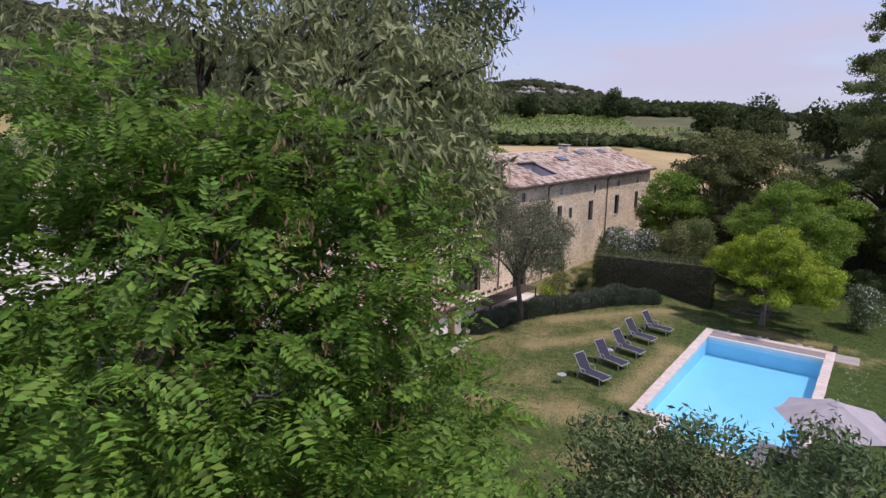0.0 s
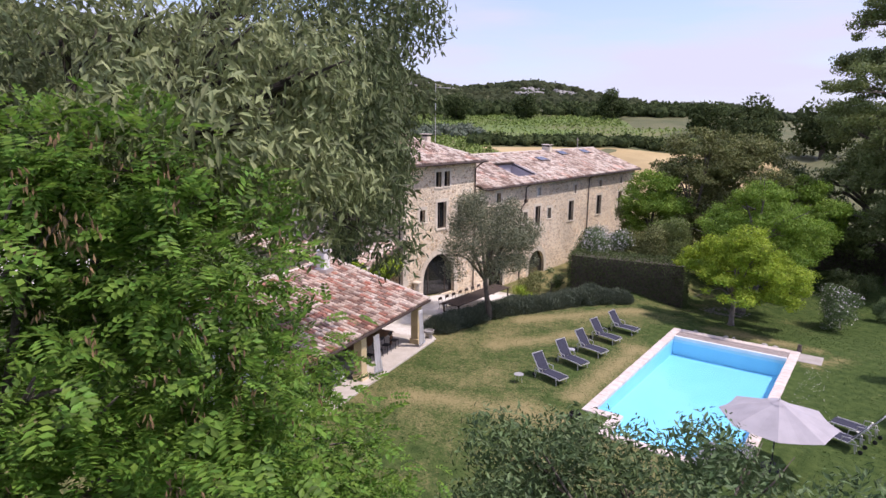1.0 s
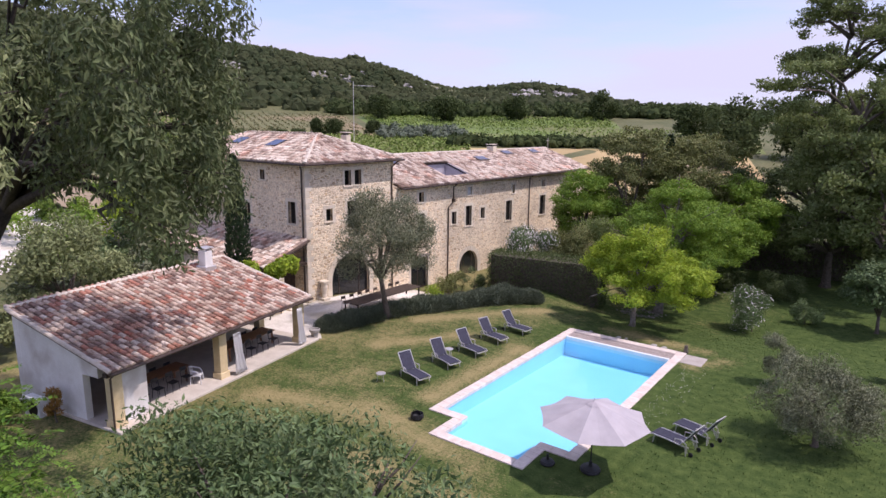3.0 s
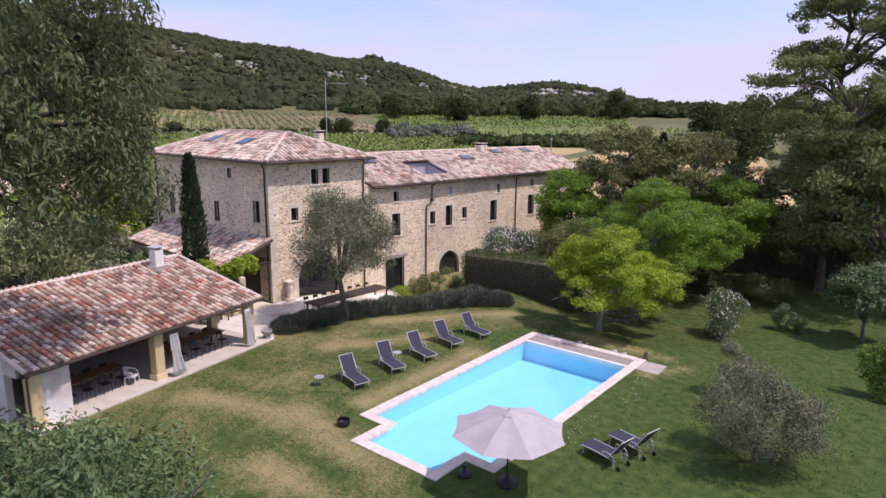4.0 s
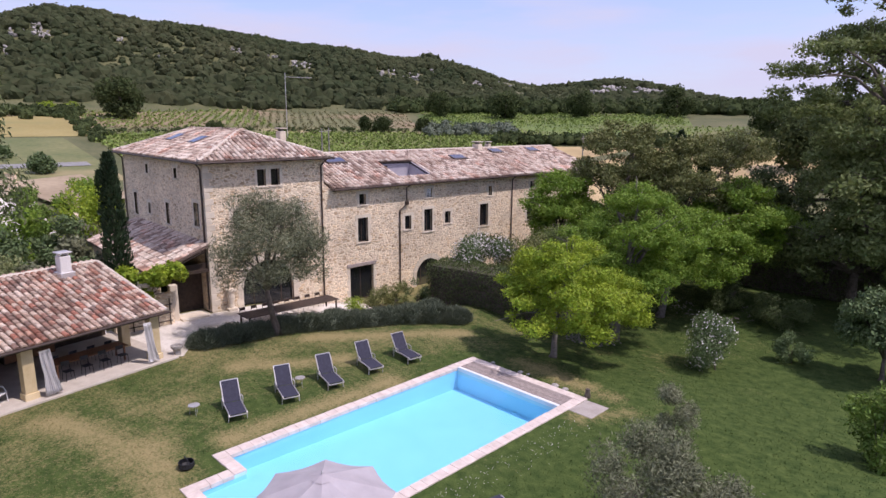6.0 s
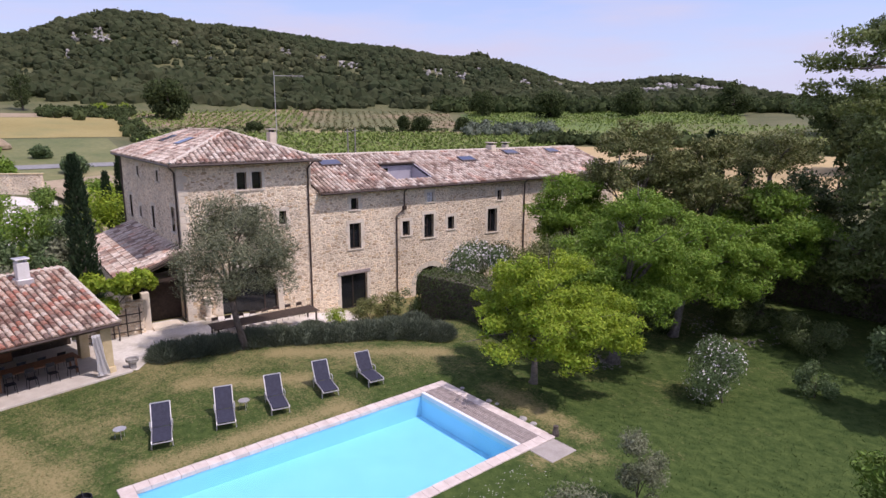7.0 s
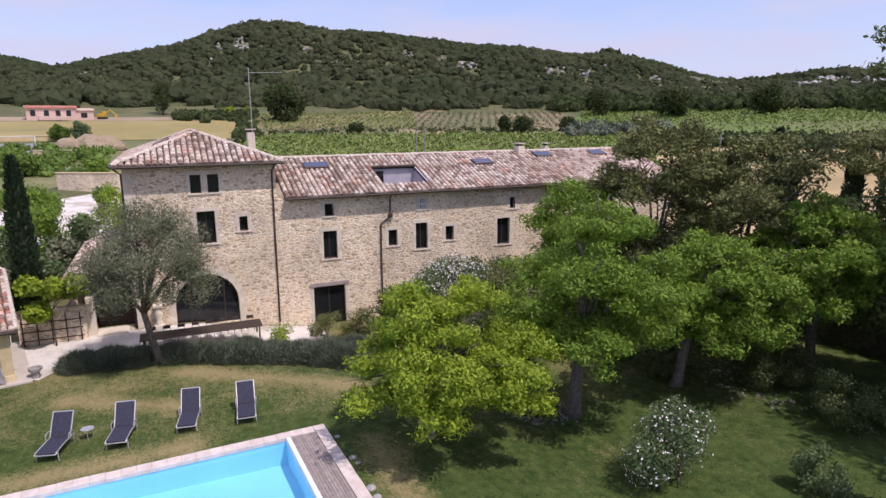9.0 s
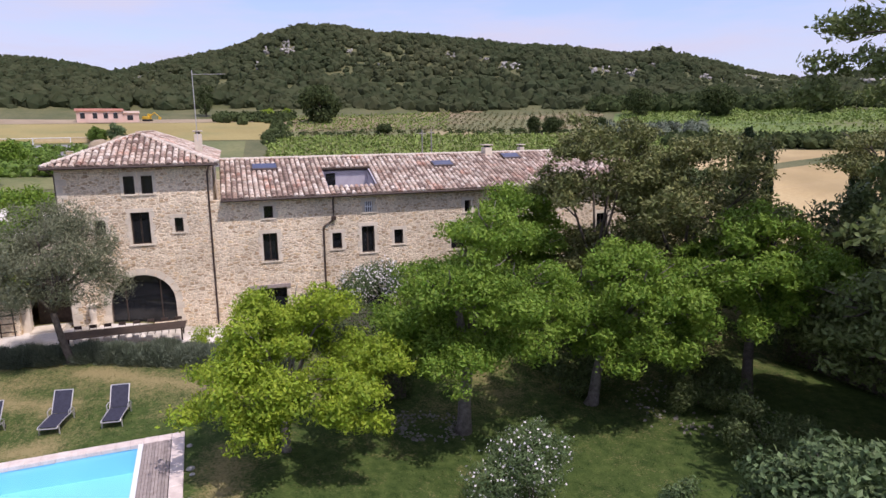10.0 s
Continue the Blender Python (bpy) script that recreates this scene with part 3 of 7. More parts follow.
# ---- walls, roofs ----


def wall_mesh(u0, u1, z0, z1, openings, thick):
    """A thick wall in its own axes (x along, y inwards, z up) with openings (a, b, c, d, arched) cut through."""
    bm = bmesh.new()
    us = sorted({u0, u1, *(o[0] for o in openings), *(o[1] for o in openings)})
    zs = sorted({z0, z1, *(o[2] for o in openings), *(o[3] for o in openings)})

    def quad(*ps):
        bm.faces.new([bm.verts.new(p) for p in ps])
    for a, b in zip(us, us[1:]):
        for c, d in zip(zs, zs[1:]):
            if any(o[0] <= (a + b) / 2 <= o[1] and o[2] <= (c + d) / 2 <= o[3] for o in openings):
                continue
            quad((a, 0, c), (b, 0, c), (b, 0, d), (a, 0, d))
            quad((a, thick, c), (b, thick, c), (b, thick, d), (a, thick, d))
    quad((u0, 0, z0), (u0, 0, z1), (u0, thick, z1), (u0, thick, z0))
    quad((u1, 0, z0), (u1, 0, z1), (u1, thick, z1), (u1, thick, z0))
    quad((u0, 0, z1), (u1, 0, z1), (u1, thick, z1), (u0, thick, z1))
    quad((u0, 0, z0), (u1, 0, z0), (u1, thick, z0), (u0, thick, z0))
    for a, b, c, d, arched in openings:
        rr = (b - a) / 2
        top = d - rr if arched else d
        quad((a, 0, c), (a, thick, c), (a, thick, top), (a, 0, top))
        quad((b, 0, c), (b, thick, c), (b, thick, top), (b, 0, top))
        quad((a, 0, c), (b, 0, c), (b, thick, c), (a, thick, c))
        if not arched:
            quad((a, 0, d), (b, 0, d), (b, thick, d), (a, thick, d))
        else:
            arc = [((a + b) / 2 - rr * math.cos(k * math.pi / 16), top + rr * math.sin(k * math.pi / 16)) for k in range(17)]
            for (xa, za), (xb, zb) in zip(arc, arc[1:]):
                quad((xa, 0, za), (xb, 0, zb), (xb, thick, zb), (xa, thick, za))
                for dep in (0, thick):
                    quad((xa, dep, za), (xb, dep, zb), (xb, dep, d + 0.0), (xa, dep, d + 0.0))
    bmesh.ops.remove_doubles(bm, verts=bm.verts, dist=0.0005)
    return bm


def tile_field(origin, along, up, length, slope, keep=None, pitch=0.27, row=0.38, seed=1):
    """Rows of rounded clay cover tiles up a roof slope; returns vertices and quads, 15 vertices a tile."""
    rng = random.Random(seed)
    o, a, u = Vector(origin), Vector(along).normalized(), Vector(up).normalized()
    nrm = a.cross(u)
    if nrm.z < 0:
        nrm = -nrm
    verts, faces = [], []
    for i in range(int(length / pitch)):
        for j in range(int(slope / row) + 1):
            s, t = (i + 0.5) * pitch, j * row
            if keep and not keep(s, t):
                continue
            p = o + a * (s + rng.uniform(-0.012, 0.012)) + u * (t - 0.03 + rng.uniform(-0.02, 0.02)) + nrm * rng.uniform(0.0, 0.012)
            ang = rng.uniform(-0.03, 0.03)
            aa, uu = a + u * ang, u - a * ang
            base = len(verts)
            for dist, rad, lift in ((0, pitch * 0.43, 0.035), (row + 0.04, pitch * 0.37, 0.012)):
                for k in range(6):
                    th = math.pi * k / 5
                    verts.append(p + uu * dist + aa * (rad * math.cos(th)) + nrm * (rad * 0.85 * math.sin(th) + lift))
            for k in range(5):
                faces.append((base + k, base + k + 1, base + 7 + k, base + 6 + k))
            faces.append((base, base + 1, base + 2, base + 3, base + 4, base + 5))
    return verts, faces


def ridge_caps(name, a, b, parent, mat, r=0.13, step=0.4):
    """Half-round cap tiles along a ridge or hip, as one joined run."""
    a, b = Vector(a), Vector(b)
    d = (b - a).normalized()
    side = d.cross(Vector((0, 0, 1))).normalized()
    upv = side.cross(d)
    rng = random.Random(7)
    verts, faces = [], []
    n = int((b - a).length / step)
    for i in range(n):
        p = a + d * (i * step) + upv * rng.uniform(0, 0.02)
        base = len(verts)
        for dist, rad in ((0, r * 1.06), (step + 0.05, r * 0.92)):
            for k in range(6):
                th = math.pi * k / 5
                verts.append(p + d * dist + side * rad * math.cos(th) + upv * (rad * math.sin(th)))
        for k in range(5):
            faces.append((base + k, base + k + 1, base + 7 + k, base + 6 + k))
        faces.append(tuple(base + k for k in range(6)))
    ob = arrays(name, verts, faces, mat, parent)
    ob["kind"] = "stuff"
    return ob


def slab_from(corners, thick):
    """A flat sheet of given thickness under four or three corners."""
    bm = bmesh.new()
    top = [bm.verts.new(c) for c in corners]
    low = [bm.verts.new(Vector(c) - Vector((0, 0, thick))) for c in corners]
    bm.faces.new(top)
    bm.faces.new(low[::-1])
    for i in range(len(top)):
        j = (i + 1) % len(top)
        bm.faces.new((top[i], top[j], low[j], low[i]))
    return bm


def put_window(parent, m, a, b, c, d, bars=1, sill=True, arched=False, surround=0.17, label="", tooth=0.12):
    """A window or glazed door in a wall's own axes: frame, panes, sill, and the dressed stones round it."""
    w, rr = surround, (b - a) / 2
    pr, top = -0.018, d - (b - a) / 2
    f, d0, d1 = 0.06, 0.24, 0.30
    bm = bmesh.new()
    if arched:
        for th0, th1 in ((math.pi * k / 16, math.pi * (k + 1) / 16) for k in range(16)):
            q = []
            for dep in (d0, d1):
                for th, ra in ((th0, rr - f), (th1, rr - f), (th1, rr), (th0, rr)):
                    q.append(bm.verts.new(((a + b) / 2 - ra * math.cos(th), dep, top + ra * math.sin(th))))
            for g in ((0, 1, 2, 3), (7, 6, 5, 4), (0, 1, 5, 4), (2, 3, 7, 6)):
                bm.faces.new([q[i] for i in g])
        add_box(bm, a, a + f, d0, d1, c, top)
        add_box(bm, b - f, b, d0, d1, c, top)
        for s in (-0.27, 0.27):
            x = (a + b) / 2 + s * (b - a)
            add_box(bm, x - 0.035, x + 0.035, d0 + 0.003, d1 - 0.003, c, top + math.sqrt(max(0, rr * rr - (x - (a + b) / 2) ** 2)) - 0.03)
        add_box(bm, a + f, b - f, d0 + 0.004, d1 - 0.004, c, c + 0.09)
    else:
        add_box(bm, a, a + f, d0, d1, c, d)
        add_box(bm, b - f, b, d0, d1, c, d)
        add_box(bm, a + f, b - f, d0, d1, d - f, d)
        add_box(bm, a + f, b - f, d0, d1, c, c + f)
        for k in range(bars):
            x = a + (b - a) * (k + 1) / (bars + 1)
            add_box(bm, x - 0.03, x + 0.03, d0 + 0.003, d1 - 0.003, c + f, d - f)
    bmesh.ops.remove_doubles(bm, verts=bm.verts, dist=0.0005)
    win = part("window" if c > 1.5 else "door", bm, M_WOOD_DARK, parent, label)
    win.matrix_local = m
    if arched:
        n = 11
        for k in range(n):
            t0, t1 = math.pi * k / n + 0.012, math.pi * (k + 1) / n - 0.012
            bm, q = bmesh.new(), []
            for dep in (pr, 0.2):
                for th, ra in ((t0, rr), (t1, rr), (t1, rr + 0.42), (t0, rr + 0.42)):
                    q.append(bm.verts.new(((a + b) / 2 - ra * math.cos(th), dep, top + ra * math.sin(th))))
            for g in ((0, 1, 2, 3), (7, 6, 5, 4), (0, 1, 5, 4), (1, 2, 6, 5), (2, 3, 7, 6), (3, 0, 4, 7)):
                bm.faces.new([q[i] for i in g])
            part("arch_stone", bm, M_DRESSED, win)
    else:
        part("lintel", box(a - w - tooth * 0.6, b + w + tooth * 0.6, pr, 0.12, d, d + w + 0.08, 0.01), M_DRESSED, win)
    z, side, high = c, 0, top if arched else d
    while z < high - 0.05:
        h = min(0.42, high - z)
        e = tooth if side % 2 else 0.0
        e2 = w + 0.18 if arched else w
        part("jamb_stone", box(a - e2 - e, a, pr, 0.12, z + 0.005, z + h - 0.005), M_DRESSED, win)
        part("jamb_stone", box(b, b + e2 + tooth - e, pr, 0.12, z + 0.005, z + h - 0.005), M_DRESSED, win)
        z, side = z + h, side + 1
    if sill:
        part("sill", box(a - w - tooth * 0.4, b + w + tooth * 0.4, -0.07, 0.2, c - 0.1, c, 0.012), M_DRESSED, win)
    if arched:
        bm = bmesh.new()
        ring = [(a + f, c + 0.02), (b - f, c + 0.02)] + [((a + b) / 2 + (rr - f) * math.cos(math.pi * k / 16), top + (rr - f) * math.sin(math.pi * k / 16)) for k in range(17)]
        bm.faces.new([bm.verts.new((x, 0.265, z)) for x, z in ring])
        bm.faces.new([bm.verts.new((x, 0.272, z)) for x, z in ring][::-1])
        part("pane", bm, M_GLASS, win)
    else:
        for k in range(bars + 1):
            x0, x1 = a + (b - a) * k / (bars + 1), a + (b - a) * (k + 1) / (bars + 1)
            part("pane", box(x0 + 0.04, x1 - 0.04, 0.265, 0.272, c + f, d - f), M_GLASS, win)
    return win


FRONT_X, TOP_T, TOP_W, LOW = -24.74, 9.62, 7.34, -2.0
T_Y0, T_Y1, T_BACK, W_END = 32.1, 40.65, -41.3, 73.0
front = Matrix(((0, -1, 0, FRONT_X), (1, 0, 0, 0), (0, 0, 1, 0), (0, 0, 0, 1)))     # x along +y, y into the house
sidew = Matrix(((1, 0, 0, 0), (0, 1, 0, T_Y0), (0, 0, 1, 0), (0, 0, 0, 1)))         # tower's flank


def build_house():
    house = thing("farmhouse", Matrix(), "large old limestone farmhouse with clay tile roofs", "house")
    t_open = [(35.64, 36.26, 7.97, 9.07, 0), (36.62, 37.26, 7.97, 9.07, 0), (35.85, 36.9, 4.87, 6.85, 0), (33.86, 34.44, 5.56, 6.45, 0), (38.3, 38.8, 5.5, 6.4, 0), (34.25, 37.95, -0.25, 2.96, 1)]
    w_open = [(43.67, 44.26, 6.05, 6.86, 0), (43.5, 44.42, 3.2, 5.05, 0), (42.7, 44.85, -1.25, 1.33, 0), (48.02, 48.67, 3.69, 4.79, 0), (50.04, 50.93, 3.29, 5.13, 0), (52.34, 52.97, 3.74, 4.75, 0),
              (50.3, 50.86, 6.1, 6.82, 0), (56.55, 57.6, 3.05, 5.02, 0), (57.6, 58.05, 5.7, 6.55, 0), (62.98, 64.1, 2.97, 5.04, 0), (63.36, 63.95, 5.94, 6.66, 0), (49.2, 52.0, -1.5, 0.98, 1), (68.6, 69.6, 3.0, 5.0, 0), (68.9, 69.4, 5.9, 6.6, 0)]
    s_open = [(-26.7, -25.85, 5.45, 7.0, 0), (-32.0, -31.3, 5.0, 6.5, 0), (-39.2, -38.4, 4.9, 6.6, 0), (-29.85, -29.3, 8.35, 9.05, 0), (-35.75, -35.2, 8.35, 9.0, 0), (-35.9, -35.3, 5.3, 6.1, 0)]
    for nm, m, u0, u1, z1, ops in (("tower_wall", front, T_Y0, T_Y1, TOP_T, t_open), ("wing_wall", front, T_Y1 + 0.002, W_END, TOP_W, w_open)):
        w = part(nm, wall_mesh(u0, u1, LOW, z1, ops, 0.55), M_STONE, house)
        w.matrix_local = m
    w = part("flank_wall", wall_mesh(T_BACK, FRONT_X - 0.552, LOW, TOP_T, s_open, 0.55), M_STONE, house)
    w.matrix_local = sidew
    part("back_wall", box(T_BACK - 0.55, T_BACK, T_Y0, W_END, LOW, 7.3), M_STONE, house)
    part("tower_back_wall", box(T_BACK, T_BACK + 0.5, T_Y0 + 0.56, T_Y1 - 0.5, LOW, TOP_T), M_STONE, house)
    part("tower_inner_wall", box(T_BACK + 0.5, FRONT_X - 0.56, T_Y1 - 0.5, T_Y1, LOW, TOP_T), M_STONE, house)
    part("end_wall", box(-36.0, FRONT_X - 0.56, W_END - 0.55, W_END, LOW, TOP_W), M_STONE, house)
    for z, lo, hi in ((3.0, T_Y0, W_END), (-1.6, T_Y0, W_END)):
        part("inner_floor", box(T_BACK + 0.52, FRONT_X - 0.57, lo + 0.57, hi - 0.57, z - 0.15, z), M_WOOD_DARK, house)
    # long dressed corner stones of the tower
    z, k = 0.0, 0
    while z < 9.3:
        a, b = (0.55, 0.34) if k % 2 else (0.34, 0.55)
        bm = bmesh.new()
        add_box(bm, FRONT_X - b, FRONT_X + 0.02, T_Y0 - 0.02, T_Y0 + a, z + 0.01, z + 0.4, bevel=0.015)
        part("quoin", bm, M_DRESSED, house)
        z, k = z + 0.41, k + 1
    for i, o in enumerate(t_open):
        put_window(house, front, *o[:4], bars=0 if o[1] - o[0] < 0.75 else 1, sill=not o[4], arched=bool(o[4]), surround=0.16 if o[2] > 7.5 else 0.17, tooth=0.0 if o[2] > 7.5 else 0.12, label="wide stone arch with dark glazed doors" if o[4] else "")
    for o in w_open:
        put_window(house, front, *o[:4], bars=0 if o[1] - o[0] < 0.75 else 1, sill=o[2] > 2, arched=bool(o[4]))
    for o in s_open:
        put_window(house, sidew, *o[:4], bars=0 if o[1] - o[0] < 0.65 else 1)
    # claustra tile grille in its small opening
    bm = bmesh.new()
    for i in range(4):
        add_box(bm, 50.34 + i * 0.14, 50.40 + i * 0.14, 0.05, 0.12, 6.1, 6.82)
    add_box(bm, 50.3, 50.86, 0.06, 0.11, 6.42, 6.5)
    g = part("vent_grille", bm, M_WHITE, house, "pale terracotta slatted grille")
    g.matrix_local = front
    # tower roof: four hip slopes
    ex0, ex1, ey0, ey1, ez = -41.95, -24.08, 31.6, 41.1, 9.72
    my, rz, rx0, rx1 = (ey0 + ey1) / 2, 11.5, -37.4, -28.5
    E = [Vector((ex1, ey0, ez)), Vector((ex1, ey1, ez)), Vector((ex0, ey1, ez)), Vector((ex0, ey0, ez))]
    RF, RB = Vector((rx1, my, rz)), Vector((rx0, my, rz))
    half, depth = (ey1 - ey0) / 2, ex1 - rx1
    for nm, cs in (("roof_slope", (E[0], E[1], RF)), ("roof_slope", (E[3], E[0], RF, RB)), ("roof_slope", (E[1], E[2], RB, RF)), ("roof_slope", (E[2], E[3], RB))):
        part(nm, slab_from(cs, 0.14), M_CHANNEL_SHADE, house)
    sl_f = math.hypot(depth, rz - ez)
    v, f = tile_field(E[0], (0, 1, 0), (RF - Vector((ex1, my, ez))), ey1 - ey0, sl_f, lambda s, t: min(s, (ey1 - ey0) - s) > t / sl_f * half + 0.02, pitch=0.345, row=0.44, seed=3)
    tagged(arrays("roof_tiles", v, f, M_TILE, house), kind="stuff")
    sl_s = math.hypot(half, rz - ez)
    ls = ex1 - ex0
    v, f = tile_field(E[3], (1, 0, 0), (Vector((0, half, rz - ez))), ls, sl_s, lambda s, t: (ls - s) > t / sl_s * depth + 0.02 and s > t / sl_s * (rx0 - ex0) + 0.02, pitch=0.345, row=0.44, seed=4)
    tagged(arrays("roof_tiles", v, f, M_TILE, house), kind="stuff")
    v, f = tile_field(E[2], (1, 0, 0), (Vector((0, -half, rz - ez))), ls, sl_s, lambda s, t: (ls - s) > t / sl_s * depth + 0.02 and s > t / sl_s * (rx0 - ex0) + 0.02, pitch=0.345, row=0.44, seed=5)
    tagged(arrays("roof_tiles", v, f, M_TILE, house), kind="stuff")
    up = Vector((0, 0, 0.05))
    for a, b in ((E[0], RF), (E[1], RF), (RB, RF), (E[3], RB), (E[2], RB)):
        ridge_caps("ridge_tiles", a + up, b + up, house, M_RIDGE)
    # wing roof
    wx, wz, rxw, rzw = -24.2, 7.42, -30.3, 9.58
    w0, w1 = T_Y1 + 0.35, W_END + 0.35
    # roof with a cut-in terrace between y 48.0 and 51.3
    gap0, gap1, gs0, gs1 = 48.0, 51.3, 1.15, 4.3
    sl_w = math.hypot(wx - rxw, rzw - wz)

    def on(s, y):
        return Vector((wx + (rxw - wx) * s / sl_w, y, wz + (rzw - wz) * s / sl_w))
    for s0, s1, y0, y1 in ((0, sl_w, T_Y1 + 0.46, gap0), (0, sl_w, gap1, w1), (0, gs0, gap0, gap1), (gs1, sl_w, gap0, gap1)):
        part("roof_slope", slab_from((on(s0, y0), on(s0, y1), on(s1, y1), on(s1, y0)), 0.14), M_CHANNEL_SHADE, house)
    part("roof_slope", slab_from((Vector((rxw, T_Y1 + 0.46, rzw)), Vector((rxw, w1, rzw)), Vector((-36.5, w1, wz)), Vector((-36.5, T_Y1 + 0.46, wz))), 0.14), M_CHANNEL_SHADE, house)
    v, f = tile_field((wx, T_Y1 + 0.46, wz), (0, 1, 0), on(1, 0) - on(0, 0), w1 - T_Y1 - 0.46, sl_w,
                      lambda s, t: not (gap0 < s + T_Y1 + 0.46 < gap1 and gs0 - 0.25 < t < gs1), pitch=0.345, row=0.44, seed=6)
    tagged(arrays("roof_tiles", v, f, M_TILE, house), kind="stuff")
    ridge_caps("ridge_tiles", (rxw, T_Y1 + 0.5, rzw + 0.04), (rxw, w1, rzw + 0.04), house, M_RIDGE)
    # roof terrace
    zf = on(gs0, 0).z - 0.45
    xa, xb = on(gs0, 0).x, on(gs1, 0).x
    part("terrace_floor", box(xb, xa, gap0, gap1, zf - 0.1, zf), M_LILAC, house)
    bm = bmesh.new()
    add_box(bm, xb - 0.15, xb, gap0, gap1, zf, on(gs1, 0).z + 0.02)
    for y in (gap0, gap1):
        bm2 = [bm.verts.new(p) for p in ((xa, y, zf), (xb, y, zf), (xb, y, on(gs1, 0).z + 0.05), (xa, y, on(gs0, 0).z + 0.05))]
        bm3 = [bm.verts.new(v.co + Vector((0, 0.1 if y == gap1 else -0.1, 0))) for v in bm2]
        bm.faces.new(bm2)
        bm.faces.new(bm3)
        for i in range(4):
            bm.faces.new((bm2[i], bm2[(i + 1) % 4], bm3[(i + 1) % 4], bm3[i]))
    part("terrace_wall", bm, M_LILAC, house, "grey-lilac rendered walls of the cut-in roof terrace")
    part("terrace_beam", box(xb - 0.3, xb + 0.25, gap0 - 0.1, gap1 + 0.1, on(gs1, 0).z - 0.02, on(gs1, 0).z + 0.08), M_WOOD_DARK, house)
    part("terrace_door", box(xb, xb + 0.03, gap0 + 0.25, gap0 + 0.95, zf, zf + 1.2), M_GLASS, house)
    # skylights
    for y, s, wy in ((43.3, 4.3, 1.6), (56.4, 3.9, 1.5), (62.6, 5.0, 1.4), (68.2, 5.0, 1.4)):
        nrm = Vector((rzw - wz, 0, wx - rxw)).normalized()
        c = [on(s, y) + nrm * 0.19, on(s, y + wy) + nrm * 0.19, on(s + 0.95, y + wy) + nrm * 0.19, on(s + 0.95, y) + nrm * 0.19]
        sk = part("skylight", slab_from([q - nrm * 0.012 for q in (c[0] + Vector((0.06, -0.06, 0)), c[1] + Vector((0.06, 0.06, 0)), c[2] + Vector((-0.06, 0.06, 0)), c[3] + Vector((-0.06, -0.06, 0)))], 0.18), M_PIPE, house)
        part("pane", slab_from(c, 0.01), M_SKYLIGHT, sk)
    for x, s in ((-31.5, 2.2), (-36.5, 2.4)):
        sl = (rz - ez) / half
        c = [Vector((x, ey0 + s, ez + s * sl + 0.20)), Vector((x + 1.2, ey0 + s, ez + s * sl + 0.20)), Vector((x + 1.2, ey0 + s + 1.0, ez + (s + 1.0) * sl + 0.20)), Vector((x, ey0 + s + 1.0, ez + (s + 1.0) * sl + 0.20))]
        sk = part("skylight", slab_from([q - Vector((0, 0, 0.012)) for q in (c[0] + Vector((-0.06, -0.06, -0.02)), c[1] + Vector((0.06, -0.06, -0.02)), c[2] + Vector((0.06, 0.06, 0.02)), c[3] + Vector((-0.06, 0.06, 0.02)))], 0.18), M_PIPE, house)
        part("pane", slab_from(c, 0.01), M_SKYLIGHT, sk)
    part("lintel", box(FRONT_X - 0.02, FRONT_X + 0.09, 42.45, 45.1, 1.37, 1.62, 0.02), M_DECK, house, "grey wooden lintel over the glazed door")
    # gutters and downpipes
    for pts in ([(wx + 0.06, T_Y1 + 0.5, wz - 0.06), (wx + 0.06, w1, wz - 0.06)], [(ex1 + 0.06, ey0 - 0.05, ez - 0.06), (ex1 + 0.06, ey1 + 0.05, ez - 0.06)], [(ex0, ey0 - 0.06, ez - 0.06), (ex1 + 0.05, ey0 - 0.06, ez - 0.06)]):
        part("gutter", tube(pts, 0.075, 8), M_PIPE, house)
    px = FRONT_X + 0.09
    for pts in ([(ex1, 40.6, ez - 0.1), (px + 0.25, 40.5, ez - 0.35), (px, 40.42, ez - 0.6), (px, 40.38, -0.7)],
                [(wx, 48.15, wz - 0.1), (px, 48.15, wz - 0.4), (px, 48.15, 5.75), (px, 47.46, 5.3), (px, 47.44, -1.3)],
                [(wx, 60.7, wz - 0.1), (px, 60.7, wz - 0.4), (px, 60.7, -1.3)],
                [(-24.6, ey0, ez - 0.1), (-25.0, T_Y0 - 0.09, ez - 0.5), (-25.0, T_Y0 - 0.09, 0.2)],
                [(-41.2, ey0, ez - 0.1), (-41.2, T_Y0 - 0.09, ez - 0.5), (-41.2, T_Y0 - 0.09, 0.2)]):
        part("downpipe", tube(pts, 0.055, 8), M_PIPE, house)
    part("hopper", box(px - 0.12, px + 0.12, 48.02, 48.3, 5.7, 6.0, 0.02), M_PIPE, house)
    # chimneys
    for x, y, z0, z1, w in ((-30.2, 61.6, 9.2, 10.05, 0.42), (-29.3, 39.9, 10.2, 11.45, 0.34), (-33.0, 66.0, 8.6, 9.9, 0.3)):
        bm = box(x - w, x + w, y - w * 0.7, y + w * 0.7, z0, z1, 0.02)
        c = part("chimney", bm, M_DRESSED, house)
        part("cap", box(x - w - 0.07, x + w + 0.07, y - w * 0.7 - 0.07, y + w * 0.7 + 0.07, z1 + 0.16, z1 + 0.24, 0.02), M_RIDGE, c)
        part("cap_stand", box(x - w * 0.6, x + w * 0.6, y - w * 0.4, y + w * 0.4, z1, z1 + 0.16), M_BLACK, c)
    mast = part("aerial_mast", tube([(-28.3, 39.9, 11.0), (-28.3, 39.9, 15.6)], 0.025, 6), M_ALU, house)
    bm = bmesh.new()
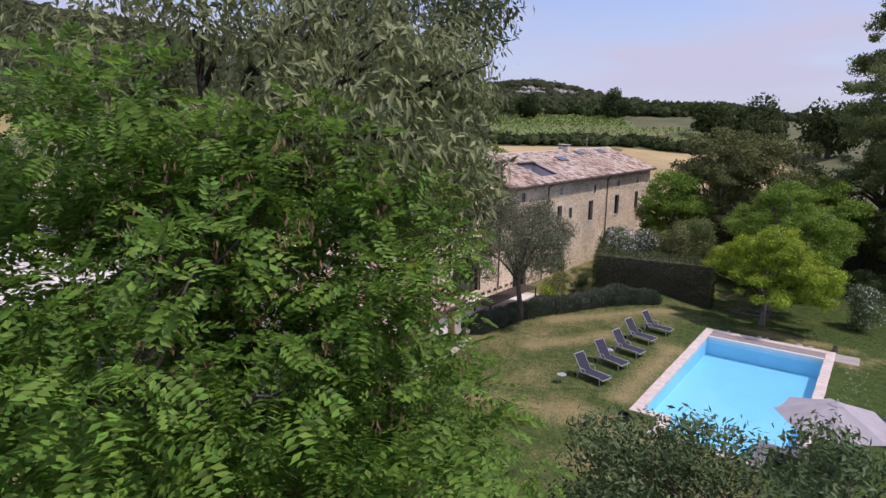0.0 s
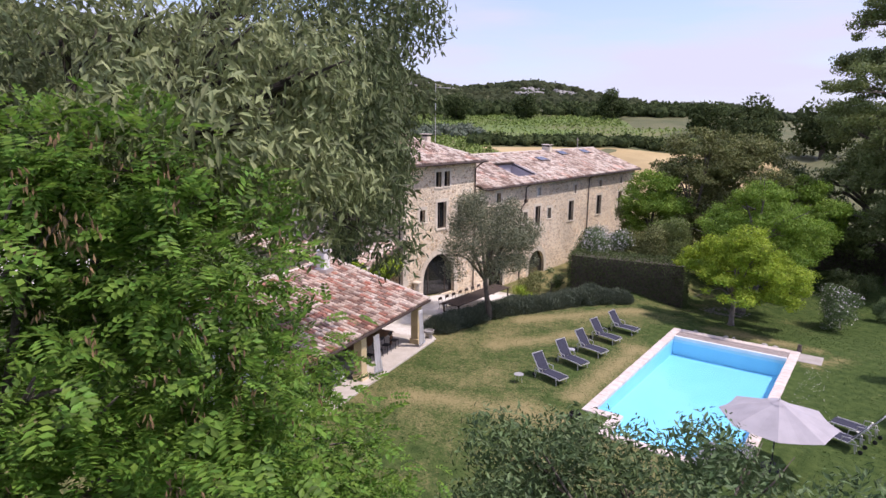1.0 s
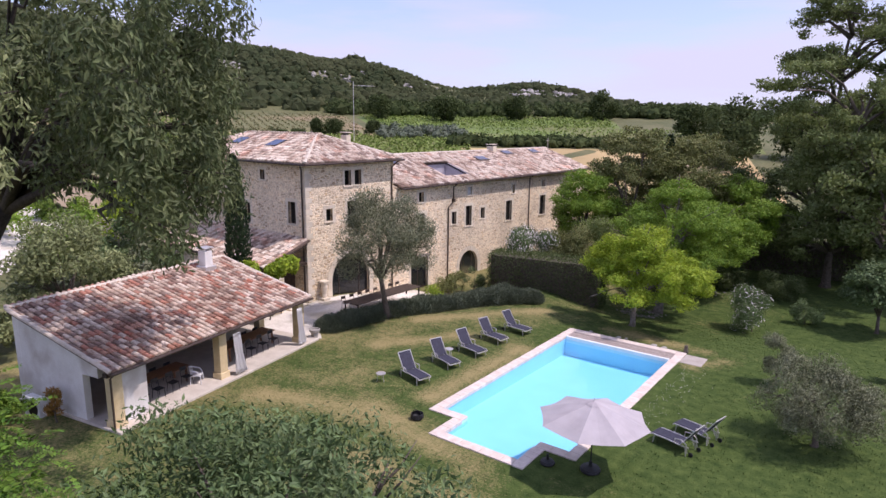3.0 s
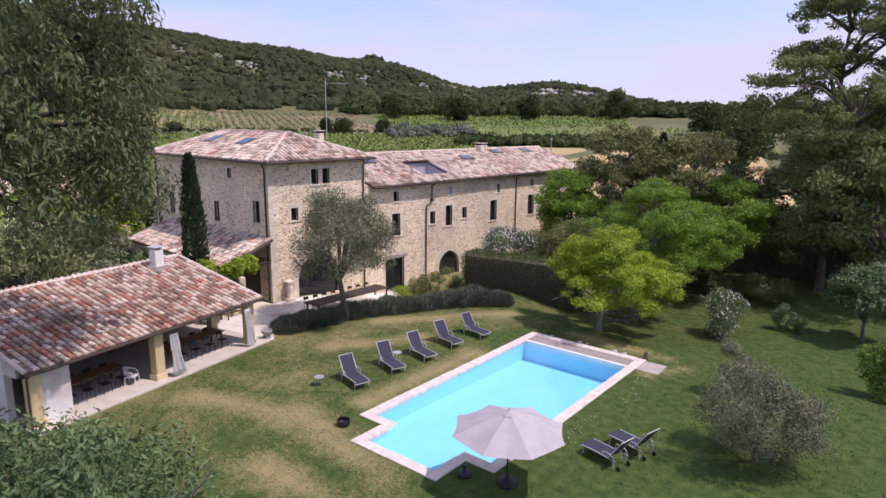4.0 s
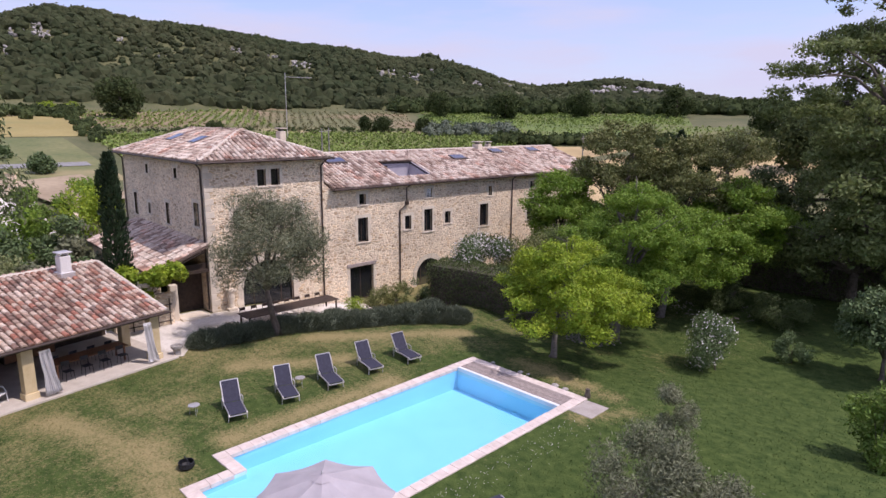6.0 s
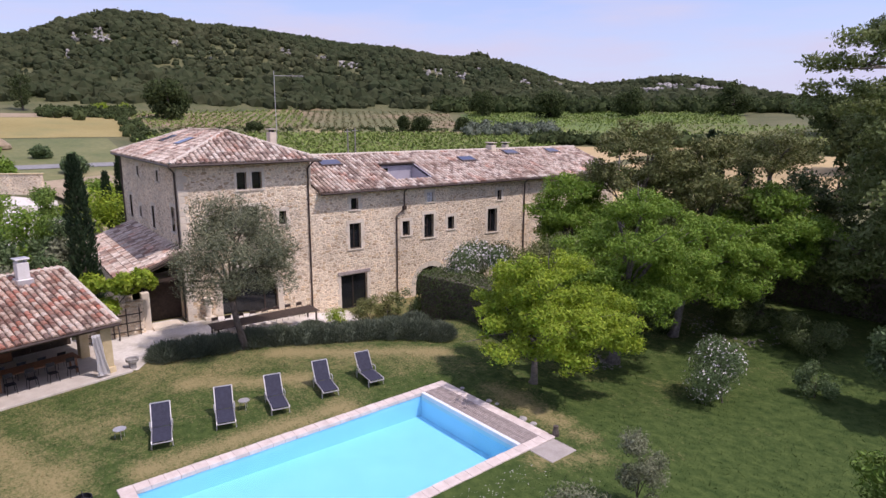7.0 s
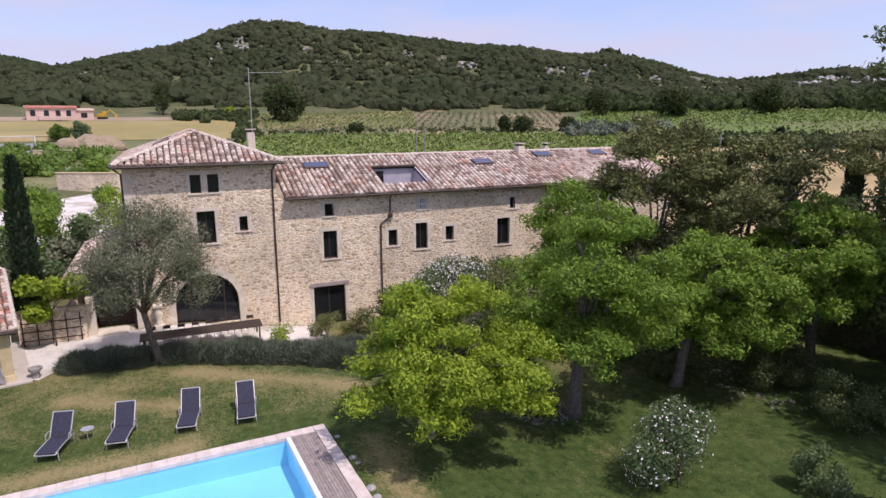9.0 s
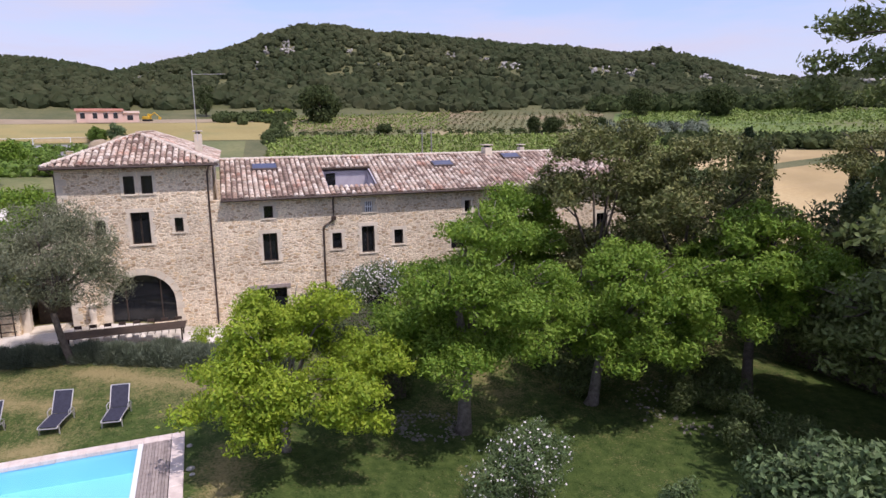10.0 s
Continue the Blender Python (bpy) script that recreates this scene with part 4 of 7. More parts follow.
    add_tube(bm, [(-28.3, 39.9, 15.3), (-28.1, 42.0, 15.35)], 0.012, 5)
    for k in range(7):
        add_tube(bm, [(-28.6, 40.4 + k * 0.25, 15.3), (-27.9, 40.4 + k * 0.25, 15.3)], 0.008, 4)
    part("aerial", bm, M_ALU, mast)
    # lean-to on the flank
    lt = thing("lean_to", Matrix(), "stone lean-to with a sloping clay tile roof against the tower", "shed")
    lx0, lx1, ly0, ly1, lz0, lz1 = -39.0, -24.35, 28.4, T_Y0 - 0.003, 3.15, 4.55
    part("roof_slope", slab_from((Vector((lx1, ly0, lz0)), Vector((lx1, ly1, lz1)), Vector((lx0, ly1, lz1)), Vector((lx0, ly0, lz0))), 0.12), M_CHANNEL_SHADE, lt)
    v, f = tile_field((lx0, ly0, lz0), (1, 0, 0), (0, ly1 - ly0, lz1 - lz0), lx1 - lx0, math.hypot(ly1 - ly0, lz1 - lz0) - 0.2, pitch=0.345, row=0.44, seed=9)
    tagged(arrays("roof_tiles", v, f, M_TILE, lt), kind="stuff")
    part("side_wall", box(lx0 + 0.2, -24.9, ly0 + 0.3, ly0 + 0.7, LOW, lz0 + 0.1), M_STONE, lt)
    part("rear_wall", box(lx0 + 0.2, lx0 + 0.6, ly0 + 0.71, ly1, LOW, lz0), M_STONE, lt)
    part("gate_pillar", box(-24.95, -24.5, 29.5, 29.95, -0.2, 2.3, 0.02), M_DRESSED, lt)
    part("lintel_beam", box(-25.0, -24.75, ly0 + 0.1, ly1, 2.75, 2.95), M_WOOD_DARK, lt)
    part("gable_boards", box(-25.05, -25.0, ly0 + 0.3, ly1, 2.95, 3.3), M_WOOD_DARK, lt)
    part("inner_door", box(-26.3, -26.2, 29.95, ly1, -0.2, 2.75), M_WOOD_DARK, lt)
    part("threshold", box(-25.2, -24.0, 29.95, 31.6, -0.2, 0.16, 0.02), M_DRESSED, lt)
    for k in range(3):
        a = Vector((-24.45, ly0 + 0.2 + k * 1.1, lz0 - 0.18 + k * 0.42))
        part("rafter", tube([a, a + Vector((0, 1.1, 0.42))], 0.06, 6), M_WOOD_DARK, lt)


build_house()

# ---- pool house ----
PA, PB = Vector((-0.2225, 0.975, 0)), Vector((-0.975, -0.2225, 0))
PH = Matrix(((PA.x, PB.x, 0, -15.94), (PA.y, PB.y, 0, 15.19), (0, 0, 1, 0), (0, 0, 0, 1)))      # x along the eave, y to the back


def build_pool_house():
    ph = thing("pool_house", PH, "open-fronted pool house with a red clay tile roof and limestone pillars", "pool house")
    ez, bz, back = 2.62, 4.28, 6.4
    x0, x1, y0 = -0.15, 12.35, -0.3
    part("floor_slab", box(-0.1, 12.7, -0.5, back, -0.4, 0.1, 0.02), M_FLOOR, ph)
    part("roof_slope", slab_from((Vector((x0, y0, ez)), Vector((x1, y0, ez)), Vector((x1, back, bz)), Vector((x0, back, bz))), 0.12), M_CHANNEL_SHADE, ph)
    v, f = tile_field((x0, y0, ez), (1, 0, 0), (0, back - y0, bz - ez), x1 - x0, math.hypot(back - y0, bz - ez) - 0.1, pitch=0.29, row=0.40, seed=11)
    nv, near, rest, rest_f = 12, 0, [], []
    fz = 6
    count = len(v) // nv
    for k in range(count):
        p = sum((v[k * nv + i] for i in range(nv)), Vector()) / nv
        if p.x > 4.6 and p.y < 4.0 and near < 300:
            me = bpy.data.meshes.new("tile")
            me.from_pydata([tuple(q) for q in v[k * nv:(k + 1) * nv]], [], [tuple(i - k * nv for i in q) for q in f[k * fz:(k + 1) * fz]])
            mesh_part("tile", me, M_TILE_RED, ph)
            near += 1
        else:
            b = len(rest)
            rest += v[k * nv:(k + 1) * nv]
            rest_f += [tuple(i - k * nv + b for i in q) for q in f[k * fz:(k + 1) * fz]]
    tagged(arrays("roof_tiles", rest, rest_f, M_TILE_RED, ph), kind="stuff")
    ridge_caps("ridge_tiles", (x0, back, bz + 0.03), (x1, back, bz + 0.03), ph, M_RIDGE)
    ridge_caps("edge_tiles", (x1, y0, ez + 0.03), (x1, back, bz + 0.03), ph, M_RIDGE, 0.11)
    ridge_caps("edge_tiles", (x0, y0, ez + 0.03), (x0, back, bz + 0.03), ph, M_RIDGE, 0.11)
    part("back_wall", box(0.0, 12.2, back - 0.45, back - 0.1, -0.3, bz - 0.22), M_RENDER, ph)

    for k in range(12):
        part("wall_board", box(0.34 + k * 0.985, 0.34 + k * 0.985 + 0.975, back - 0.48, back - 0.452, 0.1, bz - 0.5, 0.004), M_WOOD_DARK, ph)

    def slope_z(y):
        return ez + (bz - ez) * (y - y0) / (back - y0) - 0.13
    bm = bmesh.new()
    for ya, yb, z0 in ((0.75, 1.75, 2.15), (1.75, back - 0.46, -0.3)):
        q = [bm.verts.new(c) for c in ((0, ya, z0), (0, yb, z0), (0, yb, slope_z(yb)), (0, ya, slope_z(ya)), (0.3, ya, z0), (0.3, yb, z0), (0.3, yb, slope_z(yb)), (0.3, ya, slope_z(ya)))]
        for g in ((0, 1, 2, 3), (7, 6, 5, 4), (0, 1, 5, 4), (1, 2, 6, 5), (2, 3, 7, 6), (3, 0, 4, 7)):
            bm.faces.new([q[i] for i in g])
    part("end_wall", bm, M_RENDER, ph, "white rendered end wall with a doorway")
    part("screen_wall", box(0.56, 1.75, 0.12, 0.3, 0.1, ez - 0.31, 0.01), M_RENDER, ph, "low white screen wall beside the corner pillar")
    for x in (0.3, 5.95, 11.8):
        w = 0.24
        pl = part("pillar", box(x - w, x + w, 0.0, 0.46, 0.4, ez - 0.12, 0.02), M_GOLD, ph, "golden limestone pillar")
        part("pillar_foot", box(x - w - 0.06, x + w + 0.06, -0.06, 0.52, -0.35, 0.4, 0.025), M_GOLD, pl)
    part("pillar", box(11.6, 12.05, 3.0, 3.45, 0.1, slope_z(3.2), 0.02), M_GOLD, ph)
    part("eave_beam", box(x0 + 0.05, x1 - 0.05, 0.06, 0.3, ez - 0.30, ez - 0.13), M_WOOD_DARK, ph)
    part("gutter", tube([(x0 - 0.05, y0 - 0.06, ez - 0.06), (x1 + 0.05, y0 - 0.06, ez - 0.06)], 0.07, 8), M_PIPE, ph)
    part("downpipe", tube([(0.0, y0, ez - 0.1), (-0.05, -0.1, ez - 0.3), (-0.05, -0.1, 0.1)], 0.045, 8), M_PIPE, ph)
    part("ceiling_beam", box(5.6, 5.9, 0.3, back - 0.5, 2.25, 2.45), M_WOOD_DARK, ph)
    for k in range(16):
        xx = 0.5 + k * 0.76
        bm = bmesh.new()
        add_tube(bm, [(xx, -0.1, ez - 0.18), (xx, back - 0.5, slope_z(back - 0.5) - 0.04)], 0.05, 5)
        part("rafter", bm, M_WOOD_DARK, ph)
    # chimney on the high edge
    ch = part("chimney", box(9.9, 10.45, 5.2, 5.75, 3.8, 5.15, 0.02), M_RENDER, ph)
    part("flashing", box(9.8, 10.55, 5.05, 5.85, 3.95, 4.3, 0.02), M_ALU, ch)
    for sx in (9.95, 10.32):
        part("cap_stand", box(sx, sx + 0.08, 5.28, 5.68, 5.15, 5.3), M_RENDER, ch)
    part("cap", box(9.83, 10.52, 5.13, 5.82, 5.3, 5.37, 0.015), M_ALU, ch)

    # gathered curtains
    def curtain(xc, yc, wide, tilt, low=0.2):
        bm = bmesh.new()
        cols, rows = 26, 10
        grid = []
        for r in range(rows + 1):
            z = ez - 0.32 + (low - ez + 0.32) * r / rows
            pinch = 0.72 + 0.38 * r / rows - 0.16 * math.exp(-((r / rows - 0.55) / 0.2) ** 2)
            grid.append([bm.verts.new((xc + (c / cols - 0.5) * wide * pinch + tilt * r / rows, yc + 0.06 * math.sin(c * 1.9 + r * 0.12) * pinch, z)) for c in range(cols + 1)])
        for r in range(rows):
            for c in range(cols):
                bm.faces.new((grid[r][c], grid[r][c + 1], grid[r + 1][c + 1], grid[r + 1][c]))
        bmesh.ops.solidify(bm, geom=bm.faces[:], thickness=0.008)
        return tagged(part("curtain", bm, M_CURTAIN, None, smooth=True), "white linen curtain tied back beside a pool house pillar", "curtain", "pool house curtains")
    for xc, wide, tilt in ((6.5, 0.62, 0.22), (11.2, 0.5, 0.22)):
        c = curtain(xc, -0.36, wide, tilt)
        c.matrix_world = PH


build_pool_house()

# ---- pool ----


def build_pool():
    pool = thing("swimming_pool", POOL, "rectangular swimming pool full of bright turquoise water with pale stone coping", "pool")
    U0, U1, V0, V1 = -6.0, 0.15, 25.8, 38.0
    S0, S1, SV = -4.65, -1.15, 24.05
    deep = -0.8
    bm = bmesh.new()

    def quad(*ps):
        bm.faces.new([bm.verts.new(p) for p in ps])
    outline = [(U0, V0), (S0, V0), (S0, SV), (S1, SV), (S1, V0), (U1, V0), (U1, V1), (U0, V1)]
    for (a, b), (c, d) in zip(outline, outline[1:] + outline[:1]):
        quad((a, b, 0.0), (c, d, 0.0), (c, d, deep - 0.4), (a, b, deep - 0.4))
    quad((U0, V0, deep), (U1, V0, deep), (U1, V1, deep - 0.3), (U0, V1, deep - 0.3))
    part("basin", bm, M_LINER, pool)
    for k in range(3):
        part("step", box(S0 + 0.003, S1 - 0.003, SV + 0.003 + k * 0.6, V0 + 0.6, deep, -0.3 - k * 0.2), M_LINER, pool)
    bm = bmesh.new()
    bm.faces.new([bm.verts.new((u, v, -0.13)) for u, v in outline])
    part("water", bm, M_WATER, pool)
    rng = random.Random(5)

    def coping(ax, fixed0, fixed1, lo, hi):
        """Slabs of coping laid end to end along u ('u') or v ('v')."""
        n = max(1, round((hi - lo) / 0.5))
        L = (hi - lo) / n
        for k in range(n):
            a, b = lo + k * L + 0.002, lo + (k + 1) * L - 0.002
            z = 0.05 + rng.uniform(-0.004, 0.004)
            e = rng.uniform(-0.008, 0.008)
            bx = (fixed0 + e, fixed1 + e, a, b) if ax == "v" else (a, b, fixed0 + e, fixed1 + e)
            part("coping_stone", box(*bx, -0.12, z, 0.014), M_COPING, pool)
    w = 0.45
    coping("v", U0 - w, U0 + 0.03, V0 - w, 39.15)
    coping("v", U1 - 0.03, U1 + w, V0 - w, 39.15)
    coping("u", V0 - w, V0 + 0.03, U0 + 0.05, S0 - 0.01)
    coping("u", V0 - w, V0 + 0.03, S1 + 0.01, U1 - 0.05)
    coping("v", S0 - w, S0 + 0.03, SV - 0.01, V0 - w - 0.01)
    coping("v", S1 - 0.03, S1 + w, SV - 0.01, V0 - w - 0.01)
    coping("u", SV - w, SV + 0.03, S0 - w, S1 + w)
    coping("u", 39.16, 39.62, U0 - w, U1 + w)
    part("cover_beam", box(U0 + 0.04, U1 - 0.04, V1 - 0.02, V1 + 0.16, -0.3, 0.06, 0.01), M_WHITE, pool, "white edge beam of the pool cover")
    n = 9
    for k in range(n):
        a = V1 + 0.17 + k * (39.14 - V1 - 0.17) / n
        b = V1 + 0.17 + (k + 1) * (39.14 - V1 - 0.17) / n
        part("deck_plank", box(U0 + 0.04, U1 - 0.04, a + 0.004, b - 0.004, -0.05, 0.045, 0.006), M_DECK, pool)
    part("pit_wall", box(U0 + 0.04, U1 - 0.04, V1 + 0.17, 39.14, -0.4, -0.06), M_BLACK, pool)
    slab = tagged(part("paving_slab", box(U1 + w + 0.01, U1 + w + 1.15, 38.1, 39.5, -0.15, 0.02, 0.02), M_DECKSTONE), "worn pale stone slab beside the pool corner", "paving slab")
    slab.matrix_world = POOL
    # rough edging rocks along the far side
    for k, (u, v, s) in enumerate(((-5.2, 39.8, 0.12), (-3.4, 39.85, 0.16), (-3.0, 39.9, 0.1), (-1.3, 39.8, 0.17), (-0.7, 39.8, 0.15))):
        bm = bmesh.new()
        bmesh.ops.create_icosphere(bm, subdivisions=2, radius=s)
        for vv in bm.verts:
            vv.co *= 1 + 0.35 * noise.noise(vv.co * 4 + Vector((k, 0, 0)))
            vv.co.z *= 0.5
        ob = tagged(part("rock", bm, M_ROCK), "small pale limestone rock at the pool's edge", "rock", "rocks by the pool")
        ob.matrix_world = Matrix.Translation(POOL @ Vector((u, v, 0.02)))
    bm = lathe([(0.13, 0), (0.14, 0.1), (0.1, 0.34), (0.11, 0.42), (0.03, 0.46)], 10)
    post = tagged(part("stump", bm, M_BARK), "short dark wooden post by the pool corner", "post")
    post.matrix_world = Matrix.Translation(POOL @ Vector((U1 + 0.35, 39.75, 0)))


build_pool()

# ---- plants ----


def unit(a):
    return a / np.maximum(1e-9, np.linalg.norm(a, axis=1))[:, None]


def leaf_quads(p, d, nrm, length, width):
    """Rhombic leaves from base points, directions and normals: vertices and faces."""
    s = unit(np.cross(d, nrm))
    mid = p + d * (length * 0.45)[:, None] + nrm * (length * 0.06)[:, None]
    v = np.stack([p, mid + s * (width / 2)[:, None], p + d * length[:, None], mid - s * (width / 2)[:, None]], axis=1).reshape(-1, 3)
    return v, np.arange(len(v)).reshape(-1, 4)


def scatter_in(clumps, n, rng, shell=0.55):
    """Points in ellipsoid clumps, denser towards their outsides, with the outward direction."""
    c = np.array([k[0] for k in clumps], float)
    r = np.array([k[1] for k in clumps], float)
    vol = np.prod(r, axis=1) ** (2 / 3)
    pick = rng.choice(len(clumps), n, p=vol / vol.sum())
    d = unit(rng.normal(size=(n, 3)))
    rad = shell + (1 - shell) * rng.random(n)
    rad *= 1 + 0.12 * rng.normal(size=n)
    return c[pick] + d * r[pick] * rad[:, None], unit(d / r[pick])


def leaves_in(clumps, n, size, rng, slim=0.5, droop=0.0, upright=0.3, shell=0.5, stray=0.38):
    p, out = scatter_in(clumps, n, rng, shell)
    d = rng.normal(size=(n, 3))
    d = unit(d - out * ((d * out).sum(1) * 0.85)[:, None] + out * 0.25 + np.array([0, 0, upright * 0.5 - droop * 2.2]))
    nrm = unit(rng.normal(size=(n, 3)) * stray + np.array([0, 0, 0.3]) + out)
    L = size * (0.65 + 0.7 * rng.random(n))
    return leaf_quads(p, d, nrm, L, L * slim)


def fronds_in(clumps, n, size, rng, pairs=6, shell=0.5, droop=0.25):
    """Feathered leaves: a row of leaflet pairs on each side of an arching stalk."""
    p, out = scatter_in(clumps, n, rng, shell)
    out[:, 2] *= 0.55
    d = unit(out + rng.normal(size=(n, 3)) * 0.45 + np.array([0, 0, 0.12 - droop]))
    up = unit(np.array([0, 0, 1.0]) - d * d[:, 2:3] + rng.normal(size=(n, 3)) * 0.25)
    s = unit(np.cross(d, up))
    L = size * (0.7 + 0.6 * rng.random(n))
    vs = []
    for k in range(pairs):
        f = 0.18 + 0.8 * k / (pairs - 1)
        base = p + d * (L * f)[:, None] - up * (L * 0.28 * f * f)[:, None]
        ll = L * (0.33 if 0 < k < pairs - 1 else 0.22)
        for sgn in (-1, 1):
            ld = unit(s * sgn + d * 0.45 - up * 0.12 + rng.normal(size=(n, 3)) * 0.1)
            v, _ = leaf_quads(base, ld, up, ll, ll * 0.52)
            vs.append(v.reshape(n, 4, 3))
    v = np.concatenate(vs, axis=1).reshape(-1, 3)
    return v, np.arange(len(v)).reshape(-1, 4)


def crown_clumps(centre, radii, n, size, rng, flat=0.7, low=-0.6):
    """Leaf pads spread through a crown, most of them near its outside."""
    out = []
    while len(out) < n:
        d = rng.normal(size=3)
        d /= np.linalg.norm(d)
        if d[2] < low:
            continue
        r = 0.45 + 0.5 * rng.random() ** 0.6
        s = size * (0.65 + 0.7 * rng.random())
        out.append((np.array(centre) + d * np.array(radii) * r, np.array([s, s, s * flat])))
    return out


def tufts(clumps, rng, each=9, size=0.36, flat=0.6):
    """Breaks leaf pads into small tufts round their outsides, so that crowns show lit heads and dark gaps."""
    out = []
    for c, r in clumps:
        for k in range(each):
            d = rng.normal(size=3)
            d /= np.linalg.norm(d)
            d[2] = abs(d[2]) * 0.9 - 0.25
            s = size * (0.6 + 0.8 * rng.random()) * float(min(r))
            out.append((c + d * r * (0.75 + 0.3 * rng.random()), np.array([s, s, s * flat])))
    return out


def lobe_pads(lobes, pad, rng, dense):
    """Leaf pads set close together over the upper and outer faces of a crown's lobes, with a few inside."""
    out = []
    for c, r in lobes:
        c, r = np.array(c, float), np.array(r, float)
        n = int(dense * (r[0] * r[1] + r[0] * r[2] + r[1] * r[2]) / (pad * pad))
        for k in range(n):
            d = rng.normal(size=3)
            d /= np.linalg.norm(d)
            if d[2] < -0.35:
                d[2] *= -0.6
            far = 0.8 + 0.32 * rng.random() if k % 6 else 0.35 + 0.4 * rng.random()
            s = pad * (0.5 + 0.9 * rng.random())
            out.append((c + d * r * far, np.array([s, s, s * 0.55])))
    return out


def tree(name, base, top, centre, radii, n_clumps, clump, n_leaves, leaf, mat, bark, label, category="tree", trunk_r=0.18, slim=0.5, droop=0.0, upright=0.3, flat=0.7, low=-0.6, seed=1, limbs=7, frond=False, lean=(0, 0), extra=None, flowers=0, flower_size=0.09, split=0.35, group="", tuft=0, tuft_size=0.36, core=0.62, lobes=None, pad=0.5, dense=1.3, leader=None):
    """A tree at base (x, y): tapered trunk, limbs to the leaf pads, and a crown of single leaves."""
    rng = np.random.default_rng(seed)
    if n_leaves > 12000:
        n_leaves, leaf = int(n_leaves * 0.8), leaf * 1.07
    x, y = base
    z0 = ground_z(x, y) - 0.05
    root = thing(name, Matrix.Translation((x, y, z0)), label, category, group)
    clumps = crown_clumps(centre, radii, n_clumps, clump, rng, flat, low)
    if lobes:
        clumps = lobe_pads(lobes, pad, rng, dense)
    if extra:
        clumps += [(np.array(c, float), np.array(r, float)) for c, r in extra]
    clumps = [(c - np.array([x, y, z0]), r) for c, r in clumps]
    mid = np.array(centre) - np.array([x, y, z0])
    fork = Vector((lean[0] * 0.5 + mid[0] * split, lean[1] * 0.5 + mid[1] * split, max(0.5, mid[2] - radii[2] * 0.75)))
    bm = bmesh.new()
    pts = [Vector((0, 0, 0)), fork * 0.12 + Vector((0.03, 0.02, 0)), fork * 0.5 + Vector((0.06 * trunk_r, -0.2 * trunk_r, 0)), fork]
    add_tube(bm, pts, [trunk_r * 1.5, trunk_r * 1.1, trunk_r * 0.9, trunk_r * 0.75], 9)
    if leader:
        crest = Vector(leader) - Vector((x, y, z0))
        add_tube(bm, [fork, fork.lerp(crest, 0.35) + Vector((0.25, 0.1, 0)), fork.lerp(crest, 0.7) - Vector((0.2, 0, 0)), crest], [trunk_r * 0.75, trunk_r * 0.55, trunk_r * 0.3, trunk_r * 0.06], 8)
    low_fork = fork
    part("trunk", bm, bark, root, smooth=True)
    for i in range(min(limbs, len(clumps))):
        c = Vector(clumps[i * len(clumps) // max(1, limbs)][0])
        if leader:
            aim = c.z - 0.45 * math.hypot(c.x, c.y)
            fork = low_fork.lerp(crest, min(0.95, max(0.0, (aim - low_fork.z) / (crest.z - low_fork.z))))
        m1 = fork.lerp(c, 0.5) + Vector((rng.normal() * 0.15, rng.normal() * 0.15, 0.15 * (c - fork).length))
        bm = bmesh.new()
        add_tube(bm, [fork - Vector((0, 0, 0.1)), fork.lerp(m1, 0.5), m1, c], [trunk_r * 0.55, trunk_r * 0.42, trunk_r * 0.28, trunk_r * 0.08], 6)
        for q in range(3):
            tip = c + Vector((rng.normal() * 0.7, rng.normal() * 0.7, rng.normal() * 0.4)) * clump
            add_tube(bm, [m1.lerp(c, 0.3 + 0.2 * q), m1.lerp(tip, 0.75), tip], [trunk_r * 0.2, trunk_r * 0.12, trunk_r * 0.04], 4)
        part("limb", bm, bark, root, smooth=True)
    pads = clumps
    if tuft:
        clumps = [(c, r * core) for c, r in clumps] + tufts(clumps, rng, tuft, tuft_size)
    if frond:
        v, f = fronds_in(clumps, n_leaves, leaf, rng)
    else:
        v, f = leaves_in(clumps, n_leaves, leaf, rng, slim, droop, upright, 0.35 if lobes else 0.5, 0.24 if lobes else 0.38)
    arrays("crown", v, f, mat, root)
    if flowers:
        v, f = leaves_in([(c, r * 1.05) for c, r in clumps], flowers, flower_size, rng, 0.9, 0, 0.3, 0.9)
        arrays("blossom", v, f, L_FLOWER, root, "white blossom")
    return root


def bush(name, x, y, radii, n_leaves, leaf, mat, label, category="bush", seed=1, n_clumps=9, flowers=0, slim=0.4, zc=None, flower_size=0.09, group=""):
    z = ground_z(x, y)
    zc = radii[2] if zc is None else zc
    return tree(name, (x, y), 0, (x, y, z + zc), radii, n_clumps, min(radii) * 0.5, n_leaves, leaf, mat, M_BARK, label, category, trunk_r=0.04, slim=slim, seed=seed, limbs=5, flowers=flowers, low=-0.9, flat=0.85, flower_size=flower_size, group=group)


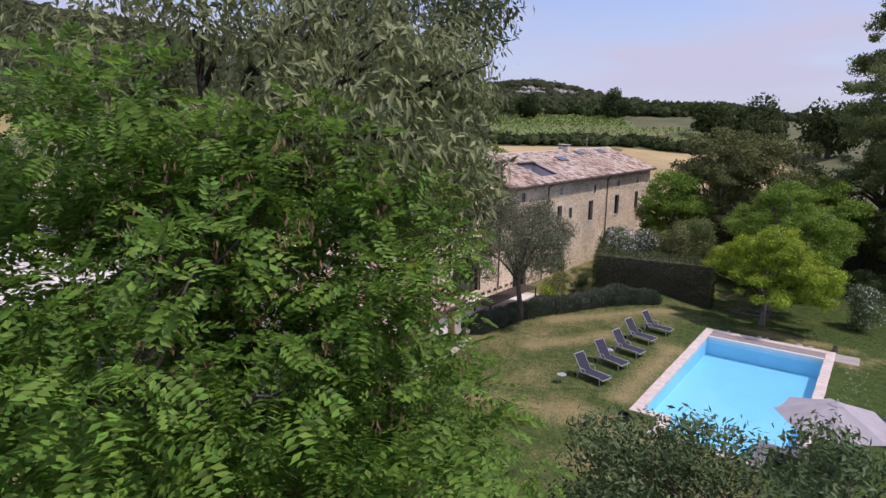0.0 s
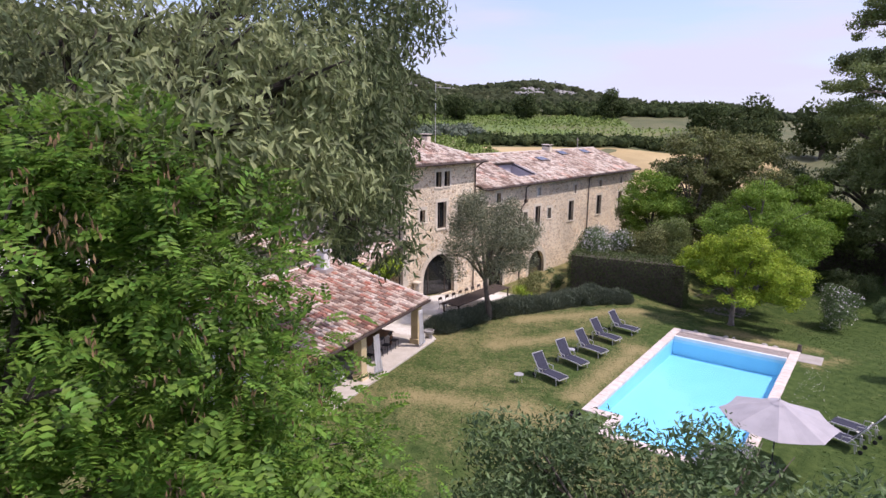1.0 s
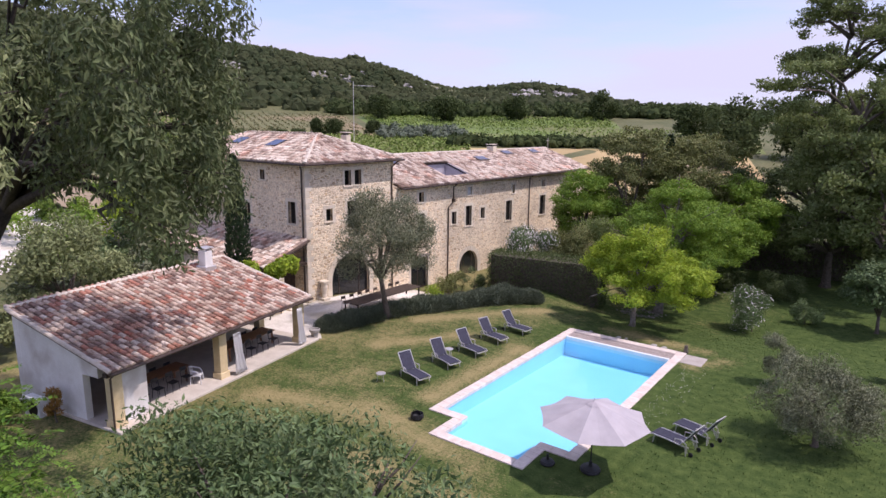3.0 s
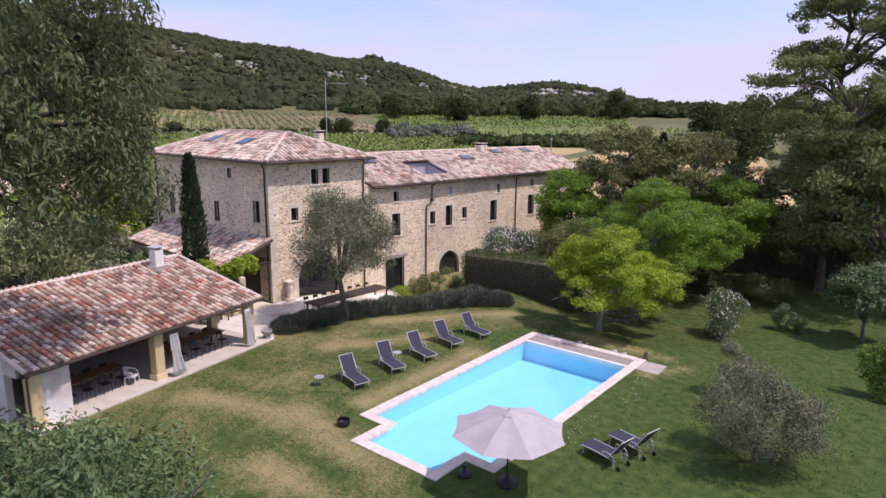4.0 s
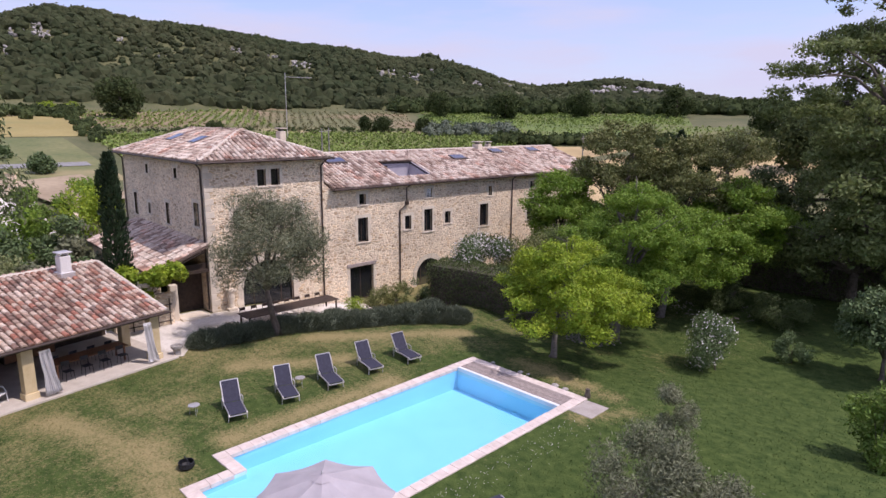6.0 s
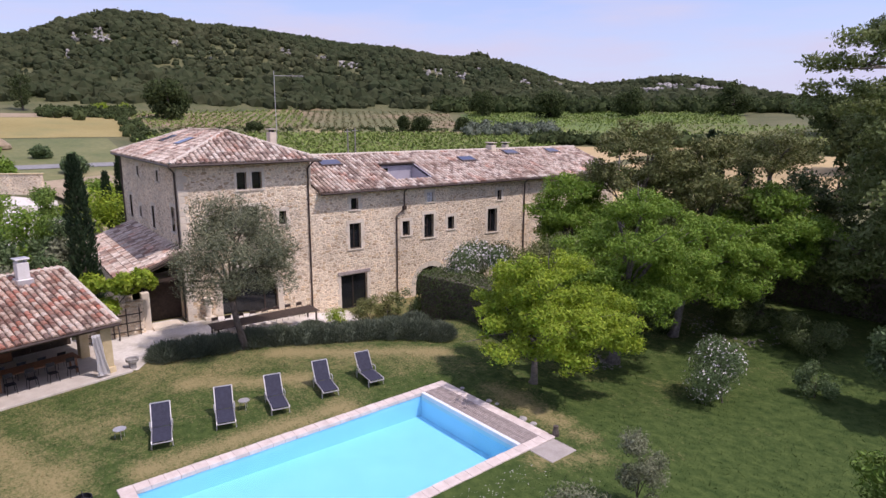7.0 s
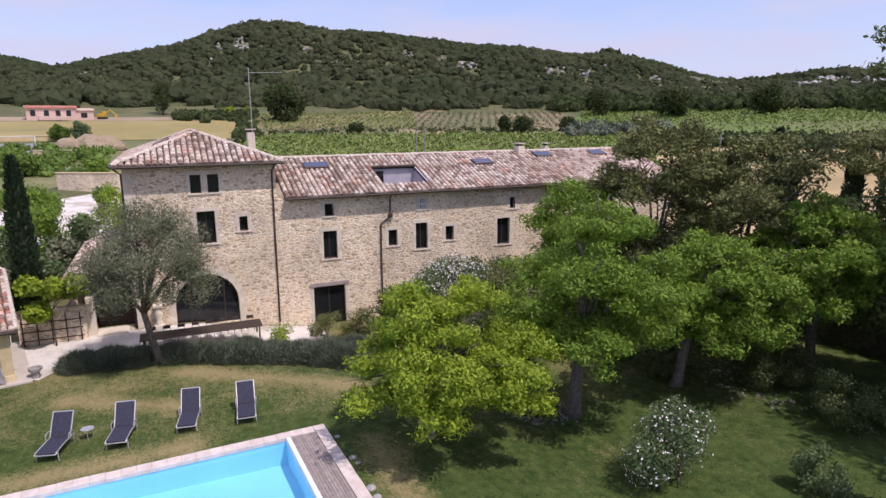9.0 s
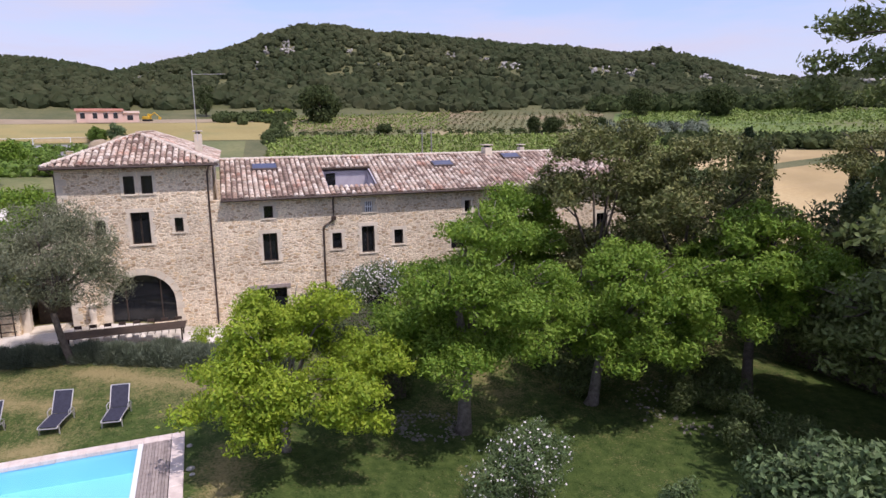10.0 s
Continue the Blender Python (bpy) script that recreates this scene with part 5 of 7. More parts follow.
def cypress(x, y, top, r, seed=1, n=5200, leaf=0.17):
    rng = np.random.default_rng(seed)
    z0 = ground_z(x, y) - 0.05
    h = top - z0
    root = thing("cypress", Matrix.Translation((x, y, z0)), "tall slim dark green cypress", "tree", "cypresses")
    part("trunk", tube([(0, 0, 0), (0, 0, h * 0.5), (0, 0, h * 0.93)], [r * 0.22, r * 0.14, 0.02], 7), M_BARK, root)
    t = rng.random(n) ** 0.9
    prof = np.minimum(1, (t / 0.12)) * np.sqrt(np.maximum(0, 1 - t ** 1.7)) * r
    a = rng.random(n) * 2 * np.pi
    rad = prof * (0.7 + 0.38 * rng.random(n)) * (1 + 0.12 * np.sin(a * 3 + t * 9))
    p = np.stack([rad * np.cos(a), rad * np.sin(a), t * h * 0.98 + 0.15], axis=1)
    out = np.stack([np.cos(a), np.sin(a), np.zeros(n)], axis=1)
    d = unit(out * 0.45 + rng.normal(size=(n, 3)) * 0.25 + np.array([0, 0, 1.0]))
    L = leaf * (0.7 + 0.8 * rng.random(n))
    v, f = leaf_quads(p, d, unit(out + rng.normal(size=(n, 3)) * 0.4), L * 1.5, L * 0.6)
    arrays("crown", v, f, L_CYPRESS, root)


# garden trees
def ring(x, y, z, away, r, n, turn=0.0, rise=0.0):
    """Lobes of a crown set in a ring round its middle."""
    return [((x + away * math.cos(turn + k * 2 * math.pi / n), y + away * math.sin(turn + k * 2 * math.pi / n), z + rise * math.sin(k * 2.3)), (r * (1 + 0.12 * math.sin(k * 5.1)), r, r * 0.68)) for k in range(n)]


tree("locust_tree", (-5.75, 43.0), 0, (-5.6, 43.4, 3.5), (4.2, 4.0, 2.6), 0, 0.8, 66000, 0.15, L_YELLOW, M_BARK_PALE, "round-headed young locust tree with yellow-green leaves on the lawn", trunk_r=0.17, seed=21, slim=0.46, limbs=12, pad=0.62,
     lobes=[((-5.9, 43.6, 4.7), (2.3, 2.2, 1.45)), ((-4.5, 42.4, 4.3), (1.5, 1.5, 1.1)), ((-2.9, 45.2, 2.15), (1.25, 1.25, 1.0)), ((-3.2, 41.6, 2.0), (1.2, 1.2, 0.9))] + ring(-5.6, 43.7, 2.9, 2.75, 1.4, 7, 0.3, 0.5))
tree("locust_tree", (-6.9, 50.7), 0, (-6.3, 51.3, 4.9), (3.6, 3.6, 3.6), 0, 1.0, 70000, 0.16, L_GREEN, M_BARK_PALE, "broad green locust tree with a thick split grey trunk", trunk_r=0.3, seed=22, slim=0.46, limbs=14, pad=0.68,
     lobes=[((-6.6, 51.6, 6.9), (2.1, 2.0, 1.6)), ((-4.8, 50.6, 5.8), (1.5, 1.5, 1.1)), ((-4.0, 49.3, 2.9), (1.5, 1.5, 1.1)), ((-6.2, 47.9, 3.1), (1.5, 1.5, 1.1))] + ring(-6.3, 51.2, 4.7, 2.5, 1.7, 7, 0.1, 0.8) + ring(-6.3, 51.0, 2.9, 2.1, 1.4, 5, 0.7, 0.4))
tree("locust_tree", (-7.5, 57.6), 0, (-6.2, 58.4, 4.0), (3.6, 3.5, 2.8), 0, 1.0, 52000, 0.19, L_GREEN, M_BARK_PALE, "spreading green locust tree shading the lawn", trunk_r=0.26, seed=23, slim=0.46, limbs=12, pad=0.68,
     lobes=[((-6.3, 58.8, 5.4), (2.0, 1.9, 1.3)), ((-4.4, 57.3, 2.5), (1.5, 1.5, 1.1)), ((-4.3, 59.4, 2.9), (1.4, 1.4, 1.1))] + ring(-6.2, 58.4, 3.8, 2.3, 1.6, 7, 0.5, 0.7) + ring(-6.0, 58.4, 2.1, 1.9, 1.3, 5, 0.2, 0.3))
tree("locust_tree", (-5.8, 65.4), 0, (-5.5, 65.0, 5.0), (3.6, 3.6, 3.0), 0, 1.0, 46000, 0.21, L_GREEN, M_BARK, "spreading green locust tree beside a dark planting bed", trunk_r=0.26, seed=24, slim=0.46, limbs=12, pad=0.72,
     lobes=[((-5.6, 65.2, 6.6), (2.2, 2.1, 1.5)), ((-3.6, 66.8, 4.6), (1.8, 1.8, 1.2)), ((-3.2, 64.0, 3.3), (1.6, 1.6, 1.1))] + ring(-5.5, 65.0, 4.5, 2.5, 1.7, 7, 0.2, 0.7))
tree("ash_tree", (-16.9, 58.0), 0, (-16.9, 57.9, 5.3), (2.9, 2.8, 3.2), 0, 0.9, 30000, 0.2, L_GREEN, M_BARK, "small rounded green tree near the house wall", trunk_r=0.2, seed=25, limbs=10, pad=0.7, dense=2.2,
     lobes=[((-16.9, 57.9, 6.6), (2.1, 2.0, 1.7)), ((-16.8, 58.0, 3.4), (2.4, 2.4, 1.9))] + ring(-16.9, 57.9, 5.0, 1.7, 1.4, 5, 0.4, 0.8))
tree("oak_tree", (-14.2, 61.8), 0, (-14.2, 62.2, 7.4), (4.0, 4.0, 5.4), 80, 0.95, 42000, 0.215, L_BROWN, M_BARK, "tall bronze-green oak with an open crown", trunk_r=0.2, seed=26, split=0.1, limbs=9, low=-1.1, tuft=6, tuft_size=0.62, extra=[((-14.0, 61.6, 2.6), (3.0, 3.0, 2.4)), ((-15.6, 63.2, 4.6), (2.4, 2.4, 2.0))])
tree("oak_tree", (-10.6, 65.2), 0, (-10.0, 65.2, 6.8), (4.9, 4.4, 5.4), 90, 1.0, 44000, 0.225, L_BROWN, M_BARK, "broad bronze-green oak with bare inner limbs", trunk_r=0.22, seed=27, split=0.1, limbs=9, low=-1.1, tuft=6, tuft_size=0.62, extra=[((-10.4, 64.6, 2.4), (3.4, 3.2, 2.4)), ((-12.4, 66.4, 4.4), (2.6, 2.6, 2.0))])
tree("walnut_tree", (1.4, 68.4), 0, (1.6, 68.8, 7.0), (5.0, 4.6, 7.0), 0, 1.2, 60000, 0.28, L_MID, M_BARK, "tall dark green tree with a ragged layered crown", trunk_r=0.36, seed=28, split=0.05, limbs=30, slim=0.45, pad=0.95, dense=1.3, leader=(2.4, 69.4, 13.5),
     lobes=[((1.2, 68.2, 3.2), (4.8, 4.2, 3.2)), ((2.2, 69.2, 8.0), (4.4, 4.2, 3.2)), ((2.2, 69.2, 10.8), (3.4, 3.4, 2.0)), ((3.0, 69.6, 13.4), (3.4, 3.4, 2.4)), ((-2.4, 66.6, 1.8), (2.2, 2.0, 1.5))]
     + [((x, y, z), (a, b, 0.5)) for x, y, z, a, b in ((-4.4, 67.6, 15.8, 1.9, 1.3), (-3.4, 67.2, 14.2, 1.7, 1.2), (-2.4, 67.6, 17.2, 1.7, 1.3), (-5.0, 67.4, 13.2, 1.1, 0.9), (-2.0, 69.4, 13.0, 1.4, 1.2))])
tree("poplar_tree", (-2.0, 80.0), 0, (-1.8, 79.8, 14.0), (5.0, 4.8, 13.0), 0, 1.3, 54000, 0.34, L_MID, M_BARK, "very tall dark green tree rising over the garden's end", trunk_r=0.45, seed=281, split=0.05, limbs=34, slim=0.45, pad=1.1, dense=1.3, leader=(-0.2, 80.6, 27.0),
     lobes=[((-2.0, 79.6, 6.5), (4.8, 4.4, 4.0)), ((-2.0, 79.6, 12.5), (4.8, 4.4, 3.6)), ((-2.6, 79.4, 17.6), (4.3, 4.2, 3.2)), ((-1.6, 80.0, 22.6), (3.6, 3.6, 3.2)), ((0.6, 81.0, 27.2), (3.0, 3.0, 2.6)), ((3.4, 80.0, 20.0), (3.4, 3.4, 3.6))])
tree("oak_tree", (-7.4, 77.0), 0, (-7.4, 77.0, 3.8), (5.0, 4.6, 4.8), 60, 1.15, 14000, 0.32, L_DARK, M_BARK, "dense dark oak closing the end of the garden", trunk_r=0.3, seed=581, low=-1.0)
tree("oak_tree", (5.0, 74.5), 0, (5.0, 74.5, 3.6), (4.8, 4.4, 4.8), 60, 1.15, 12000, 0.32, L_DARK, M_BARK, "dense dark oak closing the end of the garden", trunk_r=0.3, seed=582, low=-1.0)
tree("poplar_tree", (6.2, 65.5), 0, (6.2, 66.0, 7.0), (5.2, 5.2, 6.8), 90, 1.25, 18000, 0.36, L_MID, M_BARK, "tall dense dark green tree closing the garden", trunk_r=0.4, seed=29, low=-1.1, split=0.05, limbs=14, tuft=6, flat=0.9, tuft_size=0.4)
tree("poplar_tree", (6.5, 78.0), 0, (6.5, 78.0, 12.0), (6.4, 6.4, 11.5), 80, 1.5, 14000, 0.46, L_DARK, M_BARK, "tall dark green tree behind the garden", trunk_r=0.45, seed=30, low=-1.1, split=0.05, limbs=16, tuft=5)
tree("apple_tree", (6.3, 56.2), 0, (6.3, 56.2, 1.5), (2.1, 2.1, 2.2), 30, 0.75, 12000, 0.22, L_BUSH, M_BARK, "small dark green fruit tree on the lawn", trunk_r=0.12, seed=31)
tree("olive_tree", (-18.2, 33.3), 0, (-18.3, 33.15, 5.2), (3.2, 3.2, 3.2), 84, 0.72, 46000, 0.15, L_OLIVE, M_BARK, "grey-green olive tree with a leaning trunk on the terrace", trunk_r=0.19, lean=(0.0, -1.0), slim=0.26, seed=32, flat=0.9, limbs=12)
tree("olive_tree", (6.2, 32.6), 0, (6.2, 32.6, 1.9), (2.3, 2.3, 1.6), 60, 0.55, 30000, 0.12, L_OLIVE, M_BARK, "low bushy grey-green olive tree on the lawn", trunk_r=0.12, slim=0.26, seed=33, flat=0.9, low=-0.9)
bush("olive_bush", 3.6, 38.3, (0.75, 0.75, 1.3), 4500, 0.12, L_OLIVE, "slim young olive bush on the lawn", seed=34, slim=0.26)
bush("oleander", -0.35, 50.75, (1.65, 1.65, 1.62), 9000, 0.17, L_BUSH, "rounded oleander bush covered in white flowers", seed=35, flowers=700, slim=0.25, flower_size=0.085, group="oleanders")
bush("shrub", 2.1, 55.2, (0.85, 0.85, 0.9), 3000, 0.14, L_BUSH, "small dark shrub on the lawn", seed=36)
bush("oleander", -17.6, 49.6, (2.4, 2.0, 3.0), 19000, 0.18, L_BUSH, "large oleander with white flowers behind the clipped hedge", seed=37, flowers=2600, slim=0.25, flower_size=0.11, group="oleanders")
bush("shrub", -15.2, 51.6, (1.9, 1.8, 2.8), 8000, 0.18, L_BROWN, "dense bronze shrub beside the wall oleander", seed=381)
bush("shrub", -13.6, 53.6, (2.3, 2.4, 2.4), 9000, 0.2, L_MID, "broad green shrub under the garden trees", seed=382)
bush("shrub", -20.6, 53.4, (1.6, 2.2, 2.3), 8000, 0.18, L_DARK, "dark green climber against the house wall", seed=383)
bush("shrub", -20.4, 59.6, (2.0, 2.6, 3.2), 11000, 0.18, L_BROWN, "tall wall shrub with bronze leaves", seed=38)
bush("loquat_bush", 8.8, 44.6, (1.15, 1.15, 1.45), 3000, 0.22, L_VINE, "loquat bush with large yellow-green leaves", seed=39)
bush("shrub", -1.0, 61.7, (2.2, 1.9, 1.1), 9000, 0.14, L_DARK, "rounded dark clipped shrub under the trees", seed=40, n_clumps=22)
bush("shrub", -5.7, 62.4, (2.1, 2.1, 1.2), 10000, 0.14, L_DARK, "large domed dark shrub in a stone-edged bed", seed=42, n_clumps=24)
bush("shrub", -9.5, 57.0, (2.2, 2.2, 1.8), 5000, 0.2, L_DARK, "dark green shrub under the trees", seed=41)
cypress(-24.9, 26.85, 10.33, 0.75, 1)
cypress(-49.9, 33.4, 9.2, 0.55, 2, 3000, 0.16)
cypress(-49.0, 32.0, 7.6, 0.5, 3, 2600, 0.16)
cypress(-52.0, 35.5, 9.4, 0.6, 4, 3000, 0.16)
cypress(-15.3, 75.5, 9.9, 0.42, 7, 3000, 0.17)
cypress(-21.5, 92.0, 9.0, 0.9, 5, 2200, 0.3)
cypress(-15.1, 73.4, 11.4, 0.9, 6, 4200, 0.2)

# trees beside the camera's way
tree("false_acacia", (-6.0, 2.6), 0, (-5.3, 3.0, 9.2), (3.2, 3.1, 3.9), 80, 0.66, 12500, 0.36, L_LOCUST, M_BARK, "false acacia with feathery bright green leaves and brown pods", trunk_r=0.2, flat=0.8, seed=51, frond=True, limbs=14, split=0.1,
     extra=[((-3.7, 5.8, 6.6), (1.25, 1.2, 1.2)), ((-4.0, 7.2, 5.2), (1.5, 1.4, 1.3)), ((-4.8, 7.8, 6.8), (1.4, 1.4, 1.3)), ((-4.4, 8.0, 5.6), (1.5, 1.5, 1.3)), ((-5.3, 7.4, 8.4), (1.2, 1.2, 1.2)), ((-2.5, 4.6, 7.2), (1.3, 1.3, 1.3)), ((-5.4, 6.5, 7.4), (1.6, 1.6, 1.5)), ((-3.4, 4.6, 11.0), (1.0, 1.0, 1.0)), ((-2.4, 4.4, 9.3), (1.1, 1.1, 1.2)), ((-2.8, 4.5, 8.2), (1.1, 1.1, 1.0)), ((-4.4, 4.6, 12.2), (1.1, 1.1, 0.8)), ((-3.6, 5.3, 10.9), (1.0, 1.0, 1.2)), ((-3.6, 5.3, 9.0), (1.0, 1.0, 1.1)), ((-6.6, 2.4, 12.4), (1.5, 1.5, 1.1)), ((-6.6, 1.6, 10.8), (1.6, 1.6, 1.5)), ((-6.2, 1.2, 8.6), (1.6, 1.6, 1.5))])
# hanging seed pods of the false acacia
rng = np.random.default_rng(58)
pp, _ = scatter_in([(np.array((-4.4, 3.8, 9.2)), np.array((3.0, 3.0, 3.6)))], 300, rng, 0.6)
pp = np.repeat(pp, 7, axis=0) + rng.normal(size=(2100, 3)) * 0.07
v, f = leaf_quads(pp, unit(rng.normal(size=(2100, 3)) * 0.25 + np.array([0, 0, -1.0])), unit(rng.normal(size=(2100, 3))), 0.11 * np.ones(2100), 0.03 * np.ones(2100))
pods = arrays("seed_pod", v - np.array((-6.0, 2.6, ground_z(-6.0, 2.6) - 0.05)), f, L_POD, bpy.data.objects["false_acacia"], "dry brown hanging seed pods")
tagged(pods, kind="stuff")
tree("almond_tree", (-9.6, 5.4), 0, (-7.6, 7.3, 12.4), (4.6, 3.5, 3.0), 66, 0.62, 27000, 0.2, L_GREY, M_BARK_DARK, "old tree with drooping narrow grey-green leaves", trunk_r=0.34, droop=0.45, slim=0.3, seed=52, limbs=24, flat=1.0, split=0.3,
     extra=[((-4.2, 5.6, 12.6), (1.0, 1.0, 0.9)), ((-5.0, 7.6, 11.4), (1.2, 1.2, 1.2)), ((-5.6, 8.6, 13.6), (1.3, 1.2, 1.2)), ((-10.0, 4.4, 13.6), (1.8, 1.8, 1.6)), ((-8.8, 5.6, 15.2), (1.6, 1.6, 1.2)), ((-11.5, 5.0, 11.6), (1.8, 1.8, 1.8))])
tree("almond_tree", (-21.6, 9.2), 0, (-14.9, 16.0, 13.2), (5.3, 4.5, 5.3), 92, 0.8, 40000, 0.27, L_ALMOND, M_BARK_DARK, "tall old tree with drooping grey-green leaves and dark limbs", trunk_r=0.42, droop=0.45, slim=0.3, seed=53, limbs=26, flat=1.1, split=0.55,
     extra=[((-15.6, 20.0, 12.4), (1.4, 1.3, 1.6)), ((-15.8, 20.4, 9.6), (1.4, 1.4, 1.6)), ((-14.6, 19.0, 9.8), (1.3, 1.3, 1.6)), ((-14.8, 17.6, 8.6), (1.4, 1.4, 1.5)), ((-12.6, 16.0, 10.0), (1.4, 1.4, 1.8)), ((-15.5, 18.8, 10.5), (1.6, 1.6, 2.0)), ((-8.8, 13.4, 11.6), (1.3, 1.2, 1.9)), ((-9.2, 13.2, 14.0), (1.6, 1.5, 1.8)), ((-9.6, 14.8, 9.2), (1.2, 1.2, 1.3)), ((-10.5, 14.0, 12.5), (1.6, 1.5, 2.0)), ((-9.4, 14.6, 16.4), (1.8, 1.6, 1.6)), ((-11.6, 18.4, 16.2), (1.4, 1.3, 1.3))])
tree("laurel_tree", (0.6, 11.2), 0, (1.2, 11.5, 3.9), (6.3, 2.9, 3.35), 120, 0.8, 54000, 0.155, L_BUSH, M_BARK, "wide leafy tree with blue-green pointed leaves", trunk_r=0.2, slim=0.36, seed=54, flat=0.8, upright=0.5, limbs=10,
     extra=[((-2.6, 12.4, 5.5), (1.4, 1.2, 0.7)), ((-1.2, 12.6, 5.7), (1.3, 1.2, 0.8)), ((2.8, 13.0, 5.5), (1.2, 1.0, 0.6))])
tree("laurel_tree", (-31.0, 19.0), 0, (-31.0, 19.0, 3.6), (3.6, 3.6, 3.2), 50, 0.9, 9000, 0.28, L_GREY, M_BARK, "rounded grey-green tree behind the pool house", trunk_r=0.2, slim=0.4, seed=55, limbs=8)
tree("oak_tree", (-17.5, 71.5), 0, (-17.5, 71.5, 5.0), (4.5, 4.5, 4.4), 60, 1.0, 12000, 0.28, L_DARK, M_BARK, "dense dark oak behind the garden trees", trunk_r=0.3, seed=56, low=-1.0)
tree("oak_tree", (-9.0, 73.5), 0, (-9.0, 73.5, 3.4), (4.8, 4.8, 3.2), 60, 1.1, 12000, 0.3, L_BROWN, M_BARK, "dense bronze-green oak behind the garden trees", trunk_r=0.3, seed=57, low=-1.0)
tree("pine_tree", (-17.6, 89.8), 0, (-17.6, 89.8, 8.8), (4.2, 4.2, 2.8), 0, 1.0, 14000, 0.26, L_BROWN, M_BARK, "round-topped olive-green tree beyond the garden", trunk_r=0.3, seed=58, limbs=12, pad=1.0, dense=1.5, lobes=[((-17.6, 89.8, 9.6), (3.6, 3.6, 1.8))] + ring(-17.6, 89.8, 8.0, 2.6, 1.9, 6, 0.2, 0.4))

# ---- clipped hedge, lavender, wall plants ----


def hedge(a, b, thick, height, mat, label, leaf=0.13, density=190, seed=1):
    a, b = Vector((a[0], a[1], 0)), Vector((b[0], b[1], 0))
    d = (b - a).normalized()
    s = Vector((-d.y, d.x, 0))
    L = (b - a).length
    z0 = min(ground_z(a.x, a.y), ground_z(b.x, b.y)) - 0.1
    m = Matrix(((d.x, s.x, 0, a.x), (d.y, s.y, 0, a.y), (0, 0, 1, z0), (0, 0, 0, 1)))
    root = thing("hedge", m, label, "hedge")
    part("core", box(0.15, L - 0.15, -thick / 2 + 0.15, thick / 2 - 0.15, 0, height - 0.15), M_BARK, root)
    rng = np.random.default_rng(seed)
    P, O = [], []
    for area, make in ((L * height, lambda n, q: np.stack([rng.random(n) * L, np.full(n, -thick / 2), rng.random(n) * height], 1)), (L * height, lambda n, q: np.stack([rng.random(n) * L, np.full(n, thick / 2), rng.random(n) * height], 1)),
                       (thick * height, lambda n, q: np.stack([np.zeros(n), (rng.random(n) - 0.5) * thick, rng.random(n) * height], 1)), (thick * height, lambda n, q: np.stack([np.full(n, L), (rng.random(n) - 0.5) * thick, rng.random(n) * height], 1)),
                       (L * thick, lambda n, q: np.stack([rng.random(n) * L, (rng.random(n) - 0.5) * thick, np.full(n, height)], 1))):
        p = make(int(area * density), 0)
        P.append(p)
        c = p - np.array([L / 2, 0, height / 2])
        O.append(unit(c * np.array([2 / L, 2 / thick, 2 / height]) ** 5 + c * 0.05))
    P, O = np.concatenate(P), np.concatenate(O)
    n = len(P)
    P = P + rng.normal(size=(n, 3)) * 0.07
    v, f = leaf_quads(P, unit(O + rng.normal(size=(n, 3)) * 0.7), unit(O + rng.normal(size=(n, 3)) * 0.6), leaf * (0.7 + 0.6 * rng.random(n)), leaf * 0.55 * np.ones(n))
    arrays("foliage", v, f, mat, root)


hedge((-18.9, 46.3), (-10.3, 48.2), 2.3, 3.75, L_DARK, "long clipped dark green hedge behind the lawn", seed=3)


hedge((-9.0, 71.8), (10.0, 73.4), 2.0, 3.2, L_DARK, "tall dark hedge closing the end of the garden", seed=4, density=110, leaf=0.18)


def lavender(x, y, r, h, seed):
    rng = np.random.default_rng(seed)
    root = thing("lavender_bush", Matrix.Translation((x, y, ground_z(x, y) - 0.02)), "dense mound of grey-green lavender at the lawn's edge", "lavender", "lavender border")
    n = 4200
    a, t = rng.random(n) * 2 * np.pi, np.arccos(rng.random(n) * 0.98)
    out = np.stack([np.sin(t) * np.cos(a), np.sin(t) * np.sin(a), np.cos(t)], 1)
    p = out * np.array([r, r, h * 0.72]) * (0.62 + 0.3 * rng.random(n))[:, None]
    d = unit(out + rng.normal(size=(n, 3)) * 0.3 + np.array([0, 0, 0.45]))
    v, f = leaf_quads(p, d, unit(rng.normal(size=(n, 3)) + out), 0.30 * (0.6 + 0.7 * rng.random(n)), 0.032 * np.ones(n))
    arrays("foliage", v, f, L_LAVENDER, root)
    bm = bmesh.new()
    bmesh.ops.create_icosphere(bm, subdivisions=2, radius=1)
    for q in bm.verts:
        q.co = Vector((q.co.x * r * 0.72, q.co.y * r * 0.72, max(0, q.co.z) * h * 0.6)) * (1 + 0.1 * noise.noise(q.co * 2.0))
    part("core", bm, L_LAVENDER, root)
    return root


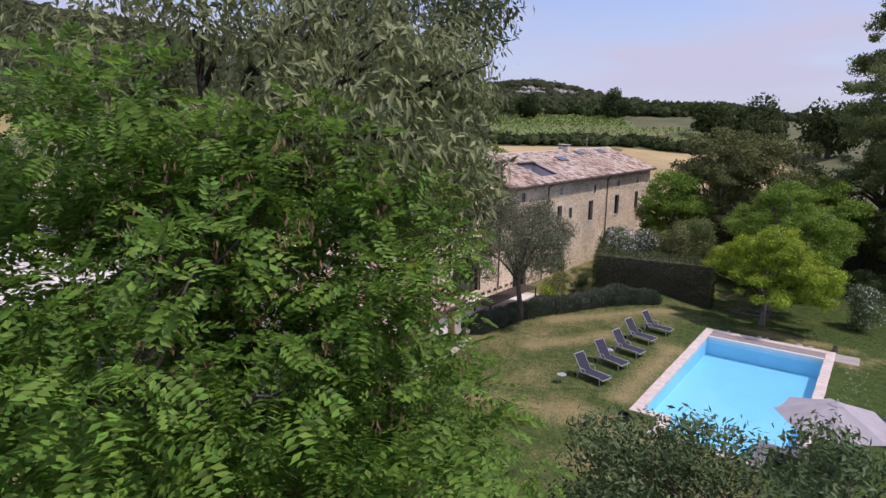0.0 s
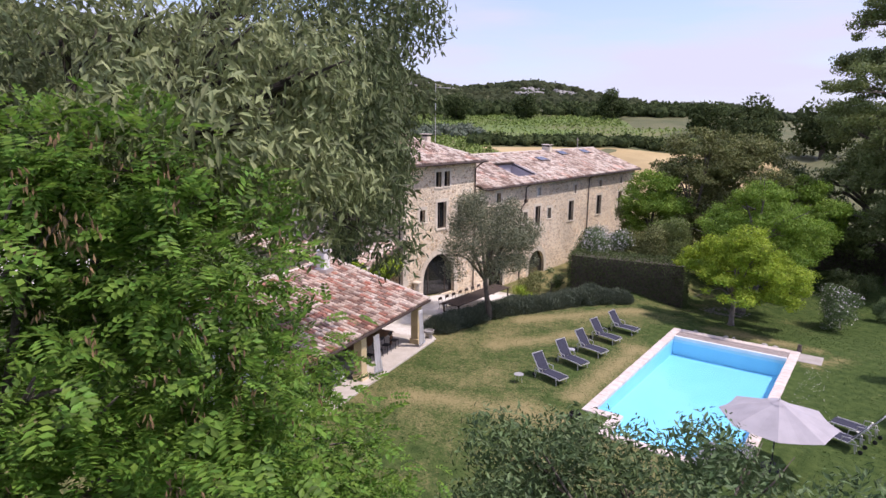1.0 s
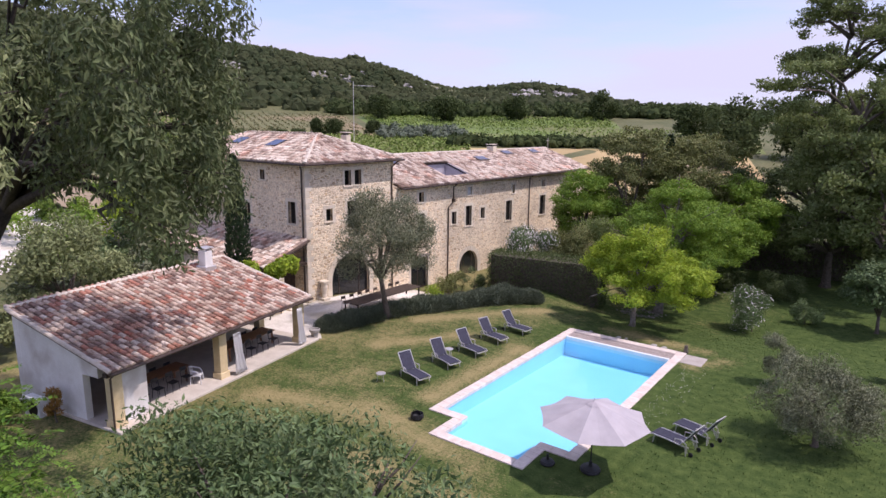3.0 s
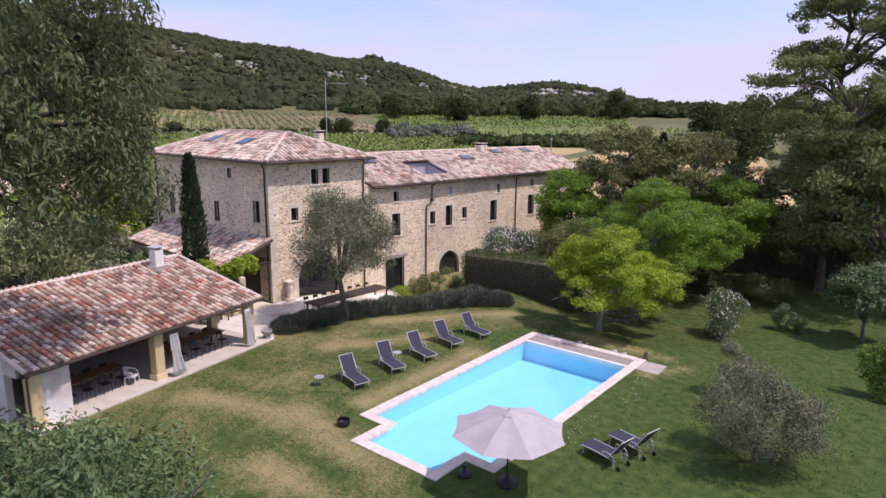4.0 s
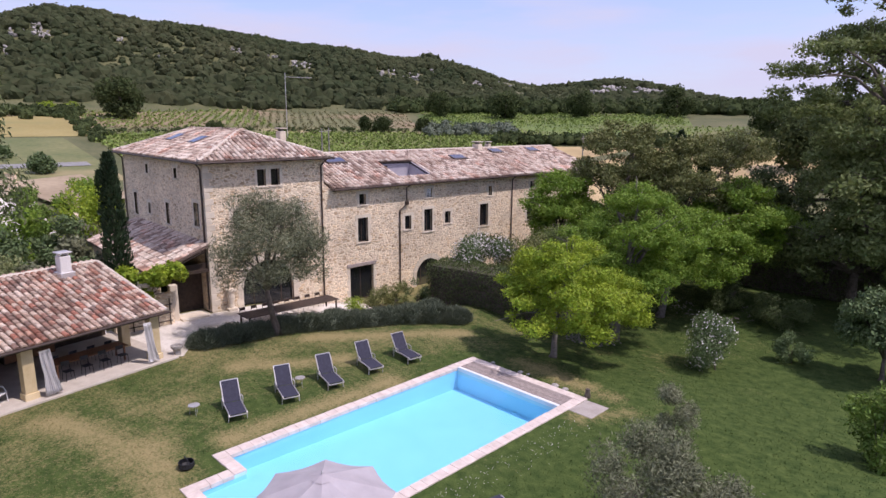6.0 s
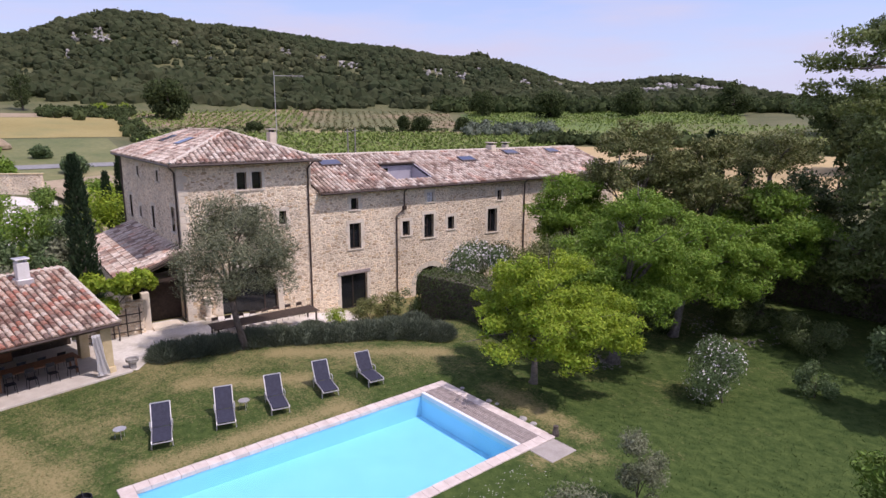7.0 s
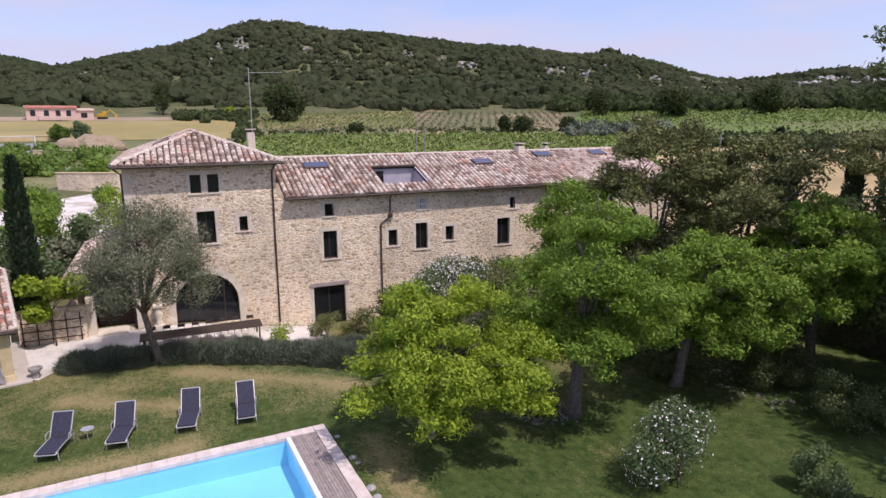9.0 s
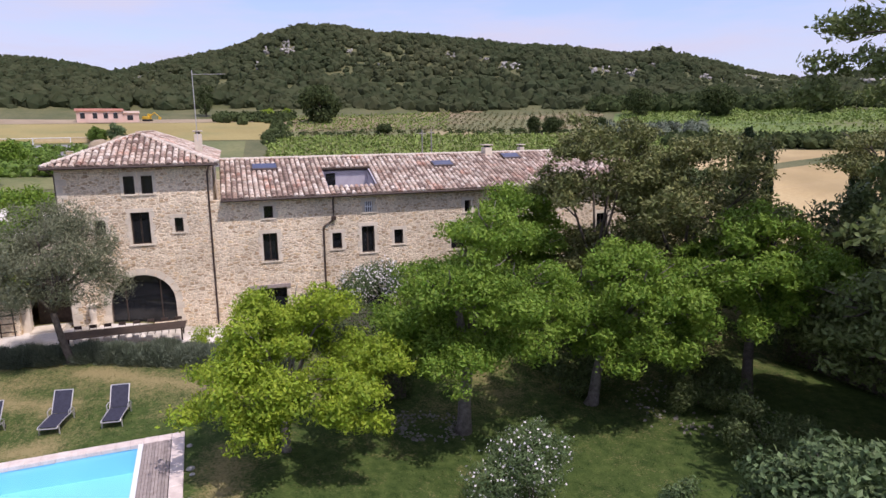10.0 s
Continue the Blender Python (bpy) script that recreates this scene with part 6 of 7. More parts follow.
for i, (x, y, r, h) in enumerate(((-19.3, 29.6, 0.95, 0.95), (-19.2, 31.0, 1.0, 1.0), (-18.9, 32.3, 0.95, 0.9), (-18.7, 34.0, 1.0, 0.95), (-18.3, 35.3, 1.0, 1.0), (-17.8, 36.6, 1.1, 1.05), (-17.3, 37.8, 1.05, 1.1), (-16.6, 39.0, 1.1, 1.15),
                                  (-16.0, 40.1, 1.1, 1.1), (-15.2, 41.1, 1.1, 1.15), (-14.4, 42.1, 1.05, 1.05), (-13.5, 43.0, 0.95, 0.95), (-18.9, 37.6, 1.0, 1.1), (-18.3, 39.0, 1.0, 1.15), (-17.6, 40.4, 1.0, 1.2), (-16.7, 41.8, 1.0, 1.15), (-15.6, 42.8, 0.9, 1.1))):
    lavender(x, y, r * 1.18, h * 1.15, 100 + i)
bush("spurge", -19.6, 39.9, (0.8, 0.8, 0.75), 1800, 0.14, L_YELLOW, "bright lime-green spurge among the lavender", seed=61)
bush("shrub", -20.6, 42.5, (0.9, 1.1, 1.0), 2600, 0.13, L_BROWN, "bronze shrub by the terrace", seed=62)
bush("shrub", -21.6, 44.6, (0.9, 1.0, 0.9), 2400, 0.13, L_BROWN, "bronze shrub by the terrace", seed=631)
bush("shrub", -20.4, 45.6, (0.8, 1.0, 1.0), 2300, 0.13, L_BUSH, "grey-green shrub by the terrace", seed=63)
bush("vine_canopy", -23.5, 28.0, (1.4, 2.0, 1.05), 12000, 0.19, L_YELLOW, "bright green vine spilling over the garden wall", "vine", seed=64, zc=2.95, slim=0.8)

# garden wall and terrace
gw = tagged(part("garden_wall", wall_mesh(26.2, 29.5, -0.6, 2.0, [], 0.4), M_STONE), "low rubble stone garden wall with a wooden trellis", "wall", kind="structure")
gw.matrix_world = Matrix(((0, -1, 0, -24.1), (1, 0, 0, 0), (0, 0, 1, 0), (0, 0, 0, 1)))
tr = thing("trellis", Matrix.Translation((-24.0, 26.4, 0)), "weathered brown wooden trellis leaning on the garden wall", "trellis")
for k in range(5):
    part("rail", box(0, 0.04, k * 0.7, k * 0.7 + 0.06, 0, 1.7), M_WOOD_DARK, tr)
for k in range(3):
    part("crossbar", box(0.042, 0.07, -0.05, 2.95, 0.3 + k * 0.5, 0.36 + k * 0.5), M_WOOD_DARK, tr)
draped("terrace", [(-18.3, 27.9), (-19.9, 29.0), (-20.3, 31.5), (-20.2, 36.5), (-19.4, 41.0), (-20.0, 43.0), (-24.6, 43.0), (-24.6, 31.9), (-25.8, 31.9), (-25.8, 29.9), (-24.6, 29.0), (-24.1, 25.5), (-19.2, 26.6)], M_GRAVEL, "pale gravel terrace along the house", 0.035, 1.0, category="terrace")

# ---- furniture ----


def lounger(m, group_label="navy mesh sun lounger with a pale metal frame on the lawn"):
    root = thing("sun_lounger", m, group_label, "sun lounger", "sun loungers")
    w, hz = 0.36, 0.36
    back = (-0.54, 0.80)        # run and rise of the raised back
    bm = bmesh.new()
    for s in (-1, 1):
        add_tube(bm, [(1.28, s * w, 0.30), (1.2, s * w, hz), (0.5, s * w, hz + 0.01), (0, s * w, hz - 0.02), (-0.35, s * w, hz)], 0.023, 6)
    add_tube(bm, [(1.28, -w, 0.30), (1.28, w, 0.30)], 0.023, 6)
    part("frame", bm, M_ALU, root)
    bm = bmesh.new()
    for s in (-1, 1):
        add_tube(bm, [(0, s * w, hz), (back[0], s * w, hz + back[1])], 0.023, 6)
    add_tube(bm, [(back[0], -w, hz + back[1]), (back[0], w, hz + back[1])], 0.023, 6)
    part("back_frame", bm, M_ALU, root)
    part("seat", box(0.02, 1.27, -w + 0.02, w - 0.02, hz - 0.012, hz + 0.006, 0.004), M_TEXTILE, root)
    bm = bmesh.new()
    add_box(bm, 0, math.hypot(*back), -w + 0.02, w - 0.02, -0.008, 0.01)
    bmesh.ops.transform(bm, matrix=Matrix.Translation((0, 0, hz + 0.01)) @ Matrix.Rotation(-math.atan2(back[1], back[0]), 4, "Y"), verts=bm.verts)
    part("backrest", bm, M_TEXTILE, root)
    for x in (1.1, -0.2):
        for s in (-1, 1):
            part("leg", tube([(x, s * w, hz), (x + (0.05 if x > 0 else -0.05), s * (w + 0.02), 0)], 0.023, 6), M_ALU, root)
    for s in (-1, 1):
        part("arm", tube([(0.25, s * (w + 0.03), hz), (0.22, s * (w + 0.05), hz + 0.2), (-0.05, s * (w + 0.05), hz + 0.23), (-0.25, s * (w + 0.04), hz + 0.12), (-0.3, s * (w + 0.02), 0.12)], 0.02, 6), M_ALU, root)
        wh = lathe([(0.02, -0.02), (0.09, -0.02), (0.09, 0.02), (0.02, 0.02)], 12)
        bmesh.ops.transform(wh, matrix=Matrix.Translation((-0.42, s * (w - 0.05), 0.09)) @ Matrix.Rotation(radians(90), 4, "X"), verts=wh.verts)
        part("wheel", wh, M_BLACK, root)
    part("strut", tube([(-0.35, 0, hz), (-0.25, 0, hz + 0.3)], 0.014, 5), M_ALU, root)
    return root


first = lounger(pose(-10.7, 27.25, 0, 0, 0, -13))
for y, turn, dx in ((29.75, -15, 0.05), (31.95, -11, 0.1), (34.4, -10, -0.15), (36.6, -6, 0.05)):
    copy_thing(first, pose(-10.8 + dx, y, ground_z(-10.8, y), 0, 0, turn))
for x, y, turn in ((2.35, 28.9, 170), (2.75, 30.25, 168)):
    tagged(copy_thing(first, pose(x, y, 0, 0, 0, turn)), "navy mesh sun lounger facing the pool on the lawn")


def side_table(x, y):
    root = thing("side_table", Matrix.Translation((x, y, 0)), "small round grey metal side table on the lawn", "side table", "side tables")
    part("tabletop", lathe([(0.2, 0.40), (0.24, 0.405), (0.24, 0.425), (0.2, 0.43)], 20), M_ALU, root)
    for k in range(3):
        a = k * 2.094
        part("leg", tube([(0.16 * math.cos(a), 0.16 * math.sin(a), 0.41), (0.2 * math.cos(a), 0.2 * math.sin(a), 0)], 0.012, 6), M_ALU, root)


side_table(-11.35, 25.85)
side_table(-10.95, 30.65)

bk = thing("basket", Matrix.Translation((-7.35, 24.05, 0)), "black woven round basket on the dry grass", "basket")
part("body", lathe([(0.22, 0), (0.29, 0.1), (0.27, 0.26), (0.25, 0.26), (0.26, 0.1), (0.2, 0.03)], 18), M_BLACK, bk)
part("handle", tube([(-0.25, 0, 0.24), (-0.15, 0, 0.4), (0.15, 0, 0.4), (0.25, 0, 0.24)], 0.015, 6), M_BLACK, bk)


def parasol(x, y):
    root = thing("parasol", Matrix.Translation((x, y, 0)), "large mauve-grey canvas parasol open beside the pool", "parasol")
    R, top, rim = 2.02, 2.72, 2.05
    part("pole", tube([(0, 0, 0.1), (0, 0, top - 0.05)], 0.026, 8), M_BLACK, root)
    part("base_plate", lathe([(0.36, 0), (0.38, 0.05), (0.34, 0.14), (0.08, 0.2), (0.05, 0.4)], 20), M_BLACK, root)
    bm = bmesh.new()
    n, rings = 8, 7
    grid = []
    for r in range(1, rings + 1):
        row = []
        for k in range(n * 4):
            a = 2 * math.pi * k / (n * 4) + 0.2
            f = (k % 4) / 4.0
            edge = math.cos(math.pi / n) / math.cos((f - 0.5) * 2 * math.pi / n)
            sag = 0.10 * math.sin(math.pi * f) * (r / rings)
            rr = R * r / rings * edge * (1 - 0.03 * math.sin(math.pi * f))
            row.append(bm.verts.new((rr * math.cos(a), rr * math.sin(a), top - (top - rim) * (r / rings) ** 1.12 - sag * 0.55)))
        grid.append(row)
    apex = bm.verts.new((0, 0, top))
    N = n * 4
    for k in range(N):
        bm.faces.new((apex, grid[0][k], grid[0][(k + 1) % N]))
        for r in range(rings - 1):
            bm.faces.new((grid[r][k], grid[r + 1][k], grid[r + 1][(k + 1) % N], grid[r][(k + 1) % N]))
    canopy = part("canopy", bm, M_PARASOL, root)
    bm = bmesh.new()
    for k in range(n):
        a = 2 * math.pi * k / n + 0.2
        b = 2 * math.pi * (k + 1) / n + 0.2
        bm.faces.new([bm.verts.new((0.3 * math.cos(a), 0.3 * math.sin(a), top - 0.066)), bm.verts.new((0.3 * math.cos(b), 0.3 * math.sin(b), top - 0.066)), bm.verts.new((0, 0, top + 0.05))])
    part("vent", bm, M_PARASOL, canopy)
    for k in range(n):
        a = 2 * math.pi * k / n + 0.2
        part("rib", tube([(0, 0, top - 0.06), (R * 0.99 * math.cos(a), R * 0.99 * math.sin(a), rim - 0.015)], 0.010, 5), M_ALU, root)
    part("finial", lathe([(0.02, top + 0.07), (0.035, top + 0.11), (0.01, top + 0.16)], 10), M_ALU, root)


parasol(0.2, 25.15)
pb = thing("umbrella_weight", Matrix.Translation((-1.25, 24.55, 0)), "round black weight for a sunshade beside the pool", "weight")
part("base_plate", lathe([(0.26, 0), (0.28, 0.06), (0.24, 0.14), (0.06, 0.18)], 18), M_BLACK, pb)
part("sleeve", lathe([(0.05, 0.17), (0.05, 0.4), (0.03, 0.4)], 10), M_BLACK, pb)

pot = thing("stone_pot", Matrix.Translation((-18.75, 27.75, 0)), "squat old stone trough on a foot by the terrace", "stone pot")
part("foot", box(-0.16, 0.16, -0.16, 0.16, 0, 0.32, 0.03), M_ROCK, pot)
part("bowl", lathe([(0.18, 0.3), (0.3, 0.42), (0.32, 0.55), (0.27, 0.55), (0.24, 0.45)], 16), M_ROCK, pot)


pd = thing("stone_pedestal", Matrix.Translation((-24.44, 33.26, ground_z(-24.44, 33.26))), "worn pale stone pedestal standing against the house wall", "pedestal")
part("foot", box(-0.3, 0.3, -0.3, 0.3, 0, 0.22, 0.03), M_DRESSED, pd)
part("shaft", lathe([(0.2, 0.21), (0.17, 0.5), (0.24, 0.95), (0.2, 1.3)], 14), M_DRESSED, pd)
part("cap", box(-0.28, 0.28, -0.28, 0.28, 1.29, 1.45, 0.03), M_DRESSED, pd)


def dining_chair(m, group, metal, label):
    root = thing("dining_chair", m, label, "chair", group)
    part("seat", box(-0.2, 0.2, -0.2, 0.2, 0.43, 0.46, 0.01), metal, root)
    for sx in (-1, 1):
        for sy in (-1, 1):
            part("leg", tube([(sx * 0.17, sy * 0.17, 0.44), (sx * 0.2, sy * 0.2, 0)], 0.014, 5), metal, root)
        part("back_post", tube([(sx * 0.18, -0.19, 0.44), (sx * 0.18, -0.26, 0.88)], 0.014, 5), metal, root)
    part("backrest", box(-0.18, 0.18, -0.265, -0.24, 0.68, 0.88, 0.008), metal, root)
    return root


def long_table(m, length, width, mat, label):
    root = thing("dining_table", m, label, "table")
    n = 4
    for k in range(n):
        part("plank", box(-length / 2, length / 2, -width / 2 + k * width / n + 0.003, -width / 2 + (k + 1) * width / n - 0.003, 0.72, 0.76, 0.006), mat, root)
    for sx in (-1, 1):
        for sy in (-1, 1):
            part("leg", box(sx * (length / 2 - 0.2) - 0.04, sx * (length / 2 - 0.2) + 0.04, sy * (width / 2 - 0.08) - 0.04, sy * (width / 2 - 0.08) + 0.04, 0, 0.715), mat, root)
    part("apron", box(-length / 2 + 0.2, length / 2 - 0.2, -0.03, 0.03, 0.6, 0.715), mat, root)


tz = ground_z(-20.9, 35.4) + 0.04
long_table(pose(-20.75, 35.5, tz, 0, 0, 90), 6.4, 1.4, M_WOOD_DARK, "very long dark table on the gravel terrace")
seat = dining_chair(pose(-21.8, 32.9, tz, 0, 0, 270), "chairs at the terrace table", M_PIPE, "dark metal garden chair at the long terrace table")
dark_seat = dining_chair(PH @ pose(7.9, 0.95, 0.1, 0, 0, 180), "chairs in the pool house", M_BLACK, "dark metal chair at a pool house table")
for k in range(1, 8):
    copy_thing(seat, pose(-21.8, 32.9 + k * 0.76, tz, 0, 0, 270))
for px, ln in ((9.2, 3.6), (3.3, 3.4)):
    long_table(PH @ pose(px, 1.75, 0.1), ln, 1.0, M_WOOD, "long brown wooden table under the pool house roof")
    for k in range(4):
        for sy, rot in ((0.95, 180), (2.55, 0)):
            if (px, k, rot) != (9.2, 0, 180):
                copy_thing(dark_seat, PH @ pose(px - ln / 2 + 0.5 + k * (ln - 1) / 3, sy, 0.1, 0, 0, rot))
wk = thing("armchair", PH @ pose(4.9, 0.75, 0.1, 0, 0, 215), "pale wicker armchair at the head of a pool house table", "armchair")
part("seat", box(-0.26, 0.26, -0.25, 0.25, 0.38, 0.45, 0.03), M_CURTAIN, wk)
part("backrest", tube([(-0.28, 0.1, 0.64), (-0.27, -0.22, 0.72), (0, -0.32, 0.84), (0.27, -0.22, 0.72), (0.28, 0.1, 0.64)], 0.035, 8), M_CURTAIN, wk)
for sx in (-0.24, 0.24):
    for sy in (-0.22, 0.22):
        part("leg", tube([(sx, sy, 0.4), (sx * 1.1, sy * 1.1, 0)], 0.022, 6), M_CURTAIN, wk)
    part("arm", tube([(sx * 1.1, 0.22, 0.42), (sx * 1.16, 0.1, 0.64)], 0.022, 6), M_CURTAIN, wk)
for k in range(5):
    part("spindle", tube([(-0.2 + k * 0.1, -0.24, 0.44), (-0.21 + k * 0.105, -0.27 + abs(k - 2) * 0.02, 0.8 - abs(k - 2) * 0.04)], 0.012, 5), M_CURTAIN, wk)
sb = thing("sideboard", PH @ pose(8.0, 5.5, 0.1), "dark wooden sideboard against the pool house back wall", "sideboard")
part("body", box(-1.2, 1.2, -0.25, 0.25, 0.05, 0.9, 0.01), M_WOOD_DARK, sb)
for k in range(4):
    part("door", box(-1.17 + k * 0.59, -0.62 + k * 0.59, -0.28, -0.252, 0.1, 0.85, 0.006), M_WOOD, sb)

# rubble ring under the locust trees
rng = np.random.default_rng(9)
verts, faces = [], []
for k in range(420):
    a = rng.random() * 2 * math.pi
    r = 1.5 + rng.normal() * 0.3
    cx, cy = (-7.6, 49.3) if k % 2 else (-5.6, 62.3)
    x, y = cx + r * math.cos(a) * (0.8 if k % 2 else 1.6), cy + r * math.sin(a) * (0.9 if k % 2 else 1.6)
    s = 0.035 + 0.075 * rng.random()
    b = len(verts)
    z = ground_z(x, y)
    for q in ((1, 0, 0), (-1, 0, 0), (0, 1, 0), (0, -1, 0), (0, 0, 0.8), (0, 0, -0.6)):
        verts.append((x + (q[0] + rng.normal() * 0.2) * s, y + (q[1] + rng.normal() * 0.2) * s, z + (q[2] + 0.1) * s))
    faces += [(b + i, b + j, b + 4) for i, j in ((0, 2), (2, 1), (1, 3), (3, 0))] + [(b + j, b + i, b + 5) for i, j in ((0, 2), (2, 1), (1, 3), (3, 0))]
tagged(arrays("rubble", verts, faces, M_RUBBLE), "ring of pale rubble stones round the tree trunks", "stones", kind="stuff")

# ---- fields and far country ----


def polar(az, r):
    return (HUB.x - r * math.sin(radians(az)), HUB.y + r * math.cos(radians(az)))


def sector(a0, a1, r0, r1, n=10):
    return [polar(a0 + (a1 - a0) * k / n, r0) for k in range(n + 1)] + [polar(a1 + (a0 - a1) * k / n, r1) for k in range(n + 1)]


M_SOIL = material("vineyard_soil", (0.14, 0.15, 0.05), (0.21, 0.21, 0.08), scale=0.1, fine=1.5, bump=0.4)
M_VSOIL = material("dry_vineyard_soil", (0.21, 0.155, 0.085), (0.31, 0.235, 0.14), scale=0.08, fine=1.5, bump=0.4, stain=(0.15, 0.15, 0.065), stain_scale=0.03)
M_STRAW = material("ripe_straw_field", (0.42, 0.30, 0.14), (0.55, 0.42, 0.22), scale=0.08, fine=2.5, bump=0.4, stain=(0.34, 0.25, 0.12), stain_scale=0.05)
M_MEADOW = material("green_field", (0.095, 0.145, 0.032), (0.155, 0.21, 0.058), scale=0.06, fine=1.5, bump=0.4, stain=(0.17, 0.17, 0.065), stain_scale=0.035)
M_DRYGRASS = material("dry_grass_field", (0.27, 0.215, 0.075), (0.37, 0.30, 0.12), scale=0.06, fine=1.5, bump=0.4, stain=(0.16, 0.17, 0.06), stain_scale=0.03)
M_ROUGH = material("rough_meadow", (0.10, 0.13, 0.045), (0.22, 0.21, 0.09), scale=0.09, fine=1.2, bump=0.5, bump_dist=0.1, stain=(0.33, 0.27, 0.14), stain_scale=0.05)
M_EARTH = material("bare_earth", (0.27, 0.205, 0.13), (0.42, 0.33, 0.22), scale=0.1, fine=1.5, bump=0.4)
draped("field_1", sector(48, 85, 92, 153), M_SOIL, "green vineyard ground behind the farmhouse", 0.06, 6)
draped("field_8", sector(50, 84.3, 153.2, 166.4), M_ROUGH, "strip of rough dry grass between the vineyards", 0.06, 6)
draped("field_2", sector(56, 84, 166.6, 232), M_VSOIL, "browner vineyard ground below the wooded hill", 0.06, 6)
draped("field_9", sector(18, 55.5, 136, 175), M_MEADOW, "olive-green meadow between the hedgerows", 0.05, 6)
draped("field_3", sector(30, 55, 176, 226), M_MEADOW, "bright green field below the hill", 0.06, 6)
draped("field_4", sector(20, 50, 66, 128), M_STRAW, "ripe straw-coloured field beyond the garden trees", 0.06, 6)
draped("field_5", sector(84.3, 112, 150, 196), M_DRYGRASS, "dry straw-green meadow", 0.06, 6)
draped("field_6", sector(86.5, 108, 197, 226), M_EARTH, "bare earth building ground below the hill", 0.06, 6)
draped("field_7", sector(87, 118, 96, 148), M_ROUGH, "rough green and dry meadow", 0.06, 6)
draped("road", sector(88, 122, 110, 114), M_ASPHALT, "pale narrow country road", 0.14, 3, category="road")
draped("court", sector(99.5, 106, 128, 146), M_ASPHALT, "pale grey hard court in the meadow", 0.16, 5, category="court")
draped("courtyard", [(-40, 8), (-52, 8), (-64, 14), (-74, 26), (-70, 30), (-54, 29), (-46, 21), (-42, 16)], M_GRAVEL, "pale gravel courtyard behind the pool house", 0.05, 2, category="courtyard")
draped("bank", [(-62, 32), (-80, 28), (-84, 38), (-66, 40)], M_EARTH, "heap of bare earth beside the road", 0.5, 3, category="bank")


def crop_rows(name, a0, a1, r0, r1, turn, gap, step, size, tall, each, mat, label, weeds=0, seed=1):
    """Rows of small leafy plants over a sector of the fields, with weeds between them."""
    rng = np.random.default_rng(seed)
    d = np.array([math.cos(radians(turn)), math.sin(radians(turn))])
    mid = np.array(polar((a0 + a1) / 2, (r0 + r1) / 2))
    ii, jj = np.meshgrid(np.arange(-int(90 / gap), int(90 / gap)), np.arange(-int(110 / step), int(110 / step)))
    p = mid + (ii.ravel() * gap)[:, None] * np.array([-d[1], d[0]]) + (jj.ravel() * step)[:, None] * d
    p = p + rng.normal(size=p.shape) * np.array([0.12, 0.12]) * gap
    wild = mid + rng.uniform(-1, 1, (weeds, 2)) * 95
    p = np.concatenate([p, wild])
    dx, dy = p[:, 0] - HUB.x, p[:, 1] - HUB.y
    r, az = np.hypot(dx, dy), np.degrees(np.arctan2(-dx, dy))
    p = p[(az > a0) & (az < a1) & (r > r0 + rng.normal(size=len(r)) * 0.8) & (r < r1 + rng.normal(size=len(r)) * 0.8)]
    z = np.array([ground_z(x, y) for x, y in p])
    base = np.repeat(np.concatenate([p, z[:, None]], 1), each, axis=0)
    n = len(base)
    base = base + rng.normal(size=(n, 3)) * np.array([size * 0.5, size * 0.5, 0]) + np.stack([np.zeros(n), np.zeros(n), tall * rng.random(n)], 1)
    L = size * (0.5 + 0.9 * rng.random(n))
    v, f = leaf_quads(base, unit(rng.normal(size=(n, 3)) + np.array([0, 0, 0.5])), unit(rng.normal(size=(n, 3)) * 0.6 + np.array([0, 0, 1.0])), L, L * 0.7)
    tagged(arrays(name, v, f, mat), label, "vineyard", kind="stuff")


crop_rows("vine_rows", 48.5, 85.0, 94, 153, 66, 2.2, 0.9, 0.55, 0.5, 9, L_VINEYARD, "rows of green vines behind the farmhouse", weeds=5000, seed=2)
crop_rows("vine_rows", 56.3, 70.5, 167, 231, 152, 2.3, 1.4, 0.42, 0.45, 6, L_VINEDRY, "rows of browner vines below the hill", weeds=500, seed=3)
crop_rows("vine_rows", 69.5, 83.7, 167, 231, 152, 2.3, 1.2, 0.5, 0.5, 7, L_VINEYARD, "rows of dull green vines below the hill", weeds=900, seed=5)
crop_rows("weeds", 20.0, 55.0, 137, 175, 20, 3.0, 2.0, 0.6, 0.4, 5, L_VINEYARD, "rough grass and weeds in the far meadow", weeds=2500, seed=7)
crop_rows("weeds", 50.0, 84.0, 151, 168, 20, 4.0, 3.0, 0.6, 0.5, 6, L_VINEDRY, "rough dry weeds between the vineyards", weeds=3000, seed=6)


def blob_cloud(name, places, mat, label, category, seed=1, sub=1, rough=0.2):
    """Many uneven leafy domes joined in one mesh: places are (x, y, z, radius, height)."""
    bm = bmesh.new()
    bmesh.ops.create_icosphere(bm, subdivisions=sub, radius=1)
    base = np.array([v.co[:] for v in bm.verts])
    fs = np.array([[v.index for v in f.verts] for f in bm.faces])
    bm.free()
    rng = np.random.default_rng(seed)
    V, F = [], []
    for k, (x, y, z, r, h) in enumerate(places):
        q = base @ np.linalg.qr(rng.normal(size=(3, 3)))[0] * (1 + rough * rng.normal(size=(len(base), 1)).clip(-1.4, 1.4))
        V.append(q * np.array([r, r, h]) + np.array([x, y, z]))
        F.append(fs + k * len(base))
    ob = arrays(name, np.concatenate(V), np.concatenate(F), mat)
    return tagged(ob, label, category, kind="stuff")


crop_rows("crop_rows", 30.5, 54.5, 178, 224, 20, 2.2, 1.0, 0.6, 0.35, 6, L_VINEYARD, "low green crop rows in the far field", weeds=1500, seed=4)


